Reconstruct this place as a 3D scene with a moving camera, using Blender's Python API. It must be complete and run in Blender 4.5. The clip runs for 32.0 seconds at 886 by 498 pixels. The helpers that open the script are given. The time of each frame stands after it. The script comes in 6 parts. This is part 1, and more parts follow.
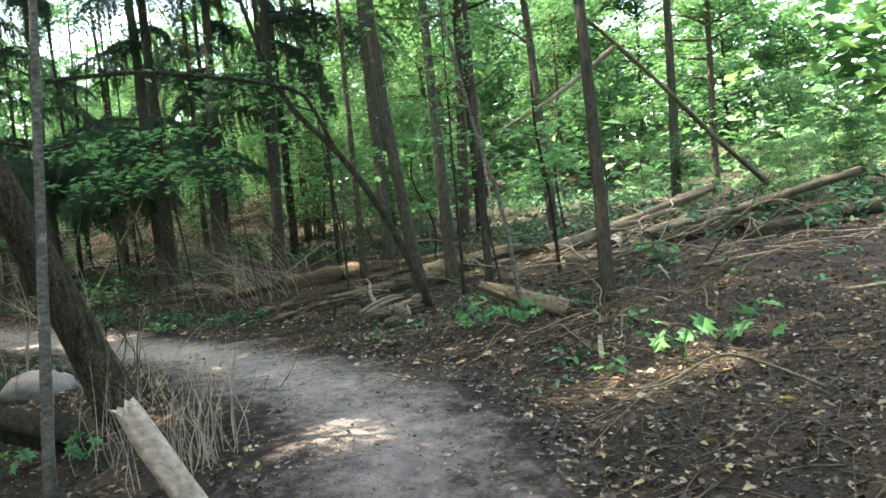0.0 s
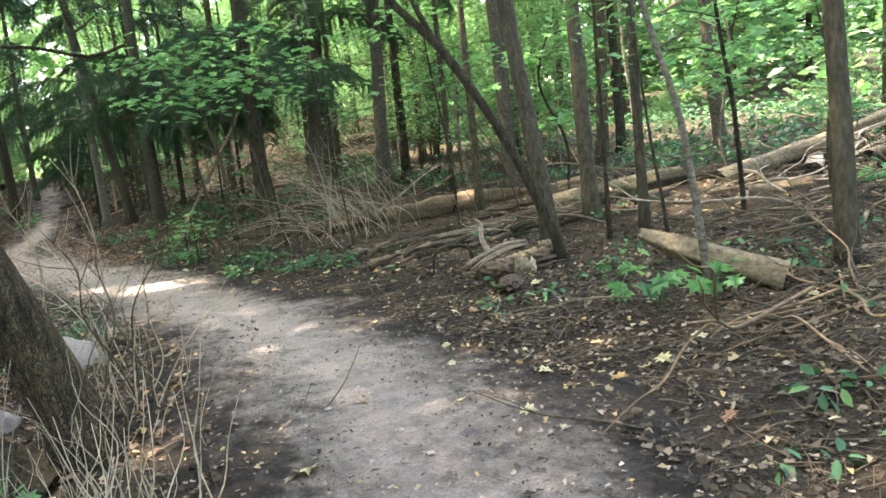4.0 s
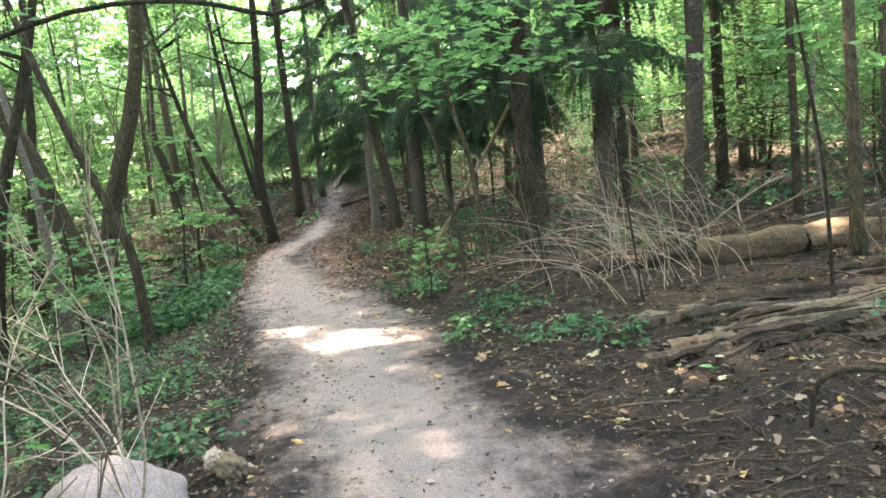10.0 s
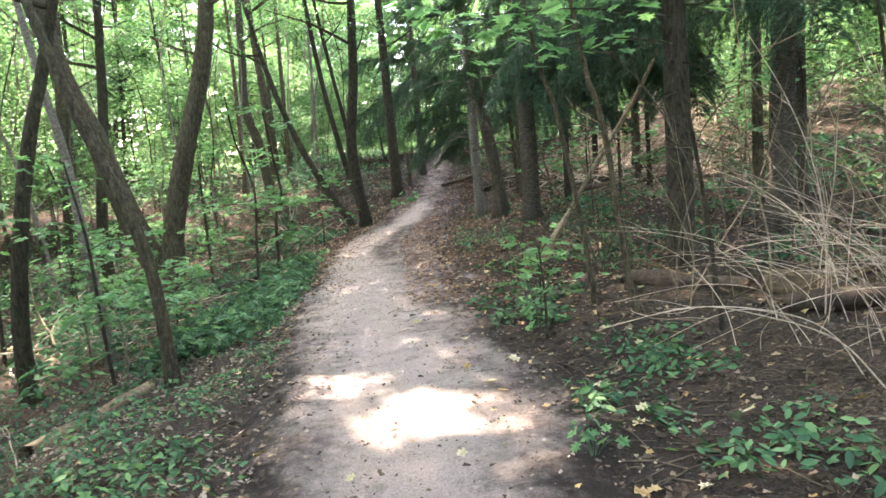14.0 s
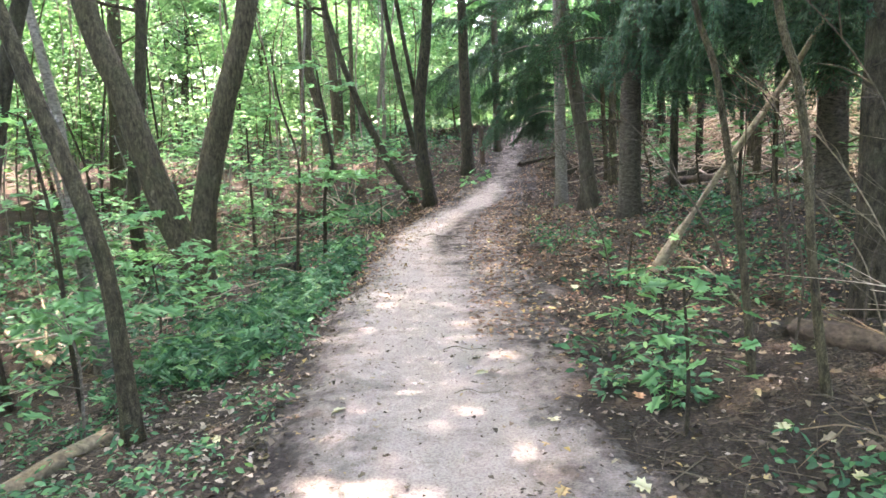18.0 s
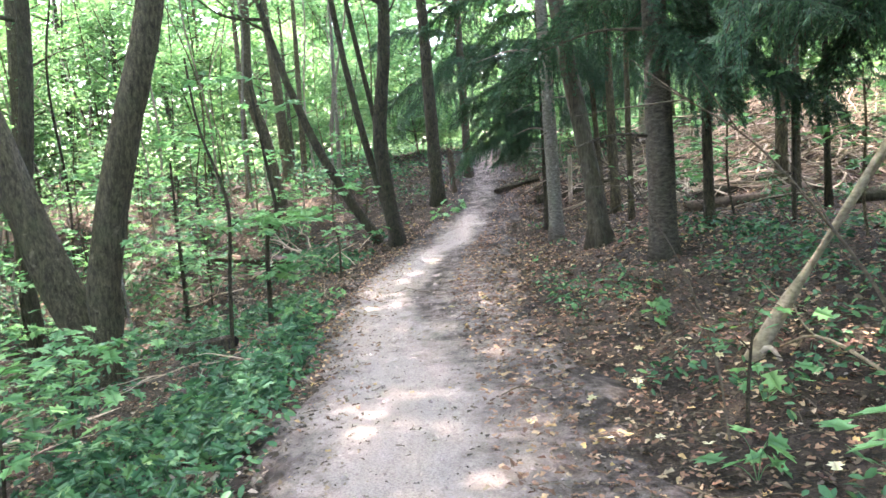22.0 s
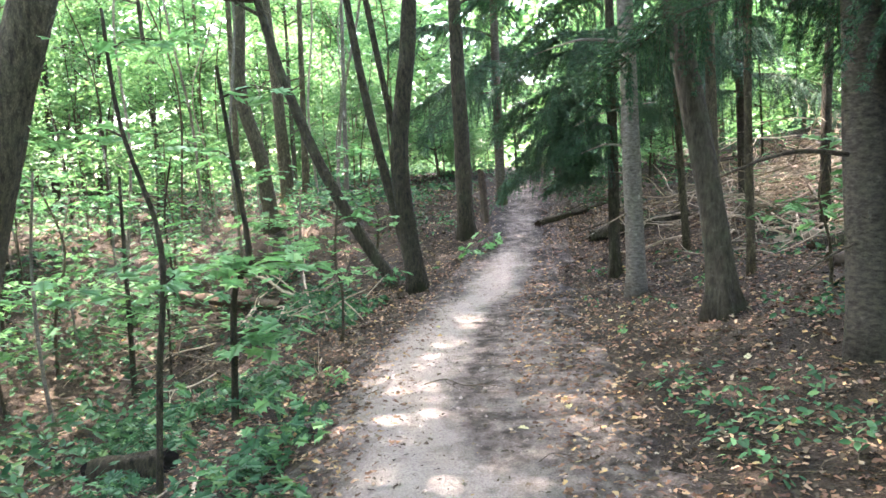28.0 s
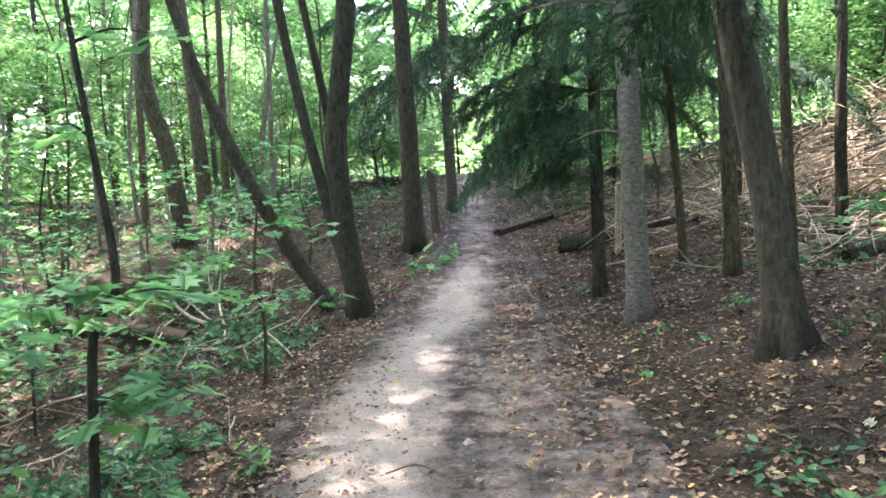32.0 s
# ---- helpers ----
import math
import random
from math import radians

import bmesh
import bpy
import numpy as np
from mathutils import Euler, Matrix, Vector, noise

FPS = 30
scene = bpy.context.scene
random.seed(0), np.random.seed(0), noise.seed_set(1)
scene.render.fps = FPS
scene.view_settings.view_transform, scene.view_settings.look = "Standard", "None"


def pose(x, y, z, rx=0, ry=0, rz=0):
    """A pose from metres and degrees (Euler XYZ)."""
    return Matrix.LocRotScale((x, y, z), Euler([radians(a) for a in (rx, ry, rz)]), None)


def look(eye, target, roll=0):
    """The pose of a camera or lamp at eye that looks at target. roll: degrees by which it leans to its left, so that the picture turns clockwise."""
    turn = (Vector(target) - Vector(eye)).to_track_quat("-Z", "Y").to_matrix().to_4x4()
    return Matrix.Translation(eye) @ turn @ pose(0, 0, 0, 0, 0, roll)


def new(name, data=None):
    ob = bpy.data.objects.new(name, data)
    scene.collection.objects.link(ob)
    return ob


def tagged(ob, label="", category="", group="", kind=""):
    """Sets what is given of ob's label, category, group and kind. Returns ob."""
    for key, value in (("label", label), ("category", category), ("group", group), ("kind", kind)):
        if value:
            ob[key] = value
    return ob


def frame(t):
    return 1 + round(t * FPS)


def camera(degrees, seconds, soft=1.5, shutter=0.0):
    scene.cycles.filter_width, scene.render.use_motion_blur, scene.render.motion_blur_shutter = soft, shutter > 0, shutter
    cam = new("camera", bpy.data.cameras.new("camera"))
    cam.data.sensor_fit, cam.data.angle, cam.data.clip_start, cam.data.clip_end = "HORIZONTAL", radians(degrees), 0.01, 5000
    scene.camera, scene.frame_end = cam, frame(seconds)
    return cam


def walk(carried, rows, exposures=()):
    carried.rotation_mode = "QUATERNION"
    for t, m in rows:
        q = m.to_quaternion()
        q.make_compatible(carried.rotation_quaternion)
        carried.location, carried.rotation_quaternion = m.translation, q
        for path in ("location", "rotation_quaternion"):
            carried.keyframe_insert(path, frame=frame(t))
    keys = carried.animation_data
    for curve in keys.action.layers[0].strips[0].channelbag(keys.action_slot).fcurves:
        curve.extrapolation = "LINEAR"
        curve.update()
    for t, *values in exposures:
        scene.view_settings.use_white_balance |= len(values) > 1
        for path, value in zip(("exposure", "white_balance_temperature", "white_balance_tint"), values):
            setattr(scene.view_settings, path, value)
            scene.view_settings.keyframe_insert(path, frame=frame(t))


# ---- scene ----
cam = camera(59.41, 32.0, soft=1.6)

PATH = [
    (0, look((-0.588, 1.679, 1.538), (0.630, 3.260, 1.420), -6.06)),
    (0.5, look((-0.392, 1.951, 1.508), (0.753, 3.583, 1.338), -5.75)),
    (1, look((-0.195, 2.258, 1.518), (0.930, 3.904, 1.359), -6.46)),
    (1.5, look((0.029, 2.502, 1.511), (1.131, 4.157, 1.294), -6.58)),
    (2, look((0.254, 2.775, 1.502), (1.282, 4.467, 1.219), -6.26)),
    (2.5, look((0.434, 3.051, 1.505), (1.414, 4.770, 1.215), -6.61)),
    (4.5, look((1.067, 4.006, 1.468), (1.945, 5.779, 1.177), -6.66)),
    (5, look((1.238, 4.247, 1.452), (2.033, 6.055, 1.139), -5.80)),
    (5.5, look((1.390, 4.492, 1.471), (2.060, 6.348, 1.144), -4.11)),
    (6, look((1.499, 4.774, 1.460), (2.097, 6.655, 1.137), -5.68)),
    (6.5, look((1.588, 4.998, 1.483), (2.155, 6.892, 1.185), -7.01)),
    (7, look((1.730, 5.258, 1.493), (2.217, 7.182, 1.249), -6.67)),
    (7.5, look((1.837, 5.523, 1.479), (2.243, 7.464, 1.220), -6.05)),
    (8, look((1.931, 5.841, 1.497), (2.336, 7.787, 1.280), -6.45)),
    (8.5, look((2.030, 6.128, 1.474), (2.398, 8.082, 1.260), -6.44)),
    (9, look((2.127, 6.425, 1.502), (2.416, 8.394, 1.299), -5.23)),
    (9.5, look((2.191, 6.737, 1.491), (2.428, 8.715, 1.309), -4.93)),
    (10, look((2.243, 7.032, 1.495), (2.461, 9.010, 1.289), -5.88)),
    (10.5, look((2.325, 7.356, 1.497), (2.499, 9.333, 1.253), -5.36)),
    (11, look((2.366, 7.630, 1.501), (2.471, 9.609, 1.235), -4.81)),
    (11.5, look((2.354, 7.943, 1.532), (2.426, 9.925, 1.279), -5.39)),
    (12, look((2.368, 8.245, 1.507), (2.434, 10.228, 1.257), -5.74)),
    (12.5, look((2.400, 8.587, 1.530), (2.433, 10.568, 1.254), -4.50)),
    (13, look((2.390, 8.915, 1.513), (2.377, 10.894, 1.225), -4.28)),
    (13.5, look((2.384, 9.235, 1.537), (2.352, 11.216, 1.266), -5.62)),
    (14, look((2.442, 9.586, 1.550), (2.380, 11.570, 1.307), -5.27)),
    (14.5, look((2.472, 9.885, 1.561), (2.374, 11.866, 1.305), -3.53)),
    (15, look((2.476, 10.222, 1.571), (2.360, 12.202, 1.318), -3.75)),
    (15.5, look((2.513, 10.513, 1.536), (2.373, 12.496, 1.314), -4.30)),
    (17.5, look((2.343, 11.472, 1.606), (2.118, 13.443, 1.352), -3.18)),
    (18, look((2.276, 11.793, 1.587), (2.041, 13.756, 1.286), -2.26)),
    (18.5, look((2.138, 12.124, 1.595), (1.972, 14.091, 1.274), -2.30)),
    (19, look((2.138, 12.408, 1.615), (1.959, 14.376, 1.312), -2.87)),
    (19.5, look((2.123, 12.771, 1.649), (1.823, 14.737, 1.433), -2.40)),
    (20, look((2.039, 13.041, 1.651), (1.820, 15.021, 1.470), -3.07)),
    (20.5, look((1.954, 13.349, 1.619), (1.802, 15.329, 1.381), -3.75)),
    (21, look((1.907, 13.688, 1.626), (1.720, 15.661, 1.359), -3.70)),
    (21.5, look((1.838, 14.020, 1.593), (1.661, 15.996, 1.342), -3.62)),
    (22, look((1.762, 14.416, 1.606), (1.634, 16.397, 1.360), -4.53)),
    (22.5, look((1.754, 14.746, 1.593), (1.637, 16.727, 1.346), -3.95)),
    (23, look((1.714, 15.083, 1.590), (1.567, 17.062, 1.348), -2.69)),
    (23.5, look((1.644, 15.405, 1.609), (1.468, 17.383, 1.375), -3.85)),
    (24, look((1.581, 15.649, 1.605), (1.422, 17.628, 1.368), -4.27)),
    (24.5, look((1.533, 15.963, 1.633), (1.349, 17.942, 1.410), -3.23)),
    (25, look((1.498, 16.173, 1.586), (1.304, 18.153, 1.382), -2.72)),
    (25.5, look((1.442, 16.424, 1.593), (1.277, 18.407, 1.385), -3.68)),
    (27.5, look((1.208, 17.407, 1.602), (1.104, 19.394, 1.406), -4.26)),
    (28, look((1.163, 17.645, 1.605), (1.025, 19.632, 1.417), -2.84)),
    (28.5, look((1.119, 17.899, 1.563), (1.000, 19.885, 1.360), -2.49)),
    (29, look((1.055, 18.151, 1.554), (1.006, 20.140, 1.355), -3.04)),
    (29.5, look((1.018, 18.421, 1.538), (1.004, 20.415, 1.378), -3.21)),
    (30, look((0.980, 18.677, 1.536), (0.958, 20.673, 1.410), -2.31)),
    (30.5, look((0.917, 18.940, 1.514), (0.912, 20.935, 1.375), -2.63)),
    (31, look((0.880, 19.183, 1.482), (0.891, 21.177, 1.332), -3.53)),
    (31.5, look((0.856, 19.445, 1.494), (0.866, 21.440, 1.351), -3.23)),
    (32, look((0.835, 19.682, 1.455), (0.872, 21.674, 1.289), -2.99)),
]
walk(cam, PATH, [(0, 3.7, 7400, 10), (1.5, 3.78, 7500, 13), (2.5, 4.02, 7600, 15), (4.5, 4.47, 8000, 15), (10, 4.73, 7800, 21), (15, 4.96, 7600, 26), (18, 5.25, 7300, 27), (24, 5.35, 6950, 25), (28, 5.33, 7050, 24), (32, 5.12, 7000, 22)])

# ---- light ----
SUN_EL, SUN_AZ = radians(65), radians(-38)  # height over the horizon; turn from +y towards +x
SUN_DIR = Vector((math.sin(SUN_AZ) * math.cos(SUN_EL), math.cos(SUN_AZ) * math.cos(SUN_EL), math.sin(SUN_EL)))
world = bpy.data.worlds.new("sky_world")
scene.world = world
world.use_nodes = True
wn = world.node_tree
wn.nodes.clear()
sky = wn.nodes.new("ShaderNodeTexSky")
sky.sky_type, sky.sun_disc = "NISHITA", False
sky.sun_elevation, sky.sun_rotation = SUN_EL, SUN_AZ
sky.air_density, sky.dust_density, sky.ozone_density = 1.0, 2.5, 1.0
wbg = wn.nodes.new("ShaderNodeBackground")
wbg.inputs["Strength"].default_value = 0.15
wout = wn.nodes.new("ShaderNodeOutputWorld")
wn.links.new(sky.outputs[0], wbg.inputs["Color"])
wn.links.new(wbg.outputs[0], wout.inputs["Surface"])
sun_data = bpy.data.lights.new("sun", "SUN")
sun_data.energy, sun_data.angle, sun_data.color = 2.8, radians(0.53), (1.0, 0.97, 0.92)
sun_lamp = new("sun", sun_data)
sun_lamp.matrix_world = look(SUN_DIR * 60, (0, 0, 0))


# ---- terrain ----

CY = [-220, -60, -8, 0, 2, 4, 5.5, 7, 10, 12, 14, 18, 21, 24, 27, 31, 34, 40, 60, 220]
CX = [-120, -34, -6.2, -1.7, -0.3, 1.05, 1.85, 2.3, 2.55, 2.4, 2.05, 1.4, 1.15, 0.85, 0.95, 1.6, 1.72, 1.8, 3, 22]
ZY = [-220, -8, 2, 6, 9, 14, 20, 25, 28.5, 31, 34, 40, 60, 220]
ZZ = [0.1, 0.12, 0.16, 0.2, 0.14, 0.05, -0.04, -0.04, 0.02, 0.42, 1.05, 1.7, 1.9, 1.9]
HY = [-8, 4, 8, 12, 20, 24, 30, 34, 60]
HW = [0.95, 0.9, 0.8, 0.75, 0.85, 0.95, 0.6, 0.45, 0.4]


def centre(y):
    return np.interp(y, CY, CX)


def smooth(a, b, v):
    u = np.clip((np.asarray(v, float) - a) / (b - a), 0, 1)
    return u * u * (3 - 2 * u)


def hash2(i, j, k=0):
    h = (i * 374761393 + j * 668265263 + k * 974711) & 0xFFFFFFFF
    h = ((h ^ (h >> 13)) * 1274126177) & 0xFFFFFFFF
    return ((h ^ (h >> 16)) & 0xFFFF) / 65535.0


def vnoise(x, y, k=0):
    """Smooth value noise in -1 to 1."""
    x, y = np.asarray(x, float), np.asarray(y, float)
    i, j = np.floor(x).astype(np.int64), np.floor(y).astype(np.int64)
    u, v = x - i, y - j
    u, v = u * u * (3 - 2 * u), v * v * (3 - 2 * v)
    a = hash2(i, j, k) * (1 - u) + hash2(i + 1, j, k) * u
    b = hash2(i, j + 1, k) * (1 - u) + hash2(i + 1, j + 1, k) * u
    return (a * (1 - v) + b * v) * 2 - 1


def lie(x, y):
    """The smooth height of the land."""
    x, y = np.asarray(x, float), np.asarray(y, float)
    d = x - centre(y)
    z = np.interp(y, ZY, ZZ)
    r, l = np.maximum(d, 0), np.maximum(-d, 0)
    far = smooth(29, 34, y)
    z = z + 0.075 * np.clip(r - 0.8, 0, 5.5) * smooth(0.6, 2.5, r) + 0.55 * smooth(6, 16, r) + 0.9 * smooth(14, 60, r)
    z = z + 0.25 * smooth(1.2, 3.2, r) * smooth(18, 22, y) + smooth(24, 32, y) * 0.75 * smooth(3.5, 9, r) * (1 - 0.6 * smooth(36, 46, y)) - far * 0.5 * smooth(1, 4, r)
    hill = smooth(29.5, 33.5, y)
    drop = (0.17 + 0.09 * smooth(14, 19, y) * (1 - smooth(25, 29, y))) * np.maximum(0, l - 0.7) * (1 - smooth(3.5, 7, l)) + 0.62 * smooth(3.5, 7, l)
    z = z - drop * (1 - 0.85 * hill) + 1.2 * smooth(12, 40, l) - hill * 0.35 * smooth(3, 9, l)
    return z


def land(x, y):
    """The height of the ground, with its humps."""
    d = np.abs(np.asarray(x, float) - centre(y))
    half = np.interp(y, HY, HW)
    rough = smooth(0.7, 1.6, d / half)
    n = 0.05 * vnoise(x / 1.3 if np.isscalar(x) else np.asarray(x) / 1.3, np.asarray(y) / 1.3, 1) + 0.025 * vnoise(np.asarray(x) / 0.4, np.asarray(y) / 0.4, 2)
    n = n + 0.010 * vnoise(np.asarray(x) / 0.13, np.asarray(y) / 0.13, 3)
    return lie(x, y) + rough * n - 0.02 * (1 - rough)


def gz(x, y):
    return float(land(np.array([float(x)]), np.array([float(y)]))[0])


# ---- materials ----
def material(name):
    m = bpy.data.materials.new(name)
    m.use_nodes = True
    t = m.node_tree
    return m, t, t.nodes["Principled BSDF"], t.nodes["Material Output"]


def link(t, a, b):
    t.links.new(a, b)


def noise_node(t, coord, scale, detail=6.0, rough=0.6, stretch=None):
    if stretch:
        mp = t.nodes.new("ShaderNodeMapping")
        mp.inputs["Scale"].default_value = stretch
        link(t, coord, mp.inputs["Vector"])
        coord = mp.outputs[0]
    n = t.nodes.new("ShaderNodeTexNoise")
    n.inputs["Scale"].default_value, n.inputs["Detail"].default_value, n.inputs["Roughness"].default_value = scale, detail, rough
    link(t, coord, n.inputs["Vector"])
    return n


def ramp(t, fac, stops):
    r = t.nodes.new("ShaderNodeValToRGB")
    e = r.color_ramp.elements
    while len(e) < len(stops):
        e.new(0.5)
    for el, (p, c) in zip(e, stops):
        el.position, el.color = p, (*c, 1)
    link(t, fac, r.inputs["Fac"])
    return r


def blend(t, fac, a, b, mode="MIX"):
    n = t.nodes.new("ShaderNodeMix")
    n.data_type, n.blend_type = "RGBA", mode
    for s, v in ((n.inputs["Factor"], fac), (n.inputs["A"], a), (n.inputs["B"], b)):
        if isinstance(v, (int, float)):
            s.default_value = v
        elif isinstance(v, tuple):
            s.default_value = (*v, 1)
        else:
            link(t, v, s)
    return n.outputs["Result"]


def math_node(t, op, a, b=0.0, clamp=False):
    n = t.nodes.new("ShaderNodeMath")
    n.operation, n.use_clamp = op, clamp
    for s, v in zip(n.inputs, (a, b)):
        if isinstance(v, (int, float)):
            s.default_value = v
        else:
            link(t, v, s)
    return n.outputs[0]


def bump(t, height, strength, dist, bsdf):
    b = t.nodes.new("ShaderNodeBump")
    b.inputs["Strength"].default_value, b.inputs["Distance"].default_value = strength, dist
    link(t, height, b.inputs["Height"])
    link(t, b.outputs[0], bsdf.inputs["Normal"])


def leaf_material(name, stops, through_light=0.45, rough=0.6, through_tint=(0.95, 1.0, 0.8)):
    """Leaves, each with a shade of its own, that let part of the light through."""
    m, t, p, out = material(name)
    geo, info = t.nodes.new("ShaderNodeNewGeometry"), t.nodes.new("ShaderNodeObjectInfo")
    co = t.nodes.new("ShaderNodeTexCoord")
    f = math_node(t, "FRACT", math_node(t, "ADD", geo.outputs["Random Per Island"], math_node(t, "MULTIPLY", info.outputs["Random"], 0.37)))
    col = ramp(t, f, stops).outputs[0]
    n = noise_node(t, co.outputs["Object"], 34, 3)
    col = blend(t, 0.35, col, ramp(t, n.outputs["Fac"], [(0.3, (0.35, 0.35, 0.35)), (0.7, (1, 1, 1))]).outputs[0], "MULTIPLY")
    link(t, col, p.inputs["Base Color"])
    p.inputs["Roughness"].default_value = rough
    p.inputs["Specular IOR Level"].default_value = 0.22
    tr = t.nodes.new("ShaderNodeBsdfTranslucent")
    link(t, blend(t, 1.0, col, through_tint, "MULTIPLY"), tr.inputs["Color"])
    mx = t.nodes.new("ShaderNodeMixShader")
    mx.inputs[0].default_value = through_light
    link(t, p.outputs[0], mx.inputs[1])
    link(t, tr.outputs[0], mx.inputs[2])
    link(t, mx.outputs[0], out.inputs["Surface"])
    return m


def bark_material(name, dark, light, moss=(0.06, 0.075, 0.03), moss_amount=0.25, ridge=1.0, scale=1.0, blotch=0.4, grain=(1, 1, 0.3)):
    m, t, p, out = material(name)
    co = t.nodes.new("ShaderNodeTexCoord")
    info = t.nodes.new("ShaderNodeObjectInfo")
    g = noise_node(t, co.outputs["Object"], 30 * scale, 8, 0.7, grain)
    v = t.nodes.new("ShaderNodeTexVoronoi")
    mp = t.nodes.new("ShaderNodeMapping")
    mp.inputs["Scale"].default_value = (30 * scale, 30 * scale, (2.6 if ridge > 1 else 4.5) * scale)
    w = noise_node(t, co.outputs["Object"], 9, 4)
    link(t, blend(t, 0.08, co.outputs["Object"], w.outputs["Color"]), mp.inputs["Vector"])
    link(t, mp.outputs[0], v.inputs["Vector"])
    v.feature = "DISTANCE_TO_EDGE"
    crack = ramp(t, v.outputs["Distance"], [(0.0, (0, 0, 0)), (0.28, (1, 1, 1))]).outputs[0]
    big = noise_node(t, co.outputs["Object"], 3.2, 4, 0.6)
    col = ramp(t, g.outputs["Fac"], [(0.34, dark), (0.64, light)]).outputs[0]
    col = blend(t, math_node(t, "MULTIPLY", ridge, 0.55), col, blend(t, 1.0, col, crack, "MULTIPLY"))
    patch = ramp(t, big.outputs["Fac"], [(0.52, (0, 0, 0)), (0.68, (1, 1, 1))]).outputs[0]
    col = blend(t, math_node(t, "MULTIPLY", patch, moss_amount), col, moss)
    pale = noise_node(t, co.outputs["Object"], 7.5, 5, 0.7)
    spots = ramp(t, pale.outputs["Fac"], [(0.6, (0, 0, 0)), (0.7, (1, 1, 1))]).outputs[0]
    col = blend(t, math_node(t, "MULTIPLY", spots, blotch), col, tuple(min(1, c * 1.5 + 0.05) for c in light))
    hsv = t.nodes.new("ShaderNodeHueSaturation")
    link(t, math_node(t, "ADD", 0.8, math_node(t, "MULTIPLY", info.outputs["Random"], 0.4)), hsv.inputs["Value"])
    link(t, col, hsv.inputs["Color"])
    link(t, hsv.outputs[0], p.inputs["Base Color"])
    p.inputs["Roughness"].default_value = 0.9
    p.inputs["Specular IOR Level"].default_value = 0.2
    h = math_node(t, "ADD", math_node(t, "MULTIPLY", crack, 0.6 * ridge), g.outputs["Fac"])
    bump(t, h, 0.9, 0.02, p)
    return m


def wood_material(name, dark, light, stain=(0.05, 0.04, 0.03), stain_amount=0.5, axis=(0.4, 0.4, 0.55)):
    m, t, p, out = material(name)
    co = t.nodes.new("ShaderNodeTexCoord")
    info = t.nodes.new("ShaderNodeObjectInfo")
    g = noise_node(t, co.outputs["Object"], 60, 7, 0.6, axis)
    col = ramp(t, g.outputs["Fac"], [(0.3, dark), (0.7, light)]).outputs[0]
    b = noise_node(t, co.outputs["Object"], 5, 5, 0.65)
    k = ramp(t, b.outputs["Fac"], [(0.5, (0, 0, 0)), (0.68, (1, 1, 1))]).outputs[0]
    col = blend(t, math_node(t, "MULTIPLY", k, stain_amount), col, stain)
    hsv = t.nodes.new("ShaderNodeHueSaturation")
    link(t, math_node(t, "ADD", 0.7, math_node(t, "MULTIPLY", info.outputs["Random"], 0.55)), hsv.inputs["Value"])
    link(t, col, hsv.inputs["Color"])
    link(t, hsv.outputs[0], p.inputs["Base Color"])
    p.inputs["Roughness"].default_value = 0.85
    p.inputs["Specular IOR Level"].default_value = 0.2
    bump(t, g.outputs["Fac"], 0.8, 0.008, p)
    return m


def ground_material():
    """Dark humus under a mat of rotting leaves."""
    m, t, p, out = material("forest_floor")
    co = t.nodes.new("ShaderNodeTexCoord")
    v = t.nodes.new("ShaderNodeTexVoronoi")
    wv = noise_node(t, co.outputs["Object"], 14, 4)
    mp = t.nodes.new("ShaderNodeMapping")
    mp.inputs["Scale"].default_value = (15, 15, 6)
    link(t, blend(t, 0.06, co.outputs["Object"], wv.outputs["Color"]), mp.inputs["Vector"])
    link(t, mp.outputs[0], v.inputs["Vector"])
    leafy = ramp(t, v.outputs["Color"], [(0.05, (0.0137, 0.01, 0.0069)), (0.45, (0.0392, 0.028, 0.0181)), (0.7, (0.0764, 0.054, 0.0344)), (0.88, (0.1274, 0.094, 0.0602)), (0.98, (0.2156, 0.165, 0.1049))]).outputs[0]
    fine = noise_node(t, co.outputs["Object"], 70, 6, 0.7)
    soil = ramp(t, fine.outputs["Fac"], [(0.36, (0.0078, 0.006, 0.0043)), (0.66, (0.0392, 0.03, 0.0215))]).outputs[0]
    big = noise_node(t, co.outputs["Object"], 1.1, 5, 0.65)
    k = ramp(t, big.outputs["Fac"], [(0.36, (0, 0, 0)), (0.6, (1, 1, 1))]).outputs[0]
    at = t.nodes.new("ShaderNodeAttribute")
    at.attribute_name = "litter"
    k = math_node(t, "MULTIPLY", k, at.outputs["Fac"])
    link(t, blend(t, k, soil, leafy), p.inputs["Base Color"])
    p.inputs["Roughness"].default_value = 0.95
    p.inputs["Specular IOR Level"].default_value = 0.15
    h = math_node(t, "ADD", v.outputs["Distance"], fine.outputs["Fac"])
    bump(t, h, 0.8, 0.03, p)
    return m


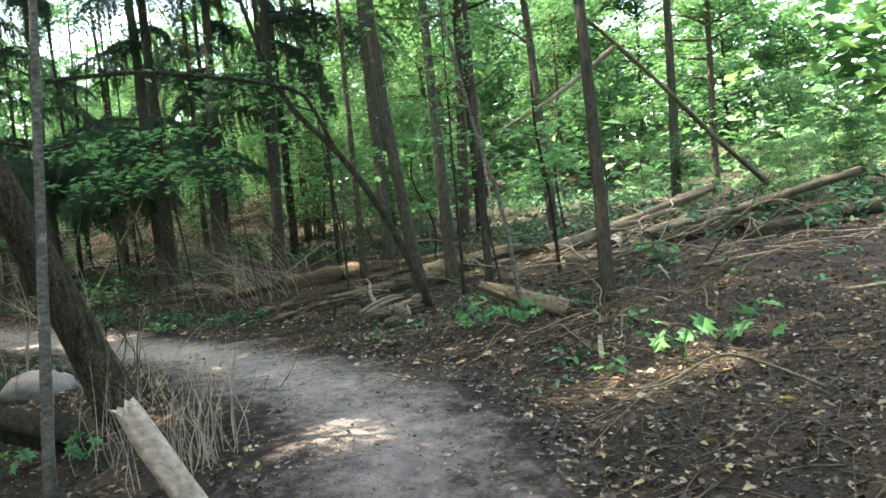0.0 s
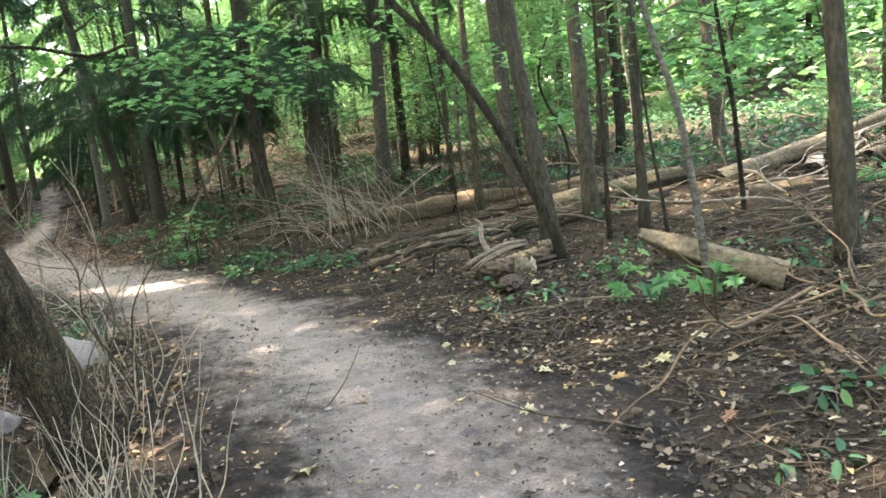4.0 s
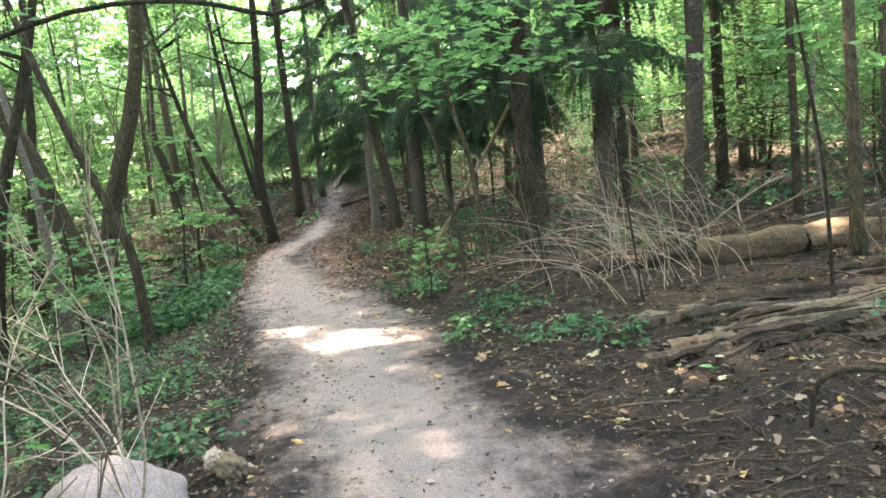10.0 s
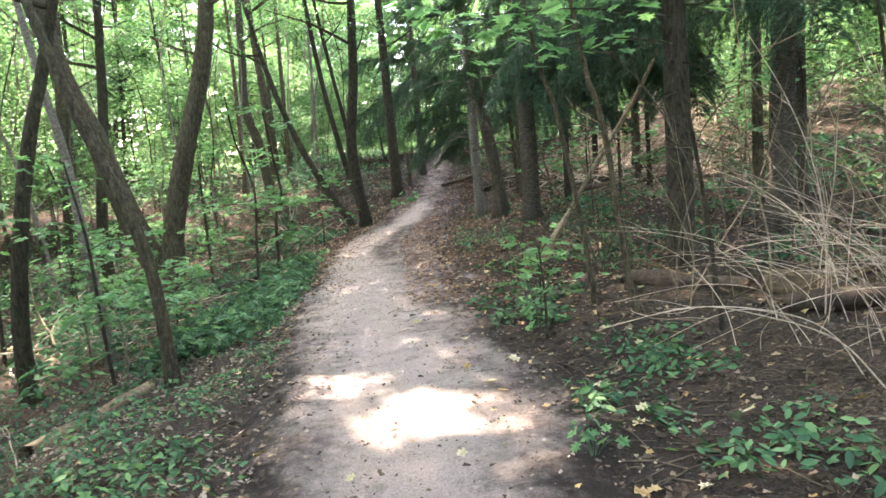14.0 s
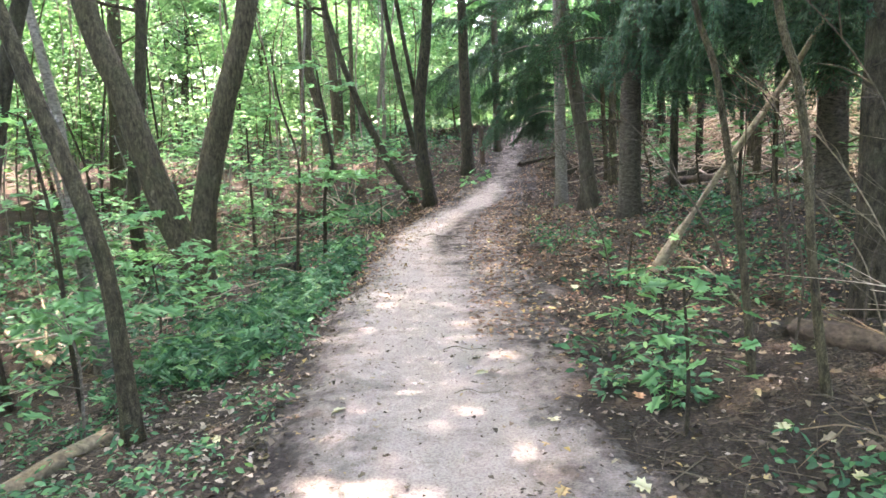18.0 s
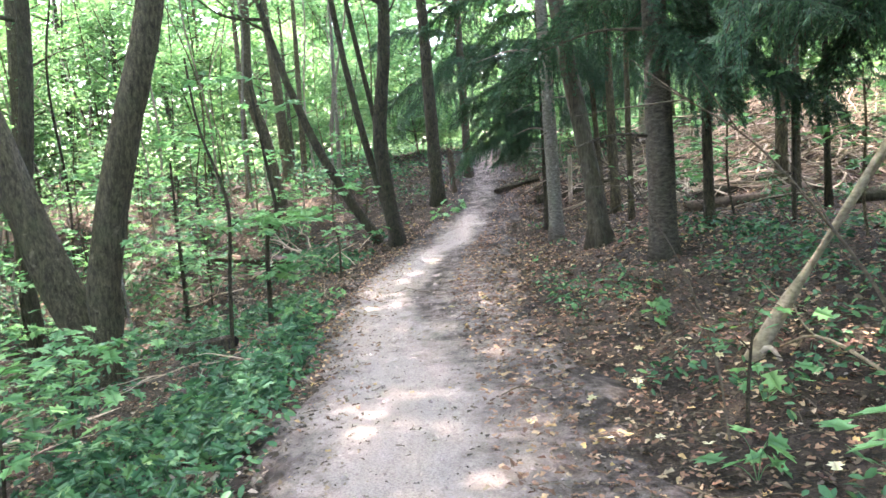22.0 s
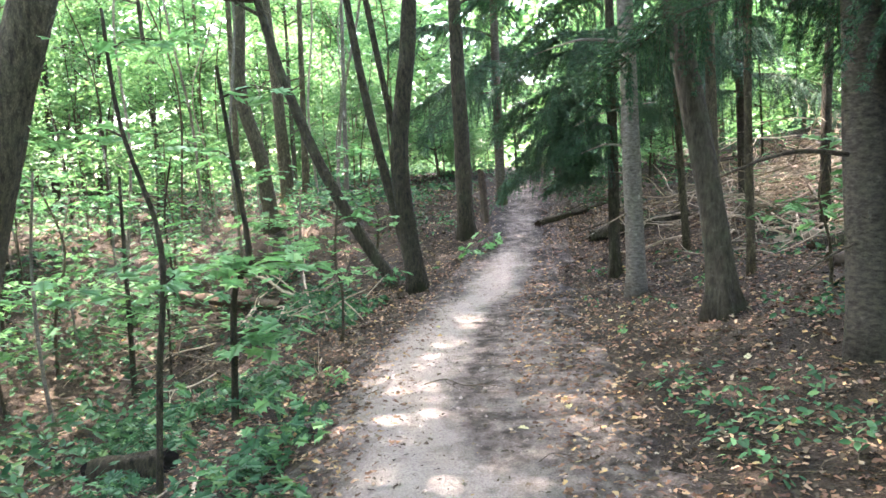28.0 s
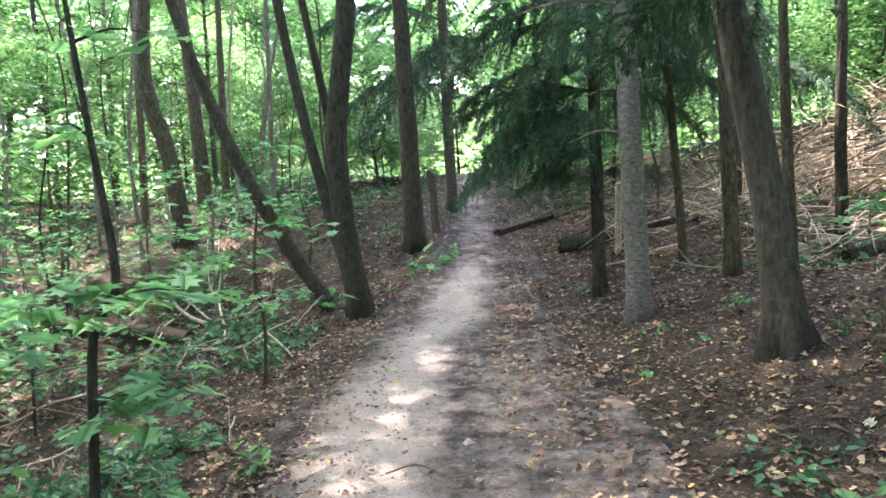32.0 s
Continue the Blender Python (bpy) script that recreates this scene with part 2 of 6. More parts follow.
def path_material():
    """Trodden dusty earth, pale where most feet fall, dark and damp at the sides."""
    m, t, p, out = material("trodden_earth")
    co = t.nodes.new("ShaderNodeTexCoord")
    at = t.nodes.new("ShaderNodeAttribute")
    at.attribute_name = "worn"
    mid = noise_node(t, co.outputs["Object"], 2.6, 6, 0.7)
    fine = noise_node(t, co.outputs["Object"], 75, 6, 0.75)
    scuff = noise_node(t, co.outputs["Object"], 10, 6, 0.68, (1.0, 0.7, 1.0))
    k = math_node(t, "ADD", at.outputs["Fac"], math_node(t, "MULTIPLY", math_node(t, "SUBTRACT", mid.outputs["Fac"], 0.5), 1.4))
    k = math_node(t, "ADD", k, math_node(t, "MULTIPLY", math_node(t, "SUBTRACT", scuff.outputs["Fac"], 0.5), 1.15))
    base = ramp(t, k, [(0.0, (0.026, 0.0205, 0.0165)), (0.2, (0.062, 0.05, 0.041)), (0.4, (0.148, 0.122, 0.104)), (0.9, (0.35, 0.294, 0.254))]).outputs[0]
    grain = ramp(t, fine.outputs["Fac"], [(0.34, (0.36, 0.33, 0.3)), (0.56, (1, 1, 1))]).outputs[0]
    col = blend(t, 0.75, base, blend(t, 1.0, base, grain, "MULTIPLY"))
    v = t.nodes.new("ShaderNodeTexVoronoi")
    v.inputs["Scale"].default_value = 42
    link(t, co.outputs["Object"], v.inputs["Vector"])
    peb = ramp(t, v.outputs["Distance"], [(0.1, (1, 1, 1)), (0.17, (0, 0, 0))]).outputs[0]
    sel = ramp(t, v.outputs["Color"], [(0.9, (0, 0, 0)), (0.91, (1, 1, 1))]).outputs[0]
    col = blend(t, math_node(t, "MULTIPLY", peb, sel), col, (0.36, 0.31, 0.26))
    link(t, col, p.inputs["Base Color"])
    p.inputs["Roughness"].default_value = 0.95
    p.inputs["Specular IOR Level"].default_value = 0.15
    h = math_node(t, "ADD", math_node(t, "MULTIPLY", scuff.outputs["Fac"], 1.3), math_node(t, "MULTIPLY", fine.outputs["Fac"], 0.6))
    bump(t, h, 1.0, 0.05, p)
    return m


GREEN = [(0.0, (0.045, 0.124, 0.047)), (0.45, (0.09, 0.212, 0.081)), (0.8, (0.138, 0.282, 0.112)), (1.0, (0.192, 0.324, 0.118))]
M_GROUND, M_PATH = ground_material(), path_material()
M_CROWN = leaf_material("canopy_leaves", GREEN, 0.43)
M_MAPLE = leaf_material("maple_leaves", [(0.0, (0.085, 0.215, 0.092)), (0.6, (0.14, 0.325, 0.135)), (1.0, (0.2, 0.4, 0.15))], 0.55)
M_HERB = leaf_material("herb_leaves", [(0.0, (0.02, 0.07, 0.034)), (0.5, (0.042, 0.13, 0.058)), (0.85, (0.072, 0.18, 0.076)), (1.0, (0.13, 0.24, 0.085))], 0.35)
M_NEEDLE = leaf_material("conifer_needles", [(0.0, (0.022, 0.058, 0.034)), (0.6, (0.042, 0.098, 0.05)), (1.0, (0.07, 0.14, 0.062))], 0.3)
M_LITTER = leaf_material("dead_leaves", [(0.0, (0.0255, 0.019, 0.0129)), (0.5, (0.0608, 0.045, 0.0292)), (0.8, (0.1176, 0.088, 0.0576)), (0.94, (0.2646, 0.21, 0.1376)), (1.0, (0.3528, 0.24, 0.086))], 0.12, 0.8, (0.98, 0.85, 0.516))
M_RUST = leaf_material("rusty_dead_leaves", [(0.0, (0.055, 0.03, 0.019)), (0.4, (0.145, 0.08, 0.05)), (0.75, (0.26, 0.155, 0.094)), (0.92, (0.38, 0.27, 0.17)), (1.0, (0.45, 0.29, 0.11))], 0.15, 0.75, (1, 0.8, 0.5))
M_YELLOW = leaf_material("yellow_leaves", [(0.0, (0.42, 0.33, 0.07)), (0.4, (0.5, 0.43, 0.17)), (0.75, (0.5, 0.46, 0.3)), (1.0, (0.42, 0.23, 0.07))], 0.25, 0.6, (1, 0.9, 0.5))
M_SCRAP = leaf_material("pale_leaf_scraps", [(0.0, (0.08, 0.06, 0.045)), (0.6, (0.19, 0.15, 0.115)), (1.0, (0.34, 0.28, 0.215))], 0.15, 0.8, (1, 0.9, 0.7))
M_BARK = bark_material("brown_bark", (0.0356, 0.026, 0.0151), (0.1633, 0.132, 0.0722), moss_amount=0.25)
M_BARK_DARK = bark_material("dark_bark", (0.0178, 0.0135, 0.008), (0.0911, 0.074, 0.042), moss_amount=0.3, blotch=0.25)
M_BARK_GREY = bark_material("grey_conifer_bark", (0.026, 0.02, 0.0135), (0.125, 0.103, 0.069), moss_amount=0.2, ridge=0.5, scale=1.2, blotch=0.5, grain=(0.55, 0.55, 1.3))
M_BARK_SMOOTH = bark_material("smooth_grey_bark", (0.028, 0.0215, 0.0135), (0.1, 0.083, 0.052), moss=(0.06, 0.072, 0.034), moss_amount=0.45, ridge=0.35, blotch=0.3)
M_BARK_PALE = bark_material("pale_bark", (0.06, 0.05, 0.037), (0.24, 0.205, 0.155), moss_amount=0.15, ridge=0.35, scale=1.3, blotch=0.85, grain=(0.5, 0.5, 1.2))
M_DEAD = wood_material("weathered_dead_wood", (0.0693, 0.052, 0.0302), (0.2326, 0.183, 0.1109))
M_DEAD_PALE = wood_material("bleached_dead_wood", (0.15, 0.115, 0.08), (0.38, 0.3, 0.22), stain_amount=0.5)
M_ROT = wood_material("rotten_wood", (0.024, 0.0165, 0.011), (0.1, 0.069, 0.043), stain=(0.016, 0.012, 0.009), stain_amount=0.75)
M_TAN = wood_material("barkless_log_wood", (0.078, 0.052, 0.029), (0.215, 0.148, 0.083), stain_amount=0.7)
M_CUT = wood_material("fresh_cut_wood", (0.42, 0.33, 0.22), (0.66, 0.55, 0.4), stain=(0.3, 0.2, 0.12), stain_amount=0.5)
# near-black colour standing in for the shade inside a hollow log
M_HOLLOW_SHADE = wood_material("log_hollow_shade", (0.006, 0.005, 0.004), (0.02, 0.015, 0.011), stain=(0.004, 0.003, 0.003), stain_amount=0.6)
M_TWIG = wood_material("dry_twigs", (0.033, 0.0245, 0.0155), (0.115, 0.088, 0.056))
M_STRAW = wood_material("dry_straw", (0.19, 0.15, 0.1), (0.42, 0.335, 0.235), stain_amount=0.3)
M_CANE = wood_material("bleached_canes", (0.24, 0.175, 0.12), (0.52, 0.405, 0.29), stain_amount=0.35)
M_RIDGE = bark_material("ridged_brown_bark", (0.0356, 0.024, 0.0134), (0.2079, 0.15, 0.0823), moss_amount=0.1, ridge=1.6, scale=0.9, blotch=0.1, grain=(1, 1, 0.16))


def stone_material():
    m, t, p, out = material("pale_granite")
    co = t.nodes.new("ShaderNodeTexCoord")
    a, b = noise_node(t, co.outputs["Object"], 60, 6, 0.7), noise_node(t, co.outputs["Object"], 6, 5, 0.6)
    col = ramp(t, a.outputs["Fac"], [(0.3, (0.14, 0.108, 0.094)), (0.65, (0.31, 0.245, 0.212))]).outputs[0]
    k = ramp(t, b.outputs["Fac"], [(0.5, (0, 0, 0)), (0.7, (1, 1, 1))]).outputs[0]
    col = blend(t, math_node(t, "MULTIPLY", k, 0.6), col, (0.1, 0.095, 0.06))
    link(t, col, p.inputs["Base Color"])
    p.inputs["Roughness"].default_value = 0.85
    bump(t, a.outputs["Fac"], 0.6, 0.01, p)
    return m


M_STONE = stone_material()

# ---- builders ----
class Bag:
    """Vertices and faces gathered for one mesh."""

    def __init__(self):
        self.v, self.f, self.n = [], [], 0

    def add(self, verts, faces):
        self.v.append(np.asarray(verts, float).reshape(-1, 3))
        self.f.extend(tuple(i + self.n for i in f) for f in faces)
        self.n += len(self.v[-1])

    def mesh(self, name, mat, soft=True):
        me = bpy.data.meshes.new(name)
        me.from_pydata(np.concatenate(self.v).tolist(), [], self.f)
        me.materials.append(mat)
        if soft:
            me.polygons.foreach_set("use_smooth", [True] * len(me.polygons))
        me.update()
        return me


def part(name, me, parent=None, label=""):
    ob = new(name, me)
    if parent:
        ob.parent = parent
    if label:
        ob["label"] = label
    return ob


def thing(name, x, y, z, label, category, group="", kind=""):
    ob = new(name)
    ob.matrix_world = pose(x, y, z)
    return tagged(ob, label, category, group, kind)


def spline(points, step):
    """A smooth line through the points, sampled about every step."""
    p = np.array(points, float)
    if len(p) == 2:
        n = max(2, int(np.linalg.norm(p[1] - p[0]) / step) + 1)
        return p[0] + (p[1] - p[0]) * np.linspace(0, 1, n)[:, None]
    q = np.vstack([2 * p[0] - p[1], p, 2 * p[-1] - p[-2]])
    out = []
    for a, b, c, d in zip(q, q[1:], q[2:], q[3:]):
        n = max(2, int(np.linalg.norm(c - b) / step) + 1)
        for u in np.linspace(0, 1, n, endpoint=False):
            out.append(0.5 * (2 * b + (c - a) * u + (2 * a - 5 * b + 4 * c - d) * u * u + (3 * b - a - 3 * c + d) * u ** 3))
    return np.array(out + [p[-1]])


def tube(bag, line, radii, segs=8, rough=0.0, flare=0.0, flare_len=0.3, rng=None, caps=True, lobes=5):
    """A limb along a line with its own thickness at each point."""
    line = np.asarray(line, float)
    n = len(line)
    radii = np.interp(np.linspace(0, 1, n), np.linspace(0, 1, len(radii)), radii)
    tang = np.gradient(line, axis=0)
    tang /= np.linalg.norm(tang, axis=1)[:, None] + 1e-9
    ref = np.array([1.0, 0, 0]) if abs(tang[0][0]) < 0.8 else np.array([0, 1.0, 0])
    ang = np.linspace(0, 2 * math.pi, segs, endpoint=False)
    run = np.r_[0, np.cumsum(np.linalg.norm(np.diff(line, axis=0), axis=1))]
    seed = rng.integers(0, 999) if rng is not None else 0
    rings = []
    for k in range(n):
        a = np.cross(tang[k], ref)
        a /= np.linalg.norm(a) + 1e-9
        b = np.cross(tang[k], a)
        ref = np.cross(a, tang[k])
        r = radii[k] * np.ones(segs)
        if rough:
            r = r * (1 + rough * vnoise(ang * segs / 6.28 * 0.9 + seed, np.full(segs, run[k] * 2.5), 5) + rough * 0.7 * vnoise(ang * 1.1 + seed, np.full(segs, run[k] * 0.9), 7))
        if flare:
            r = r * (1 + flare * math.exp(-max(0.0, run[k] - 0.12) / flare_len) * (0.55 + 0.45 * np.sin(ang * lobes + seed)))
        rings.append(line[k] + a * (np.cos(ang) * r)[:, None] + b * (np.sin(ang) * r)[:, None])
    verts = np.concatenate(rings)
    faces = []
    for k in range(n - 1):
        for s in range(segs):
            e = (s + 1) % segs
            faces.append((k * segs + s, k * segs + e, (k + 1) * segs + e, (k + 1) * segs + s))
    if caps:
        verts = np.vstack([verts, line[:1], line[-1:]])
        c0, c1, o = n * segs, n * segs + 1, (n - 1) * segs
        for s in range(segs):
            e = (s + 1) % segs
            faces.append((c0, e, s))
            faces.append((c1, o + s, o + e))
    bag.add(verts, faces)


def outline(kind):
    """A leaf of length 1 along x: its corners and triangles."""
    if kind == "oval":
        h = [(0, 0, 0), (0.3, 0.2, 0.05), (0.68, 0.2, 0.04), (1, 0, -0.06), (0.68, -0.2, 0.04), (0.3, -0.2, 0.05)]
        return np.array(h), [(0, 1, 2), (0, 2, 3), (0, 3, 4), (0, 4, 5)]
    if kind == "crumpled":
        return np.array([(0, 0, 0), (0.25, 0.28, 0.12), (0.45, 0.12, 0.0), (0.78, 0.26, 0.14), (1, -0.02, 0.0), (0.62, -0.3, 0.12), (0.22, -0.14, 0.02)]), [(0, 1, 2), (0, 2, 3), (0, 3, 4), (0, 4, 5), (0, 5, 6)]
    if kind == "blade":
        return np.array([(0, 0, 0), (0.45, 0.26, 0.07), (1, 0, -0.05), (0.5, -0.26, 0.07)]), [(0, 1, 2), (0, 2, 3)]
    if kind == "needle":
        return np.array([(0, 0.1, 0), (1, 0, -0.05), (0, -0.1, 0)]), [(0, 1, 2)]
    half = [(0.02, 0.36, 0.03), (0.27, 0.2, 0.03), (0.42, 0.55, 0.05), (0.52, 0.3, 0.04), (0.76, 0.36, 0.03), (0.72, 0.13, 0.02)]
    v = [(0, 0, 0), (1, 0, -0.06)] + half + [(x, -y, z) for x, y, z in half]
    f = []
    for o in (2, 8):
        f += [(0, o, o + 1), (0, o + 1, o + 3), (o + 1, o + 2, o + 3), (0, o + 3, o + 5), (o + 3, o + 4, o + 5), (0, o + 5, 1)]
    return np.array(v), f


OUT = {k: outline(k) for k in ("oval", "crumpled", "blade", "needle", "maple")}


def leaves(P, size, kind, rng, mat, name, tilt=0.5, yaw=None, droop=0.0, curl=1.0, up=None):
    """One mesh of many leaves at the places P."""
    P = np.asarray(P, float)
    n = len(P)
    tv, tf = OUT[kind]
    tv, tf = tv * [1, 1, curl], np.array(tf)
    size = np.broadcast_to(size, n) * rng.uniform(0.7, 1.25, n)
    yw = rng.uniform(0, 2 * math.pi, n) if yaw is None else yaw
    ax = np.stack([np.cos(yw), np.sin(yw), -droop + rng.normal(0, tilt * 0.6, n)], 1)
    ax /= np.linalg.norm(ax, axis=1)[:, None]
    nz = np.stack([rng.normal(0, tilt, n), rng.normal(0, tilt, n), np.ones(n)], 1) if up is None else up + rng.normal(0, tilt, (n, 3))
    ay = np.cross(nz, ax)
    ay /= np.linalg.norm(ay, axis=1)[:, None] + 1e-9
    az = np.cross(ax, ay)
    V = P[:, None] + size[:, None, None] * (tv[None, :, 0:1] * ax[:, None] + tv[None, :, 1:2] * ay[:, None] + tv[None, :, 2:3] * az[:, None])
    V = V.reshape(-1, 3)
    F = (tf[None] + (np.arange(n) * len(tv))[:, None, None]).reshape(-1, 3)
    me = bpy.data.meshes.new(name)
    me.vertices.add(len(V))
    me.vertices.foreach_set("co", V.ravel())
    me.loops.add(F.size)
    me.loops.foreach_set("vertex_index", F.ravel().astype(np.int32))
    me.polygons.add(len(F))
    me.polygons.foreach_set("loop_start", np.arange(0, F.size, 3, dtype=np.int32))
    me.update(calc_edges=True)
    me.materials.append(mat)
    return me


def rng_of(k):
    return np.random.default_rng(k)


# ---- ground and path ----
def axis_steps(lo, hi, fine_lo, fine_hi, fine, grow=1.25):
    mid = list(np.arange(fine_lo, fine_hi + fine / 2, fine))
    up, s = [mid[-1]], fine
    while up[-1] < hi:
        s *= grow
        up.append(min(hi, up[-1] + s))
    dn, s = [mid[0]], fine
    while dn[-1] > lo:
        s *= grow
        dn.append(max(lo, dn[-1] - s))
    return np.array(dn[:0:-1] + mid + up[1:])


def grid_mesh(name, X, Y, Z, mat, attr=None, values=None):
    r, c = X.shape
    V = np.stack([X, Y, Z], -1).reshape(-1, 3)
    i = np.arange(r * c).reshape(r, c)
    F = np.stack([i[:-1, :-1], i[:-1, 1:], i[1:, 1:], i[1:, :-1]], -1).reshape(-1, 4)
    me = bpy.data.meshes.new(name)
    me.vertices.add(len(V))
    me.vertices.foreach_set("co", V.ravel())
    me.loops.add(F.size)
    me.loops.foreach_set("vertex_index", F.ravel().astype(np.int32))
    me.polygons.add(len(F))
    me.polygons.foreach_set("loop_start", np.arange(0, F.size, 4, dtype=np.int32))
    me.update(calc_edges=True)
    me.polygons.foreach_set("use_smooth", [True] * len(me.polygons))
    me.materials.append(mat)
    if attr:
        a = me.attributes.new(attr, "FLOAT", "POINT")
        a.data.foreach_set("value", np.asarray(values, np.float32).ravel())
    return me


gx = axis_steps(-240, 240, -7, 11, 0.1)
gy = axis_steps(-240, 240, -1, 36, 0.1)
GX, GY = np.meshgrid(gx, gy)
dist = np.abs(GX - centre(GY)) / np.interp(GY, HY, HW)
litter_amount = 0.25 + 0.75 * np.maximum(smooth(1.2, 3.5, dist), 0.75 * smooth(17, 21, GY))
ground = tagged(new("ground", grid_mesh("ground", GX, GY, land(GX, GY), M_GROUND, "litter", litter_amount)), "dark forest soil under rotting brown leaf litter", "ground", kind="structure")

py = np.arange(-14, 75, 0.09)
pu = np.linspace(-1.75, 1.75, 57)
PU, PY = np.meshgrid(pu, py)
HWY = np.interp(PY, HY, HW)
edge = 0.2 * vnoise(PY / 0.8, PU * 1.1, 11) + 0.14 * vnoise(PY / 0.27, PU * 2.6, 12)
PX = centre(PY) + PU * HWY
OFF = np.interp(PY, [4, 9, 12, 16, 20, 24, 28, 34], [0, 0, -0.15, 0.0, -0.32, -0.5, -0.1, 0])
TRAIL = np.interp(PY, [4, 9, 13, 16, 20, 22, 24, 28, 34], [0.72, 0.6, 0.6, 0.7, 0.62, 0.43, 0.36, 0.34, 0.3])
wear = 1 - smooth(0.15, 1.6, np.abs(PU * HWY - OFF) / TRAIL + edge)
wear = wear * (0.6 + 0.4 * smooth(5, 10.5, PY))
wear = wear + ((0.3 - 0.08 * smooth(18, 23, PY)) * (1 - smooth(25, 28.5, PY)) * smooth(12, 16, PY) * smooth(-0.2, 0.4, PU) * (1 - smooth(0.9, 1.45, PU + edge)) + 0.2 * smooth(17, 22, PY)) * (1 - wear)
wear = wear * (1 - 0.66 * smooth(28.8, 31.0, PY))
lift = 0.02 - 0.13 * smooth(1.1, 1.7, np.abs(PU) + edge)
PZ = lie(PX, PY) + lift - 0.025 * (1 - np.abs(PU) / 1.75) + 0.012 * vnoise(PX / 0.5, PY / 0.5, 21) + 0.006 * vnoise(PX / 0.15, PY / 0.15, 22)
footpath = tagged(new("footpath", grid_mesh("footpath", PX, PY, PZ, M_PATH, "worn", wear)), "trodden dusty earth footpath with dark damp edges", "path", kind="structure")


# ---- trees ----
def tree_line(spine, height, rng, step=0.3):
    """The visible trunk line carried on upwards to its full height."""
    pts = [(0, 0, 0)] + [tuple(p) for p in spine]
    last, prev = np.array(pts[-1]), np.array(pts[-2])
    way = (last - prev) / (np.linalg.norm(last - prev) + 1e-9)
    while last[2] < height:
        way = way * 0.75 + np.array([rng.normal(0, 0.05), rng.normal(0, 0.05), 1.0]) * 0.25
        way /= np.linalg.norm(way)
        last = last + way * 1.6
        pts.append(tuple(last))
    return spline(pts, step)


def limbs(bag, line, r, rng, lo, count, length, rise=0.5, segs=5):
    """Side branches; returns their ends."""
    z = line[:, 2]
    ends = []
    top = z.max()
    for _ in range(count):
        zz = rng.uniform(min(lo, top * 0.8), top * 0.97)
        k = int(np.argmin(np.abs(z - zz)))
        a = rng.uniform(0, 2 * math.pi)
        ln = length * rng.uniform(0.5, 1.1) * (1.1 - 0.6 * zz / top)
        way = np.array([math.cos(a), math.sin(a), rise * rng.uniform(0.4, 1.3)])
        p0 = line[k]
        p1 = p0 + way * ln * 0.5 + rng.normal(0, 0.06 * ln, 3)
        p2 = p0 + way * ln + np.array([0, 0, 0.12 * ln]) + rng.normal(0, 0.1 * ln, 3)
        rr = min(r * 0.4, 0.012 + 0.016 * ln)
        tube(bag, spline([p0, p1, p2], 0.35), [rr, rr * 0.6, rr * 0.2], segs, caps=False)
        ends += [p1, p2, (p1 + p2) / 2]
    return ends


def spray_points(ends, n, spread, flat, rng):
    e = np.array(ends)
    idx = rng.integers(0, len(e), n)
    return e[idx] + rng.normal(0, 1, (n, 3)) * [spread, spread, flat]


def tree(name, x, y, spine, r, height, mat, label, seed, limb_lo=4.0, limb_n=9, limb_len=2.0, leaf_n=1200, leaf=0.11, segs=14, flare=0.6, forks=(), kind="blade", crown_mat=None, spread=0.42, category="tree", rough=0.08, group=""):
    rng = rng_of(seed)
    base = thing(name, x, y, gz(x, y), label, category, group)
    bag = Bag()
    line = tree_line(spine, height, rng)
    line[:1, 2] -= 0.15
    z = np.clip(line[:, 2] / height, 0, 1)
    tube(bag, line, list(r * (1 - 0.8 * z)), segs, rough, flare, max(0.18, r * 1.4), rng)
    ends = limbs(bag, line, r, rng, limb_lo, limb_n, limb_len)
    for f in forks:
        fl = tree_line(f["spine"], f.get("height", height * 0.85), rng)
        fl = fl[1:]
        fr = f["r"]
        tube(bag, fl, list(fr * (1 - 0.8 * np.clip(fl[:, 2] / height, 0, 1))), segs, rough, 0, 0.3, rng)
        ends += limbs(bag, fl, fr, rng, limb_lo, max(3, limb_n // 2), limb_len)
    part("trunk", bag.mesh("trunk", mat), base)
    if leaf_n:
        part("crown", leaves(spray_points(ends, leaf_n, spread, 0.16, rng), leaf, kind, rng, crown_mat or M_CROWN, "crown", 0.45, droop=0.25), base, "green broad leaves")
    return base


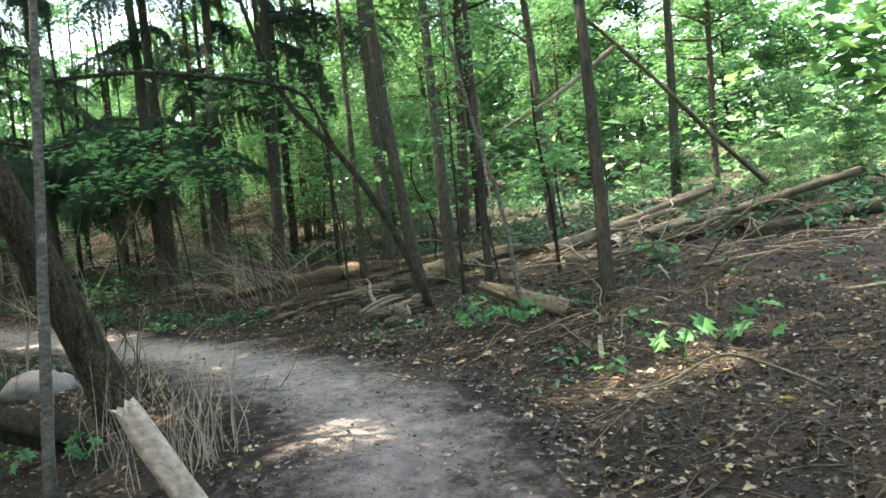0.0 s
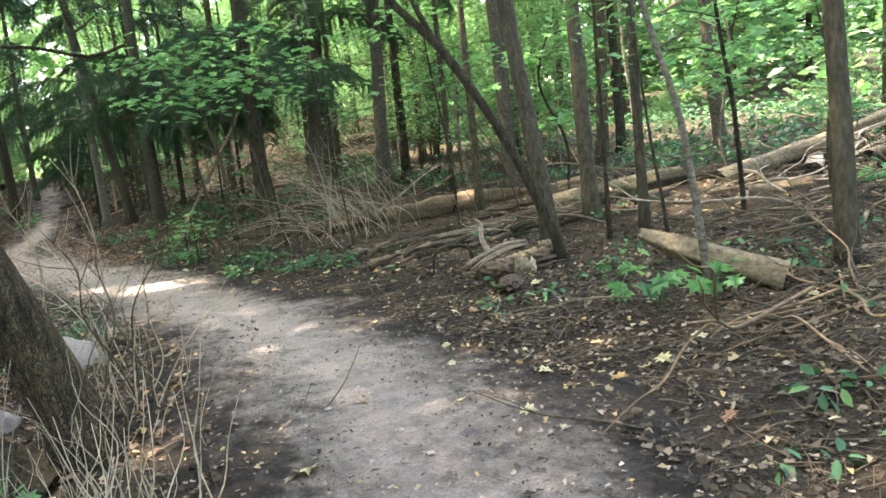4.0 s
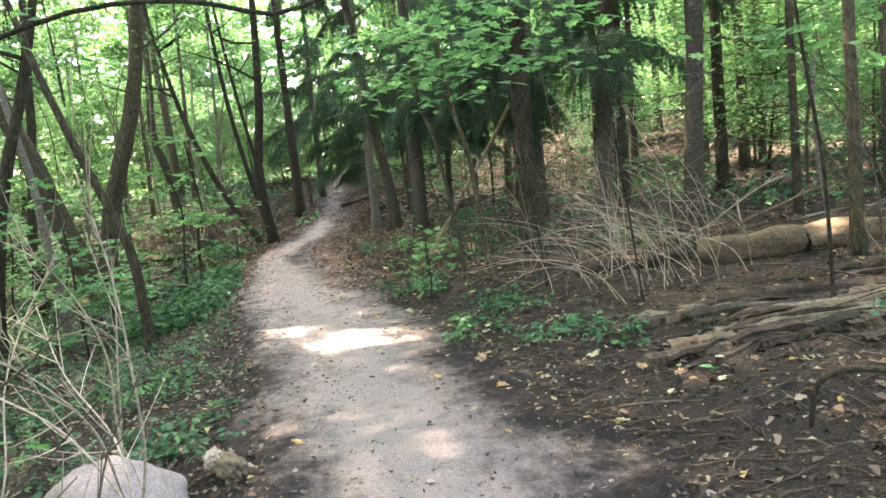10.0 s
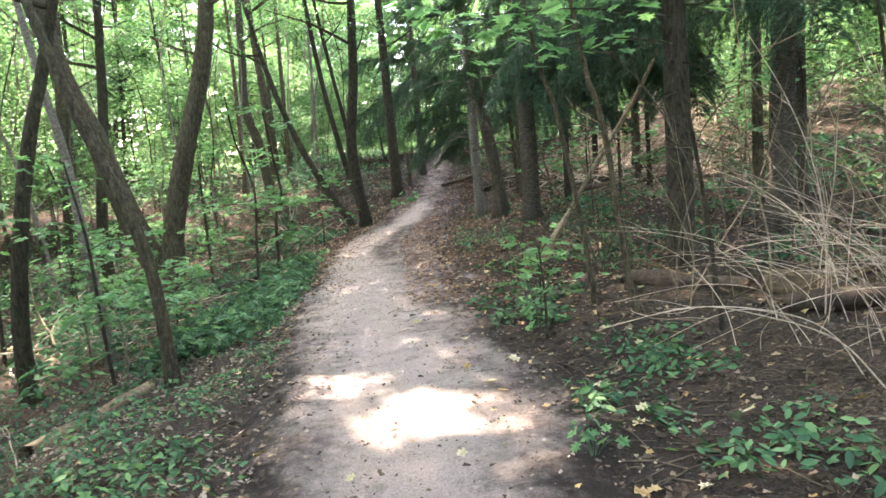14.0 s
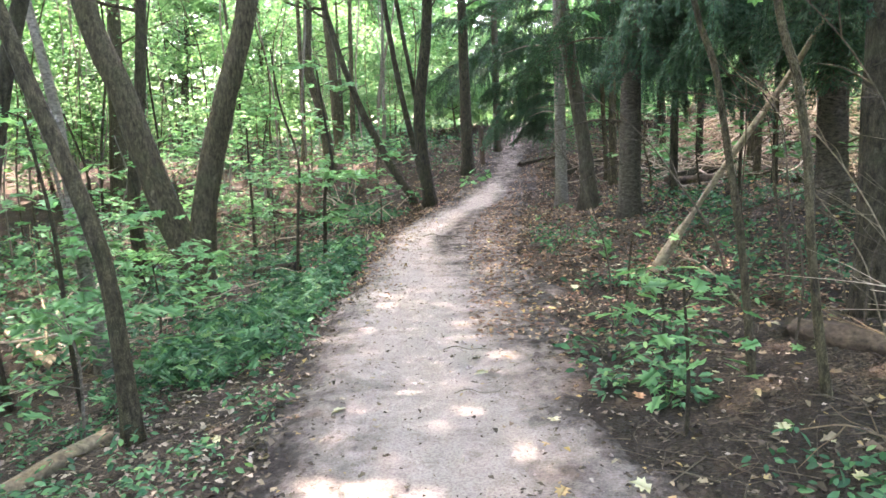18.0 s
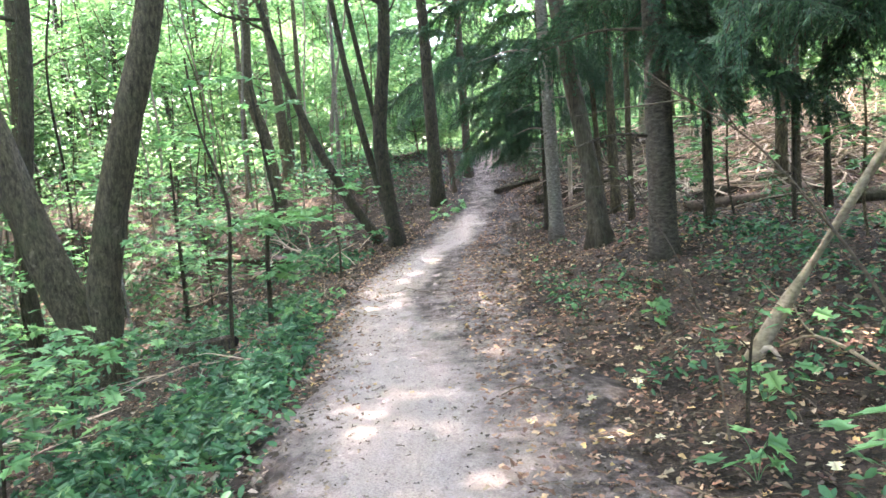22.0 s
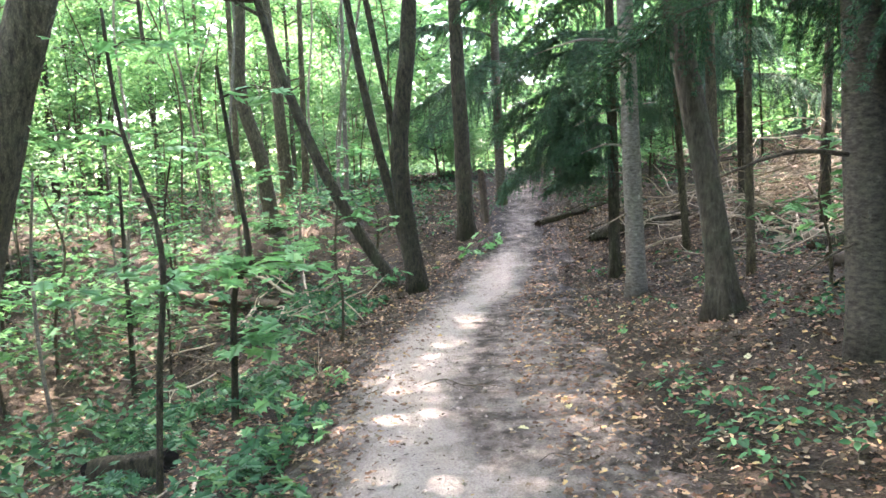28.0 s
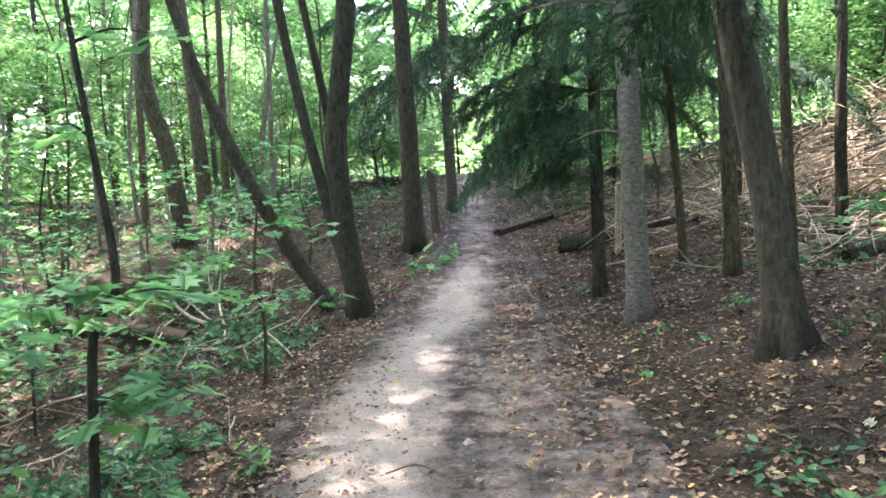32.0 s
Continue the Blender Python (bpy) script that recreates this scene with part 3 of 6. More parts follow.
def bough_mesh(seed, length, n, mat=None):
    """A drooping conifer bough along +x, its twigs hung with short needles."""
    rng = rng_of(seed)
    bag = Bag()
    main = spline([(0, 0, 0), (length * 0.4, rng.normal(0, 0.06), -0.01 * length), (length * 0.8, rng.normal(0, 0.1), -0.2 * length), (length, 0, -0.4 * length)], 0.1)
    tube(bag, main, [0.022, 0.012, 0.004], 5, caps=False)
    P, Y = [], []
    for k in np.linspace(0.1, 1, 40):
        p0 = main[int(k * (len(main) - 1))]
        for s in (-1, 1):
            ln = length * 0.3 * (1.15 - k) * rng.uniform(0.35, 1.35) + 0.1
            way = np.array([0.5 + rng.normal(0, 0.15), s * 0.75, -0.3 + rng.normal(0, 0.22)])
            tw = spline([p0, p0 + way * ln * 0.6, p0 + way * ln + [0, 0, -0.6 * ln]], 0.07)
            tube(bag, tw, [0.005, 0.002], 3, caps=False)
            m = max(8, int(ln * n))
            u = rng.uniform(0, 1, m)
            idx = (u * (len(tw) - 1)).astype(int)
            P.append(tw[idx] + rng.normal(0, 0.012, (m, 3)))
            Y.append(math.atan2(s * 0.8, 0.55) + rng.normal(0, 0.7, m))
    return bag.mesh("branch", mat or M_BARK_DARK), leaves(np.concatenate(P), 0.05, "needle", rng, M_NEEDLE, "needles", 0.7, yaw=np.concatenate(Y), droop=0.55)


BOUGHS = [bough_mesh(900 + k, ln, 430) for k, ln in enumerate((1.9, 2.4, 1.5, 2.0))]


def conifer(name, x, y, spine, r, height, label, seed, boughs=(), auto=10, auto_lo=4.0, dead=14, mat=None, segs=14, flare=0.5, snags=()):
    """A straight conifer: bare dead twigs below, drooping boughs above. boughs: height, turn in degrees, size; snags: height, turn, length of dead limbs."""
    rng = rng_of(seed)
    base = thing(name, x, y, gz(x, y), label, "tree")
    bag = Bag()
    line = tree_line(spine, height, rng)
    line[:1, 2] -= 0.15
    z = np.clip(line[:, 2] / height, 0, 1)
    tube(bag, line, list(r * (1 - 0.85 * z)), segs, 0.05, flare, max(0.15, r), rng)
    for _ in range(dead):
        zz = rng.uniform(0.8, 5.0)
        k = int(np.argmin(np.abs(line[:, 2] - zz)))
        a, ln = rng.uniform(0, 6.28), rng.uniform(0.15, 1.1)
        way = np.array([math.cos(a), math.sin(a), rng.uniform(-0.35, 0.1)])
        tube(bag, spline([line[k], line[k] + way * ln * 0.5 + rng.normal(0, 0.04, 3), line[k] + way * ln + [0, 0, -0.1 * ln]], 0.2), [0.011, 0.004], 4, caps=False)
    for zz, turn, ln in snags:
        k = int(np.argmin(np.abs(line[:, 2] - zz)))
        way = np.array([math.cos(radians(turn)), math.sin(radians(turn)), 0.0])
        tube(bag, spline([line[k], line[k] + way * ln * 0.5 + [0, 0, 0.05], line[k] + way * ln + [0, 0, -0.08 * ln]], 0.1), [0.022, 0.015, 0.006], 6, 0.3, rng=rng, caps=False)
    part("trunk", bag.mesh("trunk", mat or M_BARK_GREY), base)
    todo = list(boughs) + [(rng.uniform(auto_lo, height * 0.9), rng.uniform(0, 360), rng.uniform(0.8, 1.3)) for _ in range(auto)]
    for zz, turn, size in todo:
        k = int(np.argmin(np.abs(line[:, 2] - zz)))
        br, nd = BOUGHS[int(rng.integers(0, 4))]
        b = part("bough", br, base)
        b.matrix_basis = Matrix.Translation(line[k]) @ pose(0, 0, 0, rng.uniform(-25, 25), rng.uniform(-14, 16), turn + rng.uniform(-12, 12)) @ Matrix.Scale(size, 4)
        part("needles", nd, b, "dark green drooping needles")
    return base

# ---- trees along the path: place, line and thickness of each ----
TRUNK = "leaning brown ridged trunk beside the footpath"
tree("leaning_tree", 1.01, 8.04, [(-0.14, 0.0, 0.45), (-0.3, -0.01, 0.93), (-0.64, -0.04, 1.9), (-1.28, -0.1, 3.8)], 0.152, 9, M_RIDGE, "thick brown tree leaning over dry shrubs by the path", 11, flare=0.45, segs=22)
tree("slender_tree", 0.26, 7.1, [(0.14, 0.0, 1.5), (0.29, 0.01, 3.1)], 0.04, 7, M_BARK_PALE, "slender pale trunk among dry grass", 12, segs=10, flare=0.3, limb_n=6, leaf_n=500)
tree("curved_tree", 5.0, 9.25, [(-0.28, 0.26, 0.98), (-0.48, 0.41, 1.48), (-0.74, 0.6, 2.0), (-1.2, 1.0, 2.8), (-1.5, 1.3, 4.2)], 0.05, 7, M_BARK_DARK, "thin dark curved tree bowing over fallen wood", 13, segs=10, flare=0.3,
     forks=({"spine": [(-0.28, 0.26, 0.98), (-0.48, 0.41, 1.48), (-0.74, 0.6, 2.0), (-0.99, 0.8, 2.71), (-1.39, 0.85, 2.85), (-1.91, 0.85, 2.91), (-2.46, 0.85, 2.95), (-2.9, 0.8, 2.95), (-3.4, 0.75, 2.9), (-3.86, 0.7, 2.82)], "r": 0.034, "height": 2.7},))
tree("maple_tree", 5.22, 9.75, [(0.01, 0.2, 1.16), (0.02, 0.4, 2.3)], 0.09, 11, M_BARK_SMOOTH, "grey-brown smooth trunk beside a gnarled root", 14)
tree("maple_tree", 6.58, 10.82, [(0.1, 0.15, 1.0), (0.22, 0.3, 2.4)], 0.095, 12, M_BARK_SMOOTH, "grey-brown straight maple trunk behind fallen logs", 15)
tree("maple_tree", 6.3, 9.66, [(0.12, 0.12, 0.9), (0.25, 0.24, 2.1)], 0.058, 9, M_BARK_SMOOTH, "slim grey maple trunk on the leafy slope", 16, segs=10)
tree("maple_sapling", 5.83, 9.65, [(0.12, 0.12, 0.9), (0.24, 0.24, 1.9)], 0.026, 5, M_BARK_DARK, "thin dark sapling on the leafy slope", 17, segs=7, limb_lo=2.0, limb_n=6, limb_len=1.0, leaf_n=260)
tree("maple_tree", 6.66, 13.45, [(0.1, 0.12, 0.9), (0.18, 0.24, 1.8)], 0.065, 9, M_BARK, "slim brown trunk behind a fallen log", 18, segs=9)
tree("maple_tree", 8.04, 14.68, [(0.12, 0.16, 1.2), (0.24, 0.35, 2.5)], 0.116, 13, M_BARK_GREY, "straight grey trunk up the slope", 19)
tree("maple_tree", 5.6, 7.0, [(0.12, 0.1, 1.0), (0.23, 0.2, 2.1)], 0.075, 10, M_BARK_SMOOTH, "straight grey maple trunk on bare litter", 20)
tree("maple_tree", 10.3, 12.2, [(0.1, 0.2, 1.2), (0.2, 0.35, 2.6)], 0.107, 12, M_BARK_GREY, "pale grey trunk up the slope", 21)
tree("maple_tree", 12.4, 10.9, [(0.2, 0.1, 1.2), (0.34, 0.15, 2.2)], 0.104, 12, M_BARK_SMOOTH, "grey trunk high on the slope", 22)
tree("maple_sapling", 4.75, 7.4, [(0.02, 0.18, 1.13), (-0.08, 0.34, 1.9)], 0.03, 4.6, M_BARK_PALE, "thin pale sapling beside a split log", 23, segs=7, limb_lo=1.6, limb_n=8, limb_len=0.9, leaf_n=300)
tree("maple_sapling", 5.3, 8.3, [(0.0, 0.05, 0.5), (-0.03, 0.1, 1.0)], 0.018, 2.6, M_BARK_DARK, "leafless dark sapling beside a split log", 24, segs=6, limb_lo=1.0, limb_n=4, limb_len=0.5, leaf_n=60)
tree("old_tree", 14.5, 28.8, [(0.0, 0.1, 1.5), (0.1, 0.3, 4)], 0.34, 13, M_BARK_DARK, "thick dark old trunk far up the slope", 25, flare=0.9)

SPRUCE = "straight grey conifer trunk with dead lower twigs"
conifer("spruce_tree", 6.65, 16.83, [(0.2, 0.18, 1.4), (0.4, 0.36, 2.9)], 0.133, 14, SPRUCE, 31, auto=14, auto_lo=3.2)
conifer("spruce_tree", 6.01, 18.54, [(0.2, 0.2, 1.6), (0.45, 0.44, 3.4)], 0.15, 14, SPRUCE, 32, boughs=((2.6, 200, 0.9), (3.0, 250, 1.0), (3.4, 160, 1.0), (2.8, 300, 0.8)), auto=16, auto_lo=3.2)
conifer("spruce_tree", 5.66, 21.1, [(0.05, 0.2, 1.2), (0.1, 0.41, 2.6)], 0.18, 14, SPRUCE, 33, boughs=((2.1, 265, 0.9), (2.2, 210, 1.1), (2.4, 240, 1.1), (2.6, 190, 1.1), (3.0, 240, 1.1), (3.4, 215, 1.2), (3.8, 170, 1.2), (2.8, 140, 0.9)), auto=16, auto_lo=3.0)
conifer("spruce_tree", 3.6, 22.85, [(0.04, 0.17, 1.3), (0.08, 0.34, 2.75)], 0.155, 14, "thick grey spruce trunk by the bend of the path", 34, boughs=((2.4, 20, 0.8), (2.7, 320, 0.9), (2.2, 350, 0.8), (2.5, 300, 1.0), (2.3, 335, 0.9), (3.1, 120, 1.0), (3.3, 240, 1.0), (3.6, 30, 1.1), (3.9, 170, 1.0), (2.7, 10, 1.0), (2.9, 285, 0.9), (3.4, 340, 1.0), (3.0, 70, 0.9)), auto=16, auto_lo=3.6, snags=((1.3, 195, 1.1), (2.5, 170, 1.2)))
conifer("spruce_tree", 2.81, 26.95, [(0.0, 0.12, 1.5), (0.0, 0.25, 3.0)], 0.12, 14, "pale grey spruce trunk beside the path", 35, boughs=((2.9, 20, 0.7), (3.1, 60, 0.8), (3.4, 330, 0.9)), auto=10, auto_lo=5.0, mat=M_BARK_PALE, snags=((2.95, 180, 1.1), (1.85, 185, 0.6)))
conifer("spruce_tree", 2.81, 28.65, [(0.04, 0.14, 1.6), (0.07, 0.28, 3.4)], 0.083, 13, "slim dark spruce with boughs drooping over the path", 36, boughs=((1.45, 190, 0.5), (1.6, 225, 0.55), (1.75, 160, 0.65), (1.9, 172, 0.7), (2.05, 235, 0.7), (2.1, 195, 0.75), (2.3, 180, 0.8), (2.2, 205, 0.75), (2.45, 150, 0.75), (2.7, 185, 0.85), (2.9, 225, 0.8), (3.1, 165, 0.9), (3.3, 240, 0.8), (3.5, 190, 0.95), (2.5, 20, 0.6), (3.0, 340, 0.7), (3.9, 120, 0.9), (4.2, 180, 1.0)), auto_lo=4, dead=18, mat=M_BARK_DARK)
conifer("spruce_tree", 4.58, 17.32, [(0.06, 0.15, 1.2), (0.13, 0.3, 2.6)], 0.135, 14, SPRUCE, 37, boughs=((3.2, 190, 0.9), (3.3, 160, 1.0), (3.6, 270, 1.0), (2.9, 120, 0.8)), auto=14, auto_lo=3.0, dead=30, mat=M_BARK_DARK)
conifer("spruce_tree", 1.3, 33.6, [(0.0, 0.1, 1.5), (0.0, 0.2, 3.4)], 0.11, 12, "dark spruce behind a forked tree", 38, boughs=((2.2, 220, 0.9), (2.6, 180, 1.0), (3.0, 250, 1.0), (3.3, 200, 1.1)), auto_lo=3)
conifer("spruce_tree", 5.3, 30.8, [(0.0, 0.1, 1.5), (0.0, 0.2, 3.4)], 0.11, 12, "dark spruce above a brush pile", 39, boughs=((2.0, 200, 1.0), (2.5, 160, 1.1), (2.9, 250, 1.1), (2.2, 300, 0.9)), auto_lo=3)

for k, (x, y, r) in enumerate(((7.6, 18.6, 0.1), (8.9, 20.4, 0.12), (7.2, 22.2, 0.09), (9.8, 17.2, 0.1), (8.3, 24.1, 0.11), (10.4, 22.4, 0.12), (6.9, 19.9, 0.07), (11.3, 19.2, 0.1), (9.4, 26.0, 0.1), (10.9, 25.2, 0.09), (12.2, 16.6, 0.11), (7.9, 16.4, 0.06))):
    conifer("spruce_tree", x, y, [(0.06, 0.08, 1.4), (0.12, 0.16, 3.0)], r, 12, "straight bare conifer trunk on the wooded slope", 1500 + k, auto=3, auto_lo=5.0, dead=16, mat=(M_BARK_GREY, M_BARK_DARK, M_BARK)[k % 3], segs=10)

tree("beech_tree", 3.2, 24.75, [(-0.08, 0.08, 1.0), (-0.27, 0.19, 2.3), (-0.48, 0.4, 4)], 0.128, 14, M_BARK_SMOOTH, "stout grey trunk with spreading root flare by the path", 41, segs=24, flare=1.4)
tree("maple_tree", 3.82, 27.2, [(0.0, 0.1, 1.2), (0.02, 0.23, 2.8)], 0.078, 12, M_BARK, "slim brown trunk beside a low log", 42, segs=10)
tree("maple_tree", 3.83, 28.71, [(-0.05, 0.12, 1.5), (-0.1, 0.26, 3.1)], 0.055, 11, M_BARK, "slim brown trunk behind a low log", 43, segs=9)
tree("maple_tree", 5.75, 28.78, [(0.05, 0.1, 1.2), (0.15, 0.22, 2.7)], 0.074, 11, M_BARK_DARK, "slim dark trunk in front of a brush pile", 44, segs=10)
tree("maple_tree", 3.84, 26.0, [(0.05, 0.2, 1.5), (0.13, 0.42, 3.4)], 0.05, 11, M_BARK, "slim brown trunk among conifers", 45, segs=9)
tree("maple_tree", 4.36, 23.81, [(0.05, 0.15, 1.3), (0.1, 0.34, 2.7)], 0.063, 11, M_BARK_DARK, "slim dark trunk among conifers", 46, segs=9)
tree("maple_tree", 6.28, 26.71, [(0.05, 0.1, 1.0), (0.1, 0.21, 2.0)], 0.103, 11, M_BARK, "brown trunk on the slope by fallen logs", 47, segs=10)
tree("maple_tree", 6.03, 25.51, [(0.05, 0.1, 1.0), (0.11, 0.23, 2.0)], 0.066, 11, M_BARK, "slim brown trunk on the slope by fallen logs", 48, segs=9)
tree("maple_tree", 6.0, 24.4, [(0.03, 0.1, 0.8), (0.06, 0.18, 1.6)], 0.046, 9, M_BARK_DARK, "thin dark trunk on the slope", 49, segs=8)

tree("forked_tree", 0.0, 28.9, [(-0.13, 0.08, 0.9), (-0.2, 0.2, 2.1), (0.0, 0.32, 3.7), (0.1, 0.5, 5.5)], 0.15, 13, M_BARK_DARK, "dark forked tree with three stems by the path", 51, segs=18, flare=0.5,
     forks=({"spine": [(-0.12, 0.08, 0.4), (-0.32, 0.15, 1.2), (-0.62, 0.25, 2.6), (-0.85, 0.35, 4.0)], "r": 0.075}, {"spine": [(-0.2, 0.2, 1.9), (-0.3, 0.25, 2.5), (-0.52, 0.3, 3.8)], "r": 0.06}))
tree("leaning_tree", -0.4, 29.4, [(-0.5, 0.08, 0.75), (-1.05, 0.17, 1.8), (-1.5, 0.25, 2.9), (-1.85, 0.37, 4.0)], 0.1, 9, M_BARK_DARK, "dark leaning trunk crossing behind a forked tree", 52, segs=12, flare=0.2)
tree("maple_tree", -3.3, 33.0, [(-0.2, 0.12, 1.5), (-0.55, 0.22, 2.8), (-0.5, 0.35, 4.2)], 0.16, 12, M_BARK, "brown bent trunk in leafy woods", 53)
tree("maple_tree", 0.65, 31.4, [(-0.03, 0.15, 1.8), (-0.05, 0.32, 3.8)], 0.15, 13, M_BARK_DARK, "thick dark trunk beside a broken snag", 54, segs=16, flare=0.7)
tree("maple_tree", -3.45, 36.5, [(0.02, 0.2, 2.5), (0.05, 0.45, 5.6)], 0.09, 12, M_BARK, "slim brown trunk in leafy woods", 55, segs=9)
tree("maple_tree", -4.5, 34.5, [(0.0, 0.2, 2.2), (-0.03, 0.4, 4.8)], 0.08, 12, M_BARK, "slim brown trunk in leafy woods", 56, segs=9)
tree("maple_tree", -2.2, 35.2, [(0.04, 0.2, 2.2), (0.08, 0.4, 4.8)], 0.06, 11, M_BARK_PALE, "thin pale trunk in leafy woods", 57, segs=8)
tree("maple_tree", -7.9, 38.5, [(-0.2, 0.2, 2.2), (-0.39, 0.38, 4.5)], 0.085, 12, M_BARK_DARK, "slim dark trunk in leafy woods", 58, segs=8)
tree("forked_tree", -2.72, 22.7, [(0.0, 0.0, 0.4), (-0.12, 0.0, 0.75), (-0.36, 0.0, 1.25), (-0.62, 0.0, 2.05), (-0.93, 0.02, 3.1), (-1.33, 0.05, 4.15), (-1.7, 0.15, 5.6)], 0.24, 11, M_BARK, "stout brown tree forking low into two stems", 61, segs=18, flare=0.35, rough=0.12,
     forks=({"spine": [(0.03, 0.0, 0.3), (0.12, 0.0, 0.8), (0.16, 0.0, 1.25), (0.36, 0.02, 2.05), (0.64, 0.05, 3.0), (1.0, 0.1, 4.1), (1.25, 0.2, 5.6)], "r": 0.2},))
tree("maple_tree", -8.5, 31.0, [(0.0, 0.3, 2.5), (0.02, 0.6, 5.2)], 0.24, 13, M_BARK, "thick brown trunk in leafy woods", 62)
tree("bent_tree", -2.75, 18.2, [(0.02, 0.0, 0.9), (0.2, 0.02, 2.05), (0.44, 0.05, 3.05), (0.65, 0.1, 3.7)], 0.105, 9, M_BARK_DARK, "dark bent trunk on the green bank", 63)
tree("slender_tree", -2.07, 18.95, [(-0.11, 0.0, 1.0), (-0.17, 0.0, 1.85), (-0.24, 0.02, 2.6), (-0.36, 0.05, 3.25), (-0.5, 0.1, 3.9)], 0.075, 8, M_BARK_PALE, "pale leaning trunk on the green bank", 64, segs=11)
tree("bent_tree", -0.2, 16.1, [(-0.03, 0.0, 0.6), (-0.08, 0.0, 1.15), (-0.26, 0.02, 1.7), (-0.46, 0.05, 2.2), (-0.68, 0.1, 2.8), (-0.95, 0.2, 3.6)], 0.06, 8, M_BARK, "brown trunk leaning across the green bank", 65, segs=12)
tree("maple_tree", -4.0, 36.9, [(-0.2, 0.29, 3.0), (-0.37, 0.47, 4.9)], 0.17, 12, M_BARK, "brown trunk in leafy woods", 66)
tree("maple_tree", -4.6, 24.6, [(-0.1, 0.1, 1.5), (0.1, 0.3, 3.4)], 0.13, 12, M_BARK_DARK, "dark trunk below the bank", 67)
tree("maple_tree", -5.4, 19.5, [(0.1, 0.1, 1.5), (0.2, 0.3, 3.4)], 0.12, 12, M_BARK_DARK, "dark trunk below the bank", 68)
tree("maple_tree", -1.9, 12.9, [(0.05, 0.1, 1.4), (0.1, 0.1, 2.6), (0.05, 0.15, 4.0)], 0.06, 8, M_BARK_DARK, "slim dark tree with a limb reaching over the path", 70, forks=({"spine": [(0.1, 0.1, 2.5), (1.2, 0.1, 3.0), (2.3, 0.1, 3.36), (3.1, 0.2, 3.4), (3.7, 0.4, 3.3), (4.1, 0.5, 3.42)], "r": 0.028, "height": 3.05},))
tree("maple_tree", -3.2, 13.6, [(0.15, 0.1, 1.5), (0.1, 0.3, 3.4)], 0.11, 12, M_BARK, "brown trunk below the bank", 69)

# ---- saplings with broad leaves ----
def sapling(name, x, y, spine, r, height, sprays, label, seed, mat=None, leaf=0.15, per=26, spread=0.26):
    """A thin stem with flat sprays of lobed leaves. sprays: height, reach in x and y."""
    rng = rng_of(seed)
    base = thing(name, x, y, gz(x, y), label, "sapling")
    bag = Bag()
    line = spline([(0, 0, -0.08)] + list(spine), 0.1)
    tube(bag, line, [r, r * 0.8, r * 0.5], 7, 0.12, 0.3, 0.1, rng)
    pts = []
    for zz, dx, dy in sprays:
        k = int(np.argmin(np.abs(line[:, 2] - zz)))
        p0 = line[k]
        p2 = np.array([p0[0] + dx, p0[1] + dy, zz + 0.08])
        tw = Bag()
        tube(tw, spline([p0, (p0 + p2) / 2 + [0, 0, 0.05], p2], 0.1), [max(0.004, r * 0.35), 0.003], 4, caps=False)
        part("twig", tw.mesh("twig", mat or M_BARK_DARK), base)
        u = rng.uniform(0.35, 1.25, per)[:, None]
        q = p0 + (p2 - p0) * u + rng.normal(0, 1, (per, 3)) * [spread, spread, 0.045]
        pts.append(q)
    part("stem", bag.mesh("stem", mat or M_BARK_DARK), base)
    part("foliage", leaves(np.concatenate(pts), leaf, "maple", rng, M_MAPLE, "foliage", 0.22, droop=0.24), base, "broad lobed green leaves")
    return base


sapling("maple_sapling", -1.1, 23.9, [(0.02, 0.04, 0.5), (0.04, 0.09, 1.06), (0.12, 0.1, 1.25), (0.19, 0.12, 1.45), (0.08, 0.2, 2.2), (-0.02, 0.26, 3.0)], 0.032, 3, [(1.26, 0.5, -0.15), (1.28, 0.35, 0.25), (1.25, -0.3, -0.1), (1.3, 0.1, -0.35), (1.27, 0.15, 0.3), (0.68, 0.45, -0.1), (0.72, 0.5, 0.15), (0.62, 0.2, -0.3), (2.2, -0.3, 0.2), (2.7, 0.4, 0.1)], "dark crooked maple sapling with flat leaf sprays", 71, leaf=0.19, per=11, spread=0.17)
sapling("maple_sapling", -1.1, 22.4, [(0.03, 0.1, 0.8), (0.06, 0.2, 1.62), (-0.18, 0.28, 2.42), (-0.3, 0.4, 3.2)], 0.024, 3, [(1.3, -0.3, 0.1), (1.35, 0.3, -0.1), (2.3, -0.4, 0.2), (2.9, 0.3, 0.1)], "thin dark maple sapling at the bank's edge", 72)
sapling("maple_sapling", -3.2, 26.4, [(-0.03, 0.1, 0.8), (-0.07, 0.2, 1.7), (-0.1, 0.3, 2.6)], 0.035, 3, [(0.9, 0.3, -0.2), (1.2, -0.4, 0.1), (1.6, 0.4, 0.0), (2.3, -0.3, 0.2)], "thin sapling with leaf sprays below the bank", 73)
sapling("maple_sapling", -1.82, 29.2, [(0.0, 0.05, 0.6), (0.0, 0.09, 1.1), (0.05, 0.12, 1.8)], 0.025, 2, [(0.9, 0.2, -0.1), (1.2, -0.3, 0.0), (1.6, 0.2, 0.1)], "thin pale sapling under leaning trunks", 74, mat=M_BARK_PALE)
sapling("maple_sapling", -1.75, 20.3, [(0.02, 0.05, 0.5), (0.1, 0.1, 1.0)], 0.016, 1, [(0.55, 0.3, -0.3), (0.7, -0.3, -0.2), (0.85, 0.25, 0.1), (0.95, 0.0, -0.35)], "young maple with broad leaves below a forked tree", 75)
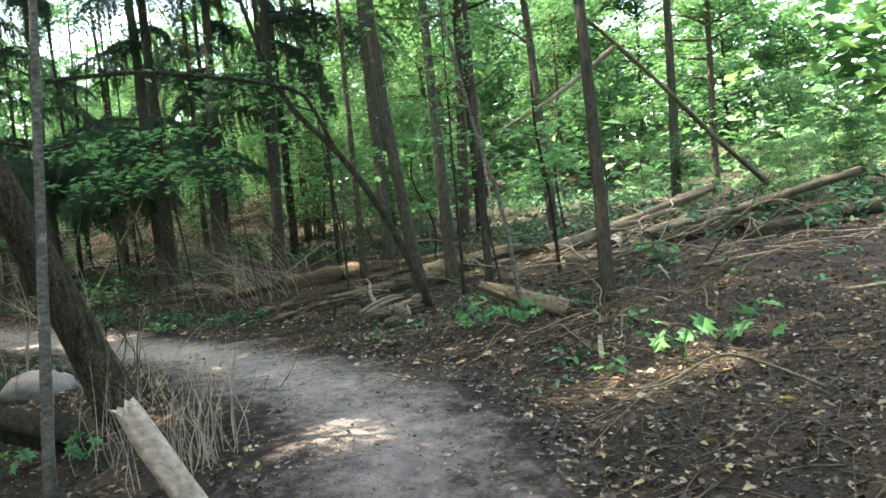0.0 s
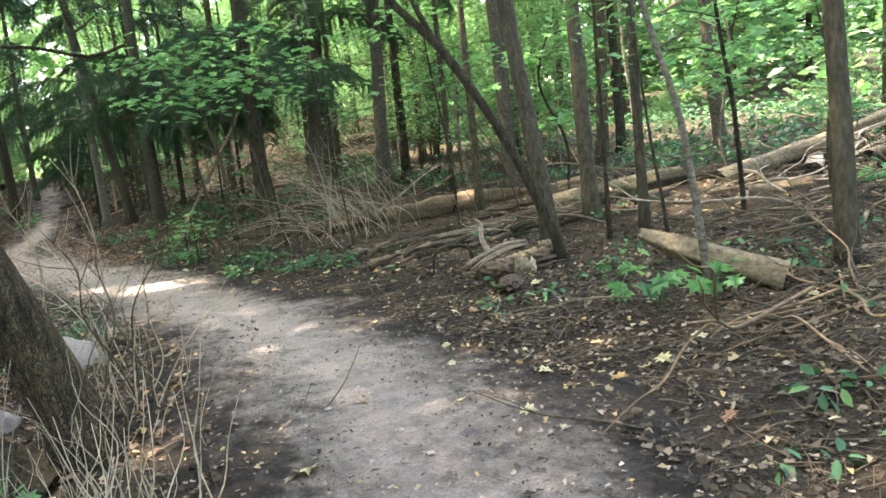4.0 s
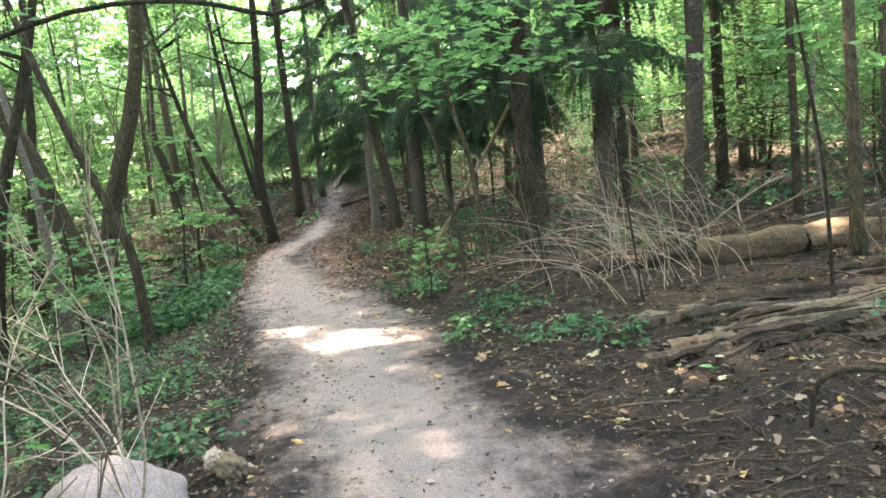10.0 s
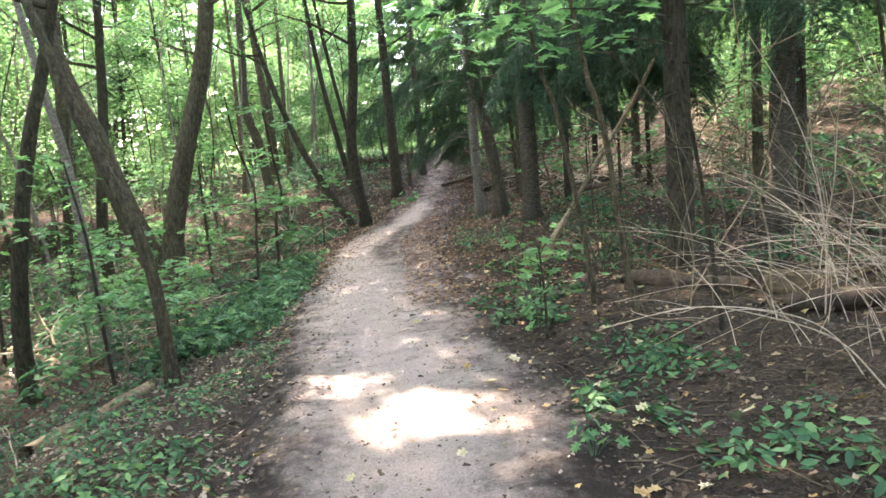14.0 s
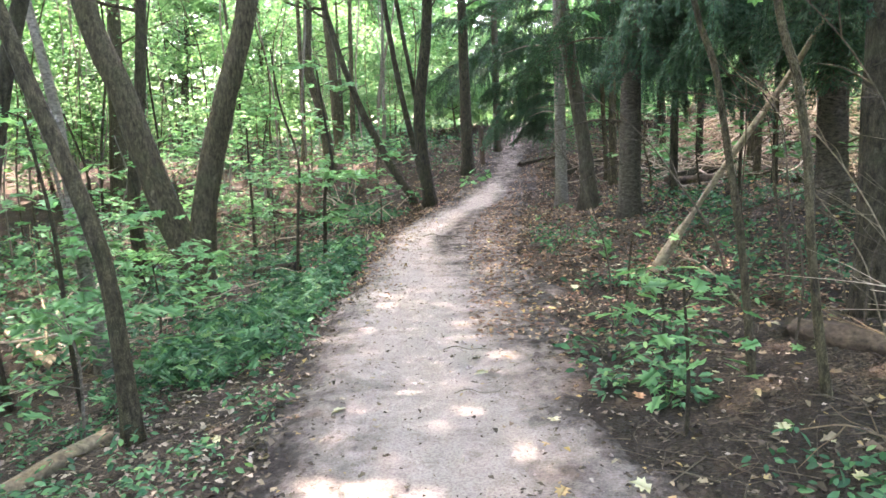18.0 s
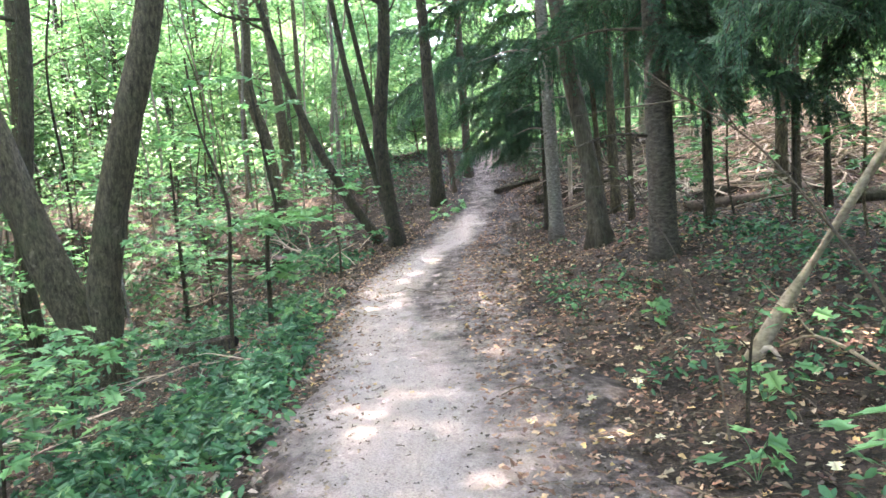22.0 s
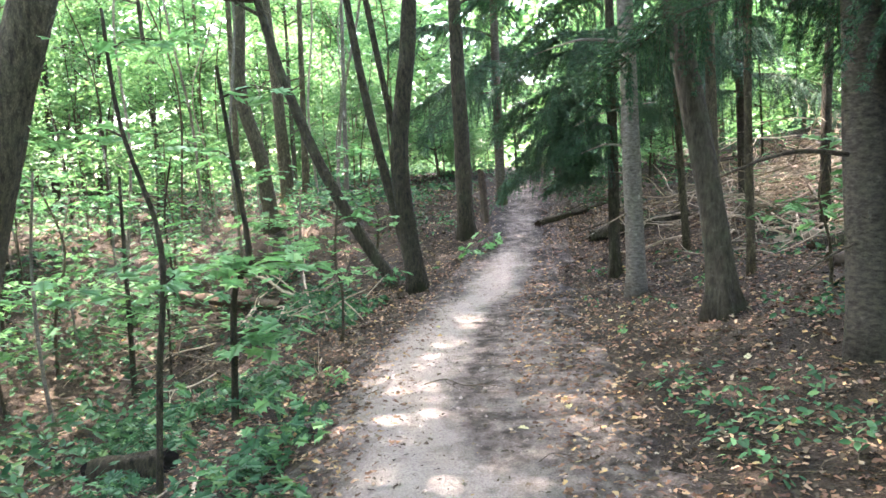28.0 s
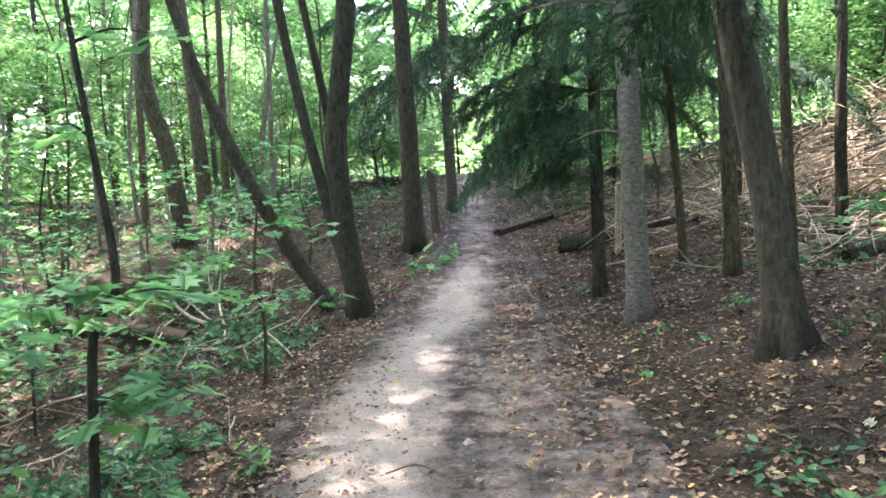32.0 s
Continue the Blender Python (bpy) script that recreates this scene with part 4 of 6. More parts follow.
sapling("maple_sapling", -1.5, 19.0, [(0.02, 0.05, 0.5), (-0.05, 0.1, 0.95)], 0.014, 1, [(0.5, 0.3, -0.2), (0.75, -0.3, -0.1), (0.9, 0.2, 0.1)], "young maple with broad leaves on the bank", 76)
sapling("maple_sapling", -0.7, 26.6, [(0.02, 0.05, 0.5), (-0.05, 0.1, 0.95), (0.0, 0.2, 1.6)], 0.018, 1, [(0.7, 0.3, -0.2), (1.0, -0.35, -0.1), (1.3, 0.3, 0.1)], "young maple with flat leaf sprays", 77)
sapling("maple_sapling", 3.53, 16.38, [(-0.03, 0.0, 0.33), (-0.08, 0.0, 0.8), (-0.15, 0.0, 1.25), (-0.23, 0.02, 1.76), (-0.34, 0.05, 2.13), (-0.5, 0.1, 3.1)], 0.027, 3, [(2.3, -0.5, -0.4), (2.5, 0.3, -0.6), (2.8, -0.3, -0.5), (3.0, -0.6, 0.2)], "thin grey leaning sapling by the path", 78, mat=M_BARK)
sapling("maple_sapling", 3.8, 15.91, [(-0.06, 0.0, 0.3), (-0.12, 0.0, 0.81), (-0.15, 0.0, 1.24), (-0.21, 0.02, 1.66), (-0.3, 0.05, 2.02), (-0.45, 0.1, 3.2)], 0.029, 3, [(2.3, -0.3, -0.5), (2.5, 0.4, -0.4), (2.8, -0.4, -0.3), (3.1, 0.2, 0.4)], "thin grey leaning sapling by the path", 79, mat=M_BARK)
sapling("maple_sapling", 3.0, 15.6, [(0.02, 0.02, 0.3), (0.0, 0.05, 0.75)], 0.012, 1, [(0.4, 0.2, -0.15), (0.55, -0.2, -0.1), (0.7, 0.1, -0.1)], "knee-high maple seedling at the path's edge", 80, per=9, spread=0.14, leaf=0.1)
sapling("maple_sapling", 3.09, 16.88, [(0.02, 0.02, 0.25), (0.0, 0.05, 0.52)], 0.012, 1, [(0.4, 0.25, -0.1), (0.5, -0.2, -0.1), (0.48, 0.1, -0.2), (0.3, -0.15, -0.1)], "knee-high maple seedling at the path's edge", 81, per=6, spread=0.11, leaf=0.15)
sapling("maple_sapling", 3.05, 18.5, [(0.02, 0.02, 0.25), (0.05, 0.0, 0.6)], 0.012, 1, [(0.3, 0.2, -0.15), (0.45, -0.2, -0.1), (0.6, 0.1, -0.1)], "knee-high maple seedling at the path's edge", 82, per=4, spread=0.12, leaf=0.1)
sapling("maple_sapling", 4.6, 13.3, [(-0.1, 0.0, 1.0), (-0.25, -0.1, 2.0), (-0.45, -0.2, 3.2)], 0.011, 3, [(1.95, -0.7, -0.4), (2.1, -0.9, 0.3), (2.2, -1.3, -0.2), (2.3, -0.5, -0.8), (2.45, -0.9, 0.5), (2.6, 0.4, -0.6), (2.75, -1.2, 0.1)], "sapling spreading flat leaf sprays over the path", 83, per=30, spread=0.34, leaf=0.13)
sapling("maple_sapling", 4.2, 15.0, [(-0.1, 0.0, 1.0), (-0.25, -0.1, 2.0), (-0.3, -0.2, 3.4)], 0.018, 3, [(2.0, -0.8, 0.3), (2.15, -1.3, -0.4), (2.6, -0.6, -0.7), (3.0, 0.5, 0.2)], "sapling spreading flat leaf sprays over the path", 84, per=30, spread=0.36, leaf=0.13)
sapling("maple_sapling", 5.6, 12.2, [(0.0, 0.05, 1.0), (-0.1, 0.1, 2.0), (-0.2, 0.1, 3.2)], 0.016, 3, [(1.8, -0.5, -0.4), (2.1, 0.5, -0.4), (2.5, -0.6, 0.2), (2.8, 0.3, 0.5), (3.0, -0.6, -0.5)], "thin sapling with flat leaf sprays behind a log", 85, per=30, leaf=0.11)
sapling("maple_sapling", 7.2, 9.2, [(0.0, 0.05, 1.0), (-0.1, 0.1, 2.0), (-0.1, 0.1, 2.7)], 0.028, 3, [(1.3, -0.6, -0.3), (1.6, -0.3, 0.5), (1.9, -0.7, 0.1), (2.2, 0.3, -0.5)], "thin sapling with flat leaf sprays on the slope", 86, per=30, leaf=0.11)


def leafy_sapling(x, y, height, seed, label, mat=None, n=6, lo=0.35, leaf=0.15, per=16):
    rng = rng_of(seed)
    sp = [(rng.normal(0, 0.04) * height, rng.normal(0, 0.04) * height, height * u) for u in (0.3, 0.65, 1.0)]
    sprays = [(height * rng.uniform(lo, 1.0), rng.uniform(0.2, 0.5) * rng.choice([-1, 1]), rng.uniform(-0.45, 0.45)) for _ in range(n)]
    return sapling("maple_sapling", x, y, sp, 0.008 + 0.006 * height, height, sprays, label, seed, mat, leaf, per, 0.22)


BANK_SAPLINGS = ((-1.3, 17.3, 2.3), (-0.8, 16.5, 0.9), (-2.0, 15.7, 3.0), (-2.6, 15.2, 2.4), (-3.4, 17.0, 3.0), (-2.2, 18.6, 1.6), (-4.2, 18.4, 2.8), (-1.2, 12.6, 1.9), (-0.6, 10.6, 2.6), (-1.6, 9.6, 3.0), (-2.4, 11.6, 2.6), (-0.4, 9.2, 1.4))
HOLLOW_SAPLINGS = ((-3.0, 27.0, 1.5), (-3.6, 28.2, 1.8), (-2.6, 30.4, 1.4), (-4.4, 25.8, 1.9), (-5.2, 28.8, 2.2), (-3.4, 31.6, 2.0), (-4.2, 23.8, 1.6), (-5.8, 26.2, 2.4), (-4.9, 31.8, 2.3), (-4.4, 22.6, 3.0), (-3.6, 25.4, 2.8), (-4.6, 27.2, 2.6), (-3.9, 29.4, 2.6), (-5.4, 30.6, 3.0), (-1.0, 31.4, 1.8))
SLOPE_SAPLINGS = ((2.6, 34.6, 1.8), (3.6, 32.6, 2.0), (4.4, 31.6, 2.2), (7.6, 12.6, 2.6), (8.4, 10.4, 2.2), (6.9, 8.0, 1.8), (9.6, 11.2, 2.4), (7.8, 15.6, 2.6), (8.8, 17.6, 3.0), (6.8, 19.6, 2.2), (7.6, 21.6, 2.6), (5.3, 21.9, 1.6), (5.0, 24.9, 1.7), (6.9, 23.2, 2.4), (8.2, 25.6, 2.4), (9.4, 14.4, 2.6), (10.6, 16.6, 2.6), (4.2, 24.9, 1.3))
for k, (x, y, hgt) in enumerate(BANK_SAPLINGS + HOLLOW_SAPLINGS + SLOPE_SAPLINGS):
    leafy_sapling(x, y, hgt, 600 + k, "young maple with flat sprays of green leaves", (M_BARK_DARK, M_BARK_PALE, M_BARK)[k % 3], 5 + k % 4)

# bare thin stems that stand everywhere between the trees
ts = rng_of(640)
THIN = []
for k in range(5):
    bag = Bag()
    r, hh = 0.014 + 0.005 * k, 3.5 + k
    tube(bag, spline([(0, 0, -0.1), (ts.normal(0, 0.08), ts.normal(0, 0.08), hh * 0.3), (ts.normal(0, 0.15), ts.normal(0, 0.15), hh * 0.65), (ts.normal(0, 0.25), ts.normal(0, 0.25), hh)], 0.3), [r, r * 0.8, r * 0.5], 6, 0.1, rng=ts)
    twigs = []
    for _ in range(4):
        a, zz, ln = ts.uniform(0, 6.28), ts.uniform(0.25, 0.9) * hh, ts.uniform(0.3, 0.9)
        w = np.array([math.cos(a), math.sin(a), 0.5])
        tw = Bag()
        twigs.append(tw)
        tube(tw, spline([(0, 0, zz), w * ln * 0.5 + [0, 0, zz], w * ln + [0, 0, zz + 0.1]], 0.15), [r * 0.4, 0.002], 4, caps=False)
    mt = (M_BARK_DARK, M_BARK_PALE, M_BARK)[k % 3]
    THIN.append((bag.mesh("trunk", mt), [tw.mesh("twig", mt) for tw in twigs]))
for _ in range(190):
    y = ts.uniform(7, 44)
    d = ts.uniform(2.6, 15) * ts.choice([-1, -1, 1])
    x = float(centre(y)) + d
    if -4.6 < d < 0 and 14 < y < 26:
        continue
    if d > 0 and (d < 3.6 or y > 24 or y < 17):
        continue
    ob = thing("young_tree", x, y, gz(x, y), "thin bare young stem between the trees", "young tree", "thin stems")
    ob.matrix_world = pose(x, y, gz(x, y), ts.normal(0, 4), ts.normal(0, 4), ts.uniform(0, 360))
    stem, twigs = THIN[int(ts.integers(0, 5))]
    part("trunk", stem, ob)
    for tw in twigs:
        part("twig", tw, ob)


# ---- woods all round ----
def wood_variant(seed, height, leaf_n, lo, leaf, r, n_limb=26, reach=2.3):
    rng = rng_of(seed)
    bag = Bag()
    line = tree_line([(rng.normal(0, 0.15), rng.normal(0, 0.15), height * 0.4)], height, rng, 0.6)
    line[:1, 2] -= 0.3
    z = np.clip(line[:, 2] / height, 0, 1)
    tube(bag, line, list(r * (1 - 0.8 * z)), 8, 0.06, 0.5, 0.2, rng, caps=False)
    ends = limbs(bag, line, r, rng, lo, n_limb, reach, 0.35, 4)
    me = bag.mesh("trunk", (M_BARK, M_BARK_DARK, M_BARK_GREY)[seed % 3])
    cm = leaves(spray_points(ends, leaf_n, 0.5, 0.13, rng), leaf, "blade", rng, M_CROWN, "crown", 0.35, droop=0.2)
    return me, cm


TALL = [wood_variant(500 + k, h, n, lo, 0.165, 0.11) for k, (h, n, lo) in enumerate(((11, 5800, 1.9), (12, 5800, 2.6), (13, 5800, 3.4)))]
LOW = [wood_variant(520 + k, h, n, lo, 0.14, 0.045, 34, 1.8) for k, (h, n, lo) in enumerate(((6.5, 7600, 0.9), (5, 6400, 0.6), (7.5, 7800, 1.3), (3.6, 4600, 0.4)))]
FAR = [wood_variant(540 + k, h, n, lo, 0.34, 0.14, 40, 3.2) for k, (h, n, lo) in enumerate(((12, 5400, 1.0), (10, 5100, 0.6), (14, 5700, 2.0)))]


def plant_woods(count, variants, label, seed, near, far, group, slope_skip=0.0):
    """Trees scattered at these distances from the path."""
    wr = rng_of(seed)
    made = 0
    while made < count:
        x, y = wr.uniform(-46, 48), wr.uniform(-26, 76)
        d = x - float(centre(y))
        ahead = max(0.0, -8 - y, y - 37)
        gap = math.hypot(max(0.0, abs(d)), ahead)
        lim = near + (2.4 if d > 0 else 3.2 if 10 < y < 33 else 0.0)
        if not lim < gap < far or (ahead > 0 and abs(d) < 2.2):
            continue
        if (d > 0 and 2 < y < 26 and gap < 12 and wr.uniform() < 0.4) or (d > 5 and y < 22 and wr.uniform() < 0.8) or (d > 0 and 8 < y < 31 and gap < 17 and wr.uniform() < slope_skip):
            continue
        if any((x - a) ** 2 + (y - b) ** 2 < 1.6 for a, b in placed):
            continue
        placed.append((x, y))
        me, cm = variants[int(wr.integers(0, len(variants)))]
        t = thing("woodland_tree", x, y, gz(x, y), label, "tree", group)
        t.matrix_world = pose(x, y, gz(x, y), wr.normal(0, 3), wr.normal(0, 3), wr.uniform(0, 360)) @ Matrix.Scale(wr.uniform(0.8, 1.25), 4)
        part("trunk", me, t)
        part("crown", cm, t)
        made += 1


placed = []
plant_woods(48, TALL, "slim tall leafy tree in the woods", 77, 6.5, 24, "woodland trees")
plant_woods(80, LOW, "bushy young tree with green leaves to the ground", 78, 5.2, 21, "understory trees", 0.9)
plant_woods(112, FAR, "leafy tree deep in the woods", 79, 18, 44, "distant woodland trees")

sr = rng_of(81)
SLOPE_BUSHES = [(sr.uniform(9.5, 15), sr.uniform(3, 30), int(sr.integers(0, 4)), sr.uniform(0.2, 0.34)) for _ in range(20)]
SLOPE_BUSHES += [(sr.uniform(0.9, 5.5) * sr.choice([-1, 1]), sr.uniform(37, 47), int(sr.integers(0, 4)), sr.uniform(0.3, 0.6)) for _ in range(18)]
for x, y, k, sz in ((9.5, 27.5, 1, 0.7), (10.8, 31.0, 0, 0.7), (9.0, 34.0, 3, 0.9), (11.5, 24.0, 1, 0.8), (7.5, 36.5, 0, 0.7), (5.2, 37.5, 1, 0.8), (12.5, 28.5, 2, 0.7), (4.6, 35.2, 3, 0.7), (9.8, 20.5, 3, 0.8), (11.2, 18.2, 1, 0.7), (-0.2, 37.5, 3, 0.9), (-1.6, 39.5, 1, 0.9), (0.6, 41.0, 0, 0.8), (4.4, 42.0, 1, 1.0), (2.0, 46.0, 0, 1.0), (12.8, 21.5, 0, 0.8)) + tuple((float(centre(y)) + d, y, k, s) for d, y, k, s in SLOPE_BUSHES):
    me, cm = LOW[k]
    t = thing("woodland_bush", x, y, gz(x, y), "leafy green bush on the wooded slope", "bush", "woodland bushes")
    t.matrix_world = pose(x, y, gz(x, y), 0, 0, sr.uniform(0, 360)) @ Matrix.Scale(sz, 4)
    part("trunk", me, t)
    part("crown", cm, t)

# far woods beyond the last single trees
fr = rng_of(43)
fa = fr.uniform(0, 2 * math.pi, 64000)
fd = fr.uniform(54, 75, 64000)
fp = np.stack([2 + fd * np.cos(fa), 22 + fd * np.sin(fa), 0.5 + fr.uniform(0, 1, 64000) ** 1.3 * (20.0 - 4 * np.cos(fa) + 3 * vnoise(fa * 9, fa * 0, 46))], 1)
tagged(new("far_woods", leaves(fp, 1.9, "blade", fr, M_CROWN, "far_woods", 0.5)), "far green woods closing the view", "foliage", kind="stuff")

# shrubs that close the view low down between the trunks
us = rng_of(44)
uy, ud = us.uniform(-24, 75, 26000), us.uniform(17, 44, 26000) * us.choice([-1, 1], 26000)
end = us.uniform(0, 1, 26000) < 0.25
uy, ud = np.where(end, us.uniform(48, 75, 26000), uy), np.where(end, us.uniform(-20, 20, 26000), ud)
ux = centre(uy) + ud
up_ = us.uniform(0, 1, 26000) ** 1.4 * (2.6 + 1.8 * vnoise(ux / 3.0, uy / 3.0, 45))
tagged(new("far_shrubs", leaves(np.stack([ux, uy, land(ux, uy) + up_], 1), 0.5, "blade", us, M_CROWN, "far_shrubs", 0.5)), "distant green shrubs under the trees", "foliage", kind="stuff")

# unseen leaf roof added to shade the path, its holes aimed at sun patches
cr = rng_of(41)
n_roof = 122000
rp = np.stack([cr.uniform(-12.5, 6.0, n_roof), cr.uniform(-2, 49, n_roof), cr.uniform(17, 22, n_roof)], 1)
# extra roof leaves set sunward of the path to shade it and its verges
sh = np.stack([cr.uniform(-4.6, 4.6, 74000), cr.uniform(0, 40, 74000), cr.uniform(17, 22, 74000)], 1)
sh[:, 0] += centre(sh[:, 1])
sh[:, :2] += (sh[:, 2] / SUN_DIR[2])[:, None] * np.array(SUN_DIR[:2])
# further unseen leaves that darken the right slope and the left woods
slope = np.stack([cr.uniform(6.0, 12.5, 22500), cr.uniform(-2, 19, 22500), cr.uniform(16, 22, 22500)], 1)
hollow = np.stack([cr.uniform(-19.0, -12.5, 20000), cr.uniform(8, 49, 20000), cr.uniform(16, 22, 20000)], 1)
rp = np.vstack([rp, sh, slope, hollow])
lump = vnoise(rp[:, 0] / 1.7, rp[:, 1] / 1.7, 31) * 0.6 + vnoise(rp[:, 0] / 0.6, rp[:, 1] / 0.6, 32) * 0.4
keep = lump > -0.72
# sun patches as x, y, radius; roof leaves sunward of each are mostly cleared
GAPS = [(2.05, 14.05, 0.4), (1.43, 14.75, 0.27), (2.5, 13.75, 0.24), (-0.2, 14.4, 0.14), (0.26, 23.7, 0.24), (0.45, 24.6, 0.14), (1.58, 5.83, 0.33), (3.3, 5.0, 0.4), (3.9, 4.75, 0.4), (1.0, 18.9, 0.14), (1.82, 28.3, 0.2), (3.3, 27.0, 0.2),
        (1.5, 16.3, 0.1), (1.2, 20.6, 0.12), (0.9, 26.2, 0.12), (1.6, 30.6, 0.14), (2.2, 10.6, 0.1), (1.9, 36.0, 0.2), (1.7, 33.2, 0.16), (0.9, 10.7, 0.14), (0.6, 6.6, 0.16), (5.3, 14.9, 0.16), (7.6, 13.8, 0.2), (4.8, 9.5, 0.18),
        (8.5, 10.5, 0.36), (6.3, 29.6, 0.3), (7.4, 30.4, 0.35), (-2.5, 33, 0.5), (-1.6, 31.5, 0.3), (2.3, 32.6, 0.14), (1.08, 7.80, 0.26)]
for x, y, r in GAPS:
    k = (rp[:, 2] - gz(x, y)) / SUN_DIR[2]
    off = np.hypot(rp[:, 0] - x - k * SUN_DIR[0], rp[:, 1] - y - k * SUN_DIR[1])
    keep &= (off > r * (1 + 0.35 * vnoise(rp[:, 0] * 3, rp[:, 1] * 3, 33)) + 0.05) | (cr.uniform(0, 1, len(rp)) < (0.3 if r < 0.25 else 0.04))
tagged(new("tree_canopy", leaves(rp[keep], 0.218, "blade", cr, M_CROWN, "tree_canopy", 0.35)), "unseen added leaf roof that shades the path and lets sun patches through", "foliage", kind="stuff")


# ---- fallen wood ----
def log(name, p, q, r, mat, label, seed, bark=None, wobble=0.04, segs=18, category="log", sink=0.35, end_mat=None, radii=None, rough=0.28):
    """A fallen log from p to q (x, y), lying on the ground; broken ends."""
    rng = rng_of(seed)
    a = np.array([p[0], p[1], gz(*p[:2]) + r * (1 - sink)])
    b = np.array([q[0], q[1], gz(*q[:2]) + r * (1 - sink)])
    if len(p) > 2:
        a[2] = p[2]
    if len(q) > 2:
        b[2] = q[2]
    mid = (a + b) / 2 + rng.normal(0, wobble, 3)
    base = thing(name, *a, label, category)
    bag = Bag()
    line = spline([a * 0, mid - a, b - a], 0.12)
    tube(bag, line, radii or [r * 0.95, r * 1.08, r * 0.9, r * 1.0, r * 0.82], segs, rough, 0, 0.3, rng, caps=False)
    part("wood", bag.mesh("wood", mat), base)
    for end, way, r in ((line[0], line[1] - line[0], radii[0] if radii else r), (line[-1], line[-2] - line[-1], radii[-1] if radii else r)):
        e = Bag()
        way = way / np.linalg.norm(way)
        s1 = np.cross(way, [0, 0, 1.0])
        s1 /= np.linalg.norm(s1)
        s2 = np.cross(s1, way)
        ang = np.linspace(0, 6.283, segs, endpoint=False)
        rim = end + np.outer(np.cos(ang), s1) * r * 0.97 + np.outer(np.sin(ang), s2) * r * 0.97 - way * rng.uniform(-0.01, 0.05, (segs, 1))
        core = end + way * rng.uniform(0.0, 0.05) + np.outer(np.cos(ang), s1) * r * 0.45 + np.outer(np.sin(ang), s2) * r * 0.45 + way * rng.uniform(-0.03, 0.05, (segs, 1))
        v = np.vstack([rim, core, end + way * 0.05])
        f = [(k, (k + 1) % segs, segs + (k + 1) % segs, segs + k) for k in range(segs)] + [(segs + k, segs + (k + 1) % segs, 2 * segs) for k in range(segs)]
        e.add(v, f)
        part("broken_end", e.mesh("broken_end", end_mat or M_ROT, False), base, "jagged broken end")
    return base


log("fallen_log", (5.66, 14.5), (6.6, 14.2), 0.125, M_TAN, "tan barkless log section split at one end", 101, end_mat=M_BARK_DARK, sink=0.1)
log("fallen_log", (6.62, 14.18), (7.6, 13.8), 0.11, M_TAN, "tan fallen log without bark, weathered", 102, rough=0.4, sink=0.15)
log("fallen_log", (7.6, 13.92), (8.8, 13.35), 0.085, M_TAN, "tan fallen log with a splintered end", 125, rough=0.5)
log("fallen_log", (4.75, 15.25), (5.7, 14.85), 0.08, M_ROT, "dark rotting log under dry twigs", 103)
log("fallen_log", (4.9, 16.0), (5.42, 15.75), 0.11, M_TAN, "short sawn tan log on branches", 104, end_mat=M_DEAD)
log("fallen_log", (7.15, 11.45), (10.2, 10.6), 0.09, M_BARK_DARK, "long dark mossy fallen log", 105)
log("fallen_log", (7.0, 12.2), (8.8, 11.6), 0.09, M_DEAD, "grey fallen log on the slope", 106)
log("fallen_log", (8.0, 10.2, 0.62), (11.9, 9.8, 1.3), 0.085, M_DEAD, "pale bleached trunk propped up the slope", 107)
log("fallen_log", (8.6, 8.6), (11.5, 8.0), 0.11, M_BARK_DARK, "thick dark log on the slope", 108)
log("fallen_log", (9.0, 7.5), (12.5, 6.6), 0.11, M_BARK, "thick grey log on the slope", 109)
log("fallen_log", (8.7, 9.5), (10.0, 10.4), 0.1, M_DEAD_PALE, "broken pale log end on leaf litter", 110)
log("fallen_log", (2.75, 30.9), (4.7, 30.85), 0.11, M_BARK_DARK, "dark log lying behind trunks", 111)
log("fallen_log", (1.95, 31.9), (2.9, 32.6), 0.07, M_BARK_DARK, "dark root crossing the rising path", 112)
log("fallen_log", (4.9, 28.4), (6.3, 28.15), 0.055, M_DEAD_PALE, "pale thin log on the slope", 113)
log("fallen_log", (3.3, 28.2), (4.5, 27.9), 0.05, M_ROT, "thin dark log on leaf litter", 114)
log("fallen_log", (4.6, 25.9), (6.6, 26.3), 0.085, M_ROT, "dark rotting log on the slope", 115)
log("fallen_log", (5.0, 27.3), (8.2, 28.2), 0.08, M_BARK_DARK, "dark mossy log on the slope", 116)
log("fallen_log", (6.4, 24.6), (8.6, 24.2), 0.1, M_BARK_DARK, "dark fallen trunk among conifers", 117)
log("fallen_log", (3.95, 16.95), (4.75, 16.05), 0.08, M_ROT, "dark rotten log behind saplings", 118)
log("fallen_log", (-0.75, 14.75), (-0.5, 16.3), 0.06, M_DEAD, "grey log lying along the bank", 119)
log("fallen_log", (-2.9, 19.4), (-4.6, 21.0), 0.08, M_DEAD, "grey log below the bank", 120)
# end caps are painted near-black to read as the shaded hollow
log("hollow_log", (-1.29, 22.98), (-1.96, 23.18), 0.1, M_BARK_DARK, "short hollow dark log among herbs", 121, end_mat=M_HOLLOW_SHADE)
log("fallen_log", (-2.2, 29.3), (-4.6, 30.6), 0.08, M_ROT, "dark rotting log in leaf litter", 122)
log("cut_post", (0.62, 5.02, 0.05), (0.3, 5.2, 0.8), 0.06, M_CANE, "pale split post with a fresh cut top, leaning", 123, end_mat=M_CUT, wobble=0.01)
log("fallen_log", (0.8, 7.95, 0.0), (-0.6, 8.7, 0.72), 0.12, M_BARK_DARK, "dark trunk leaning low behind dry grass", 124)

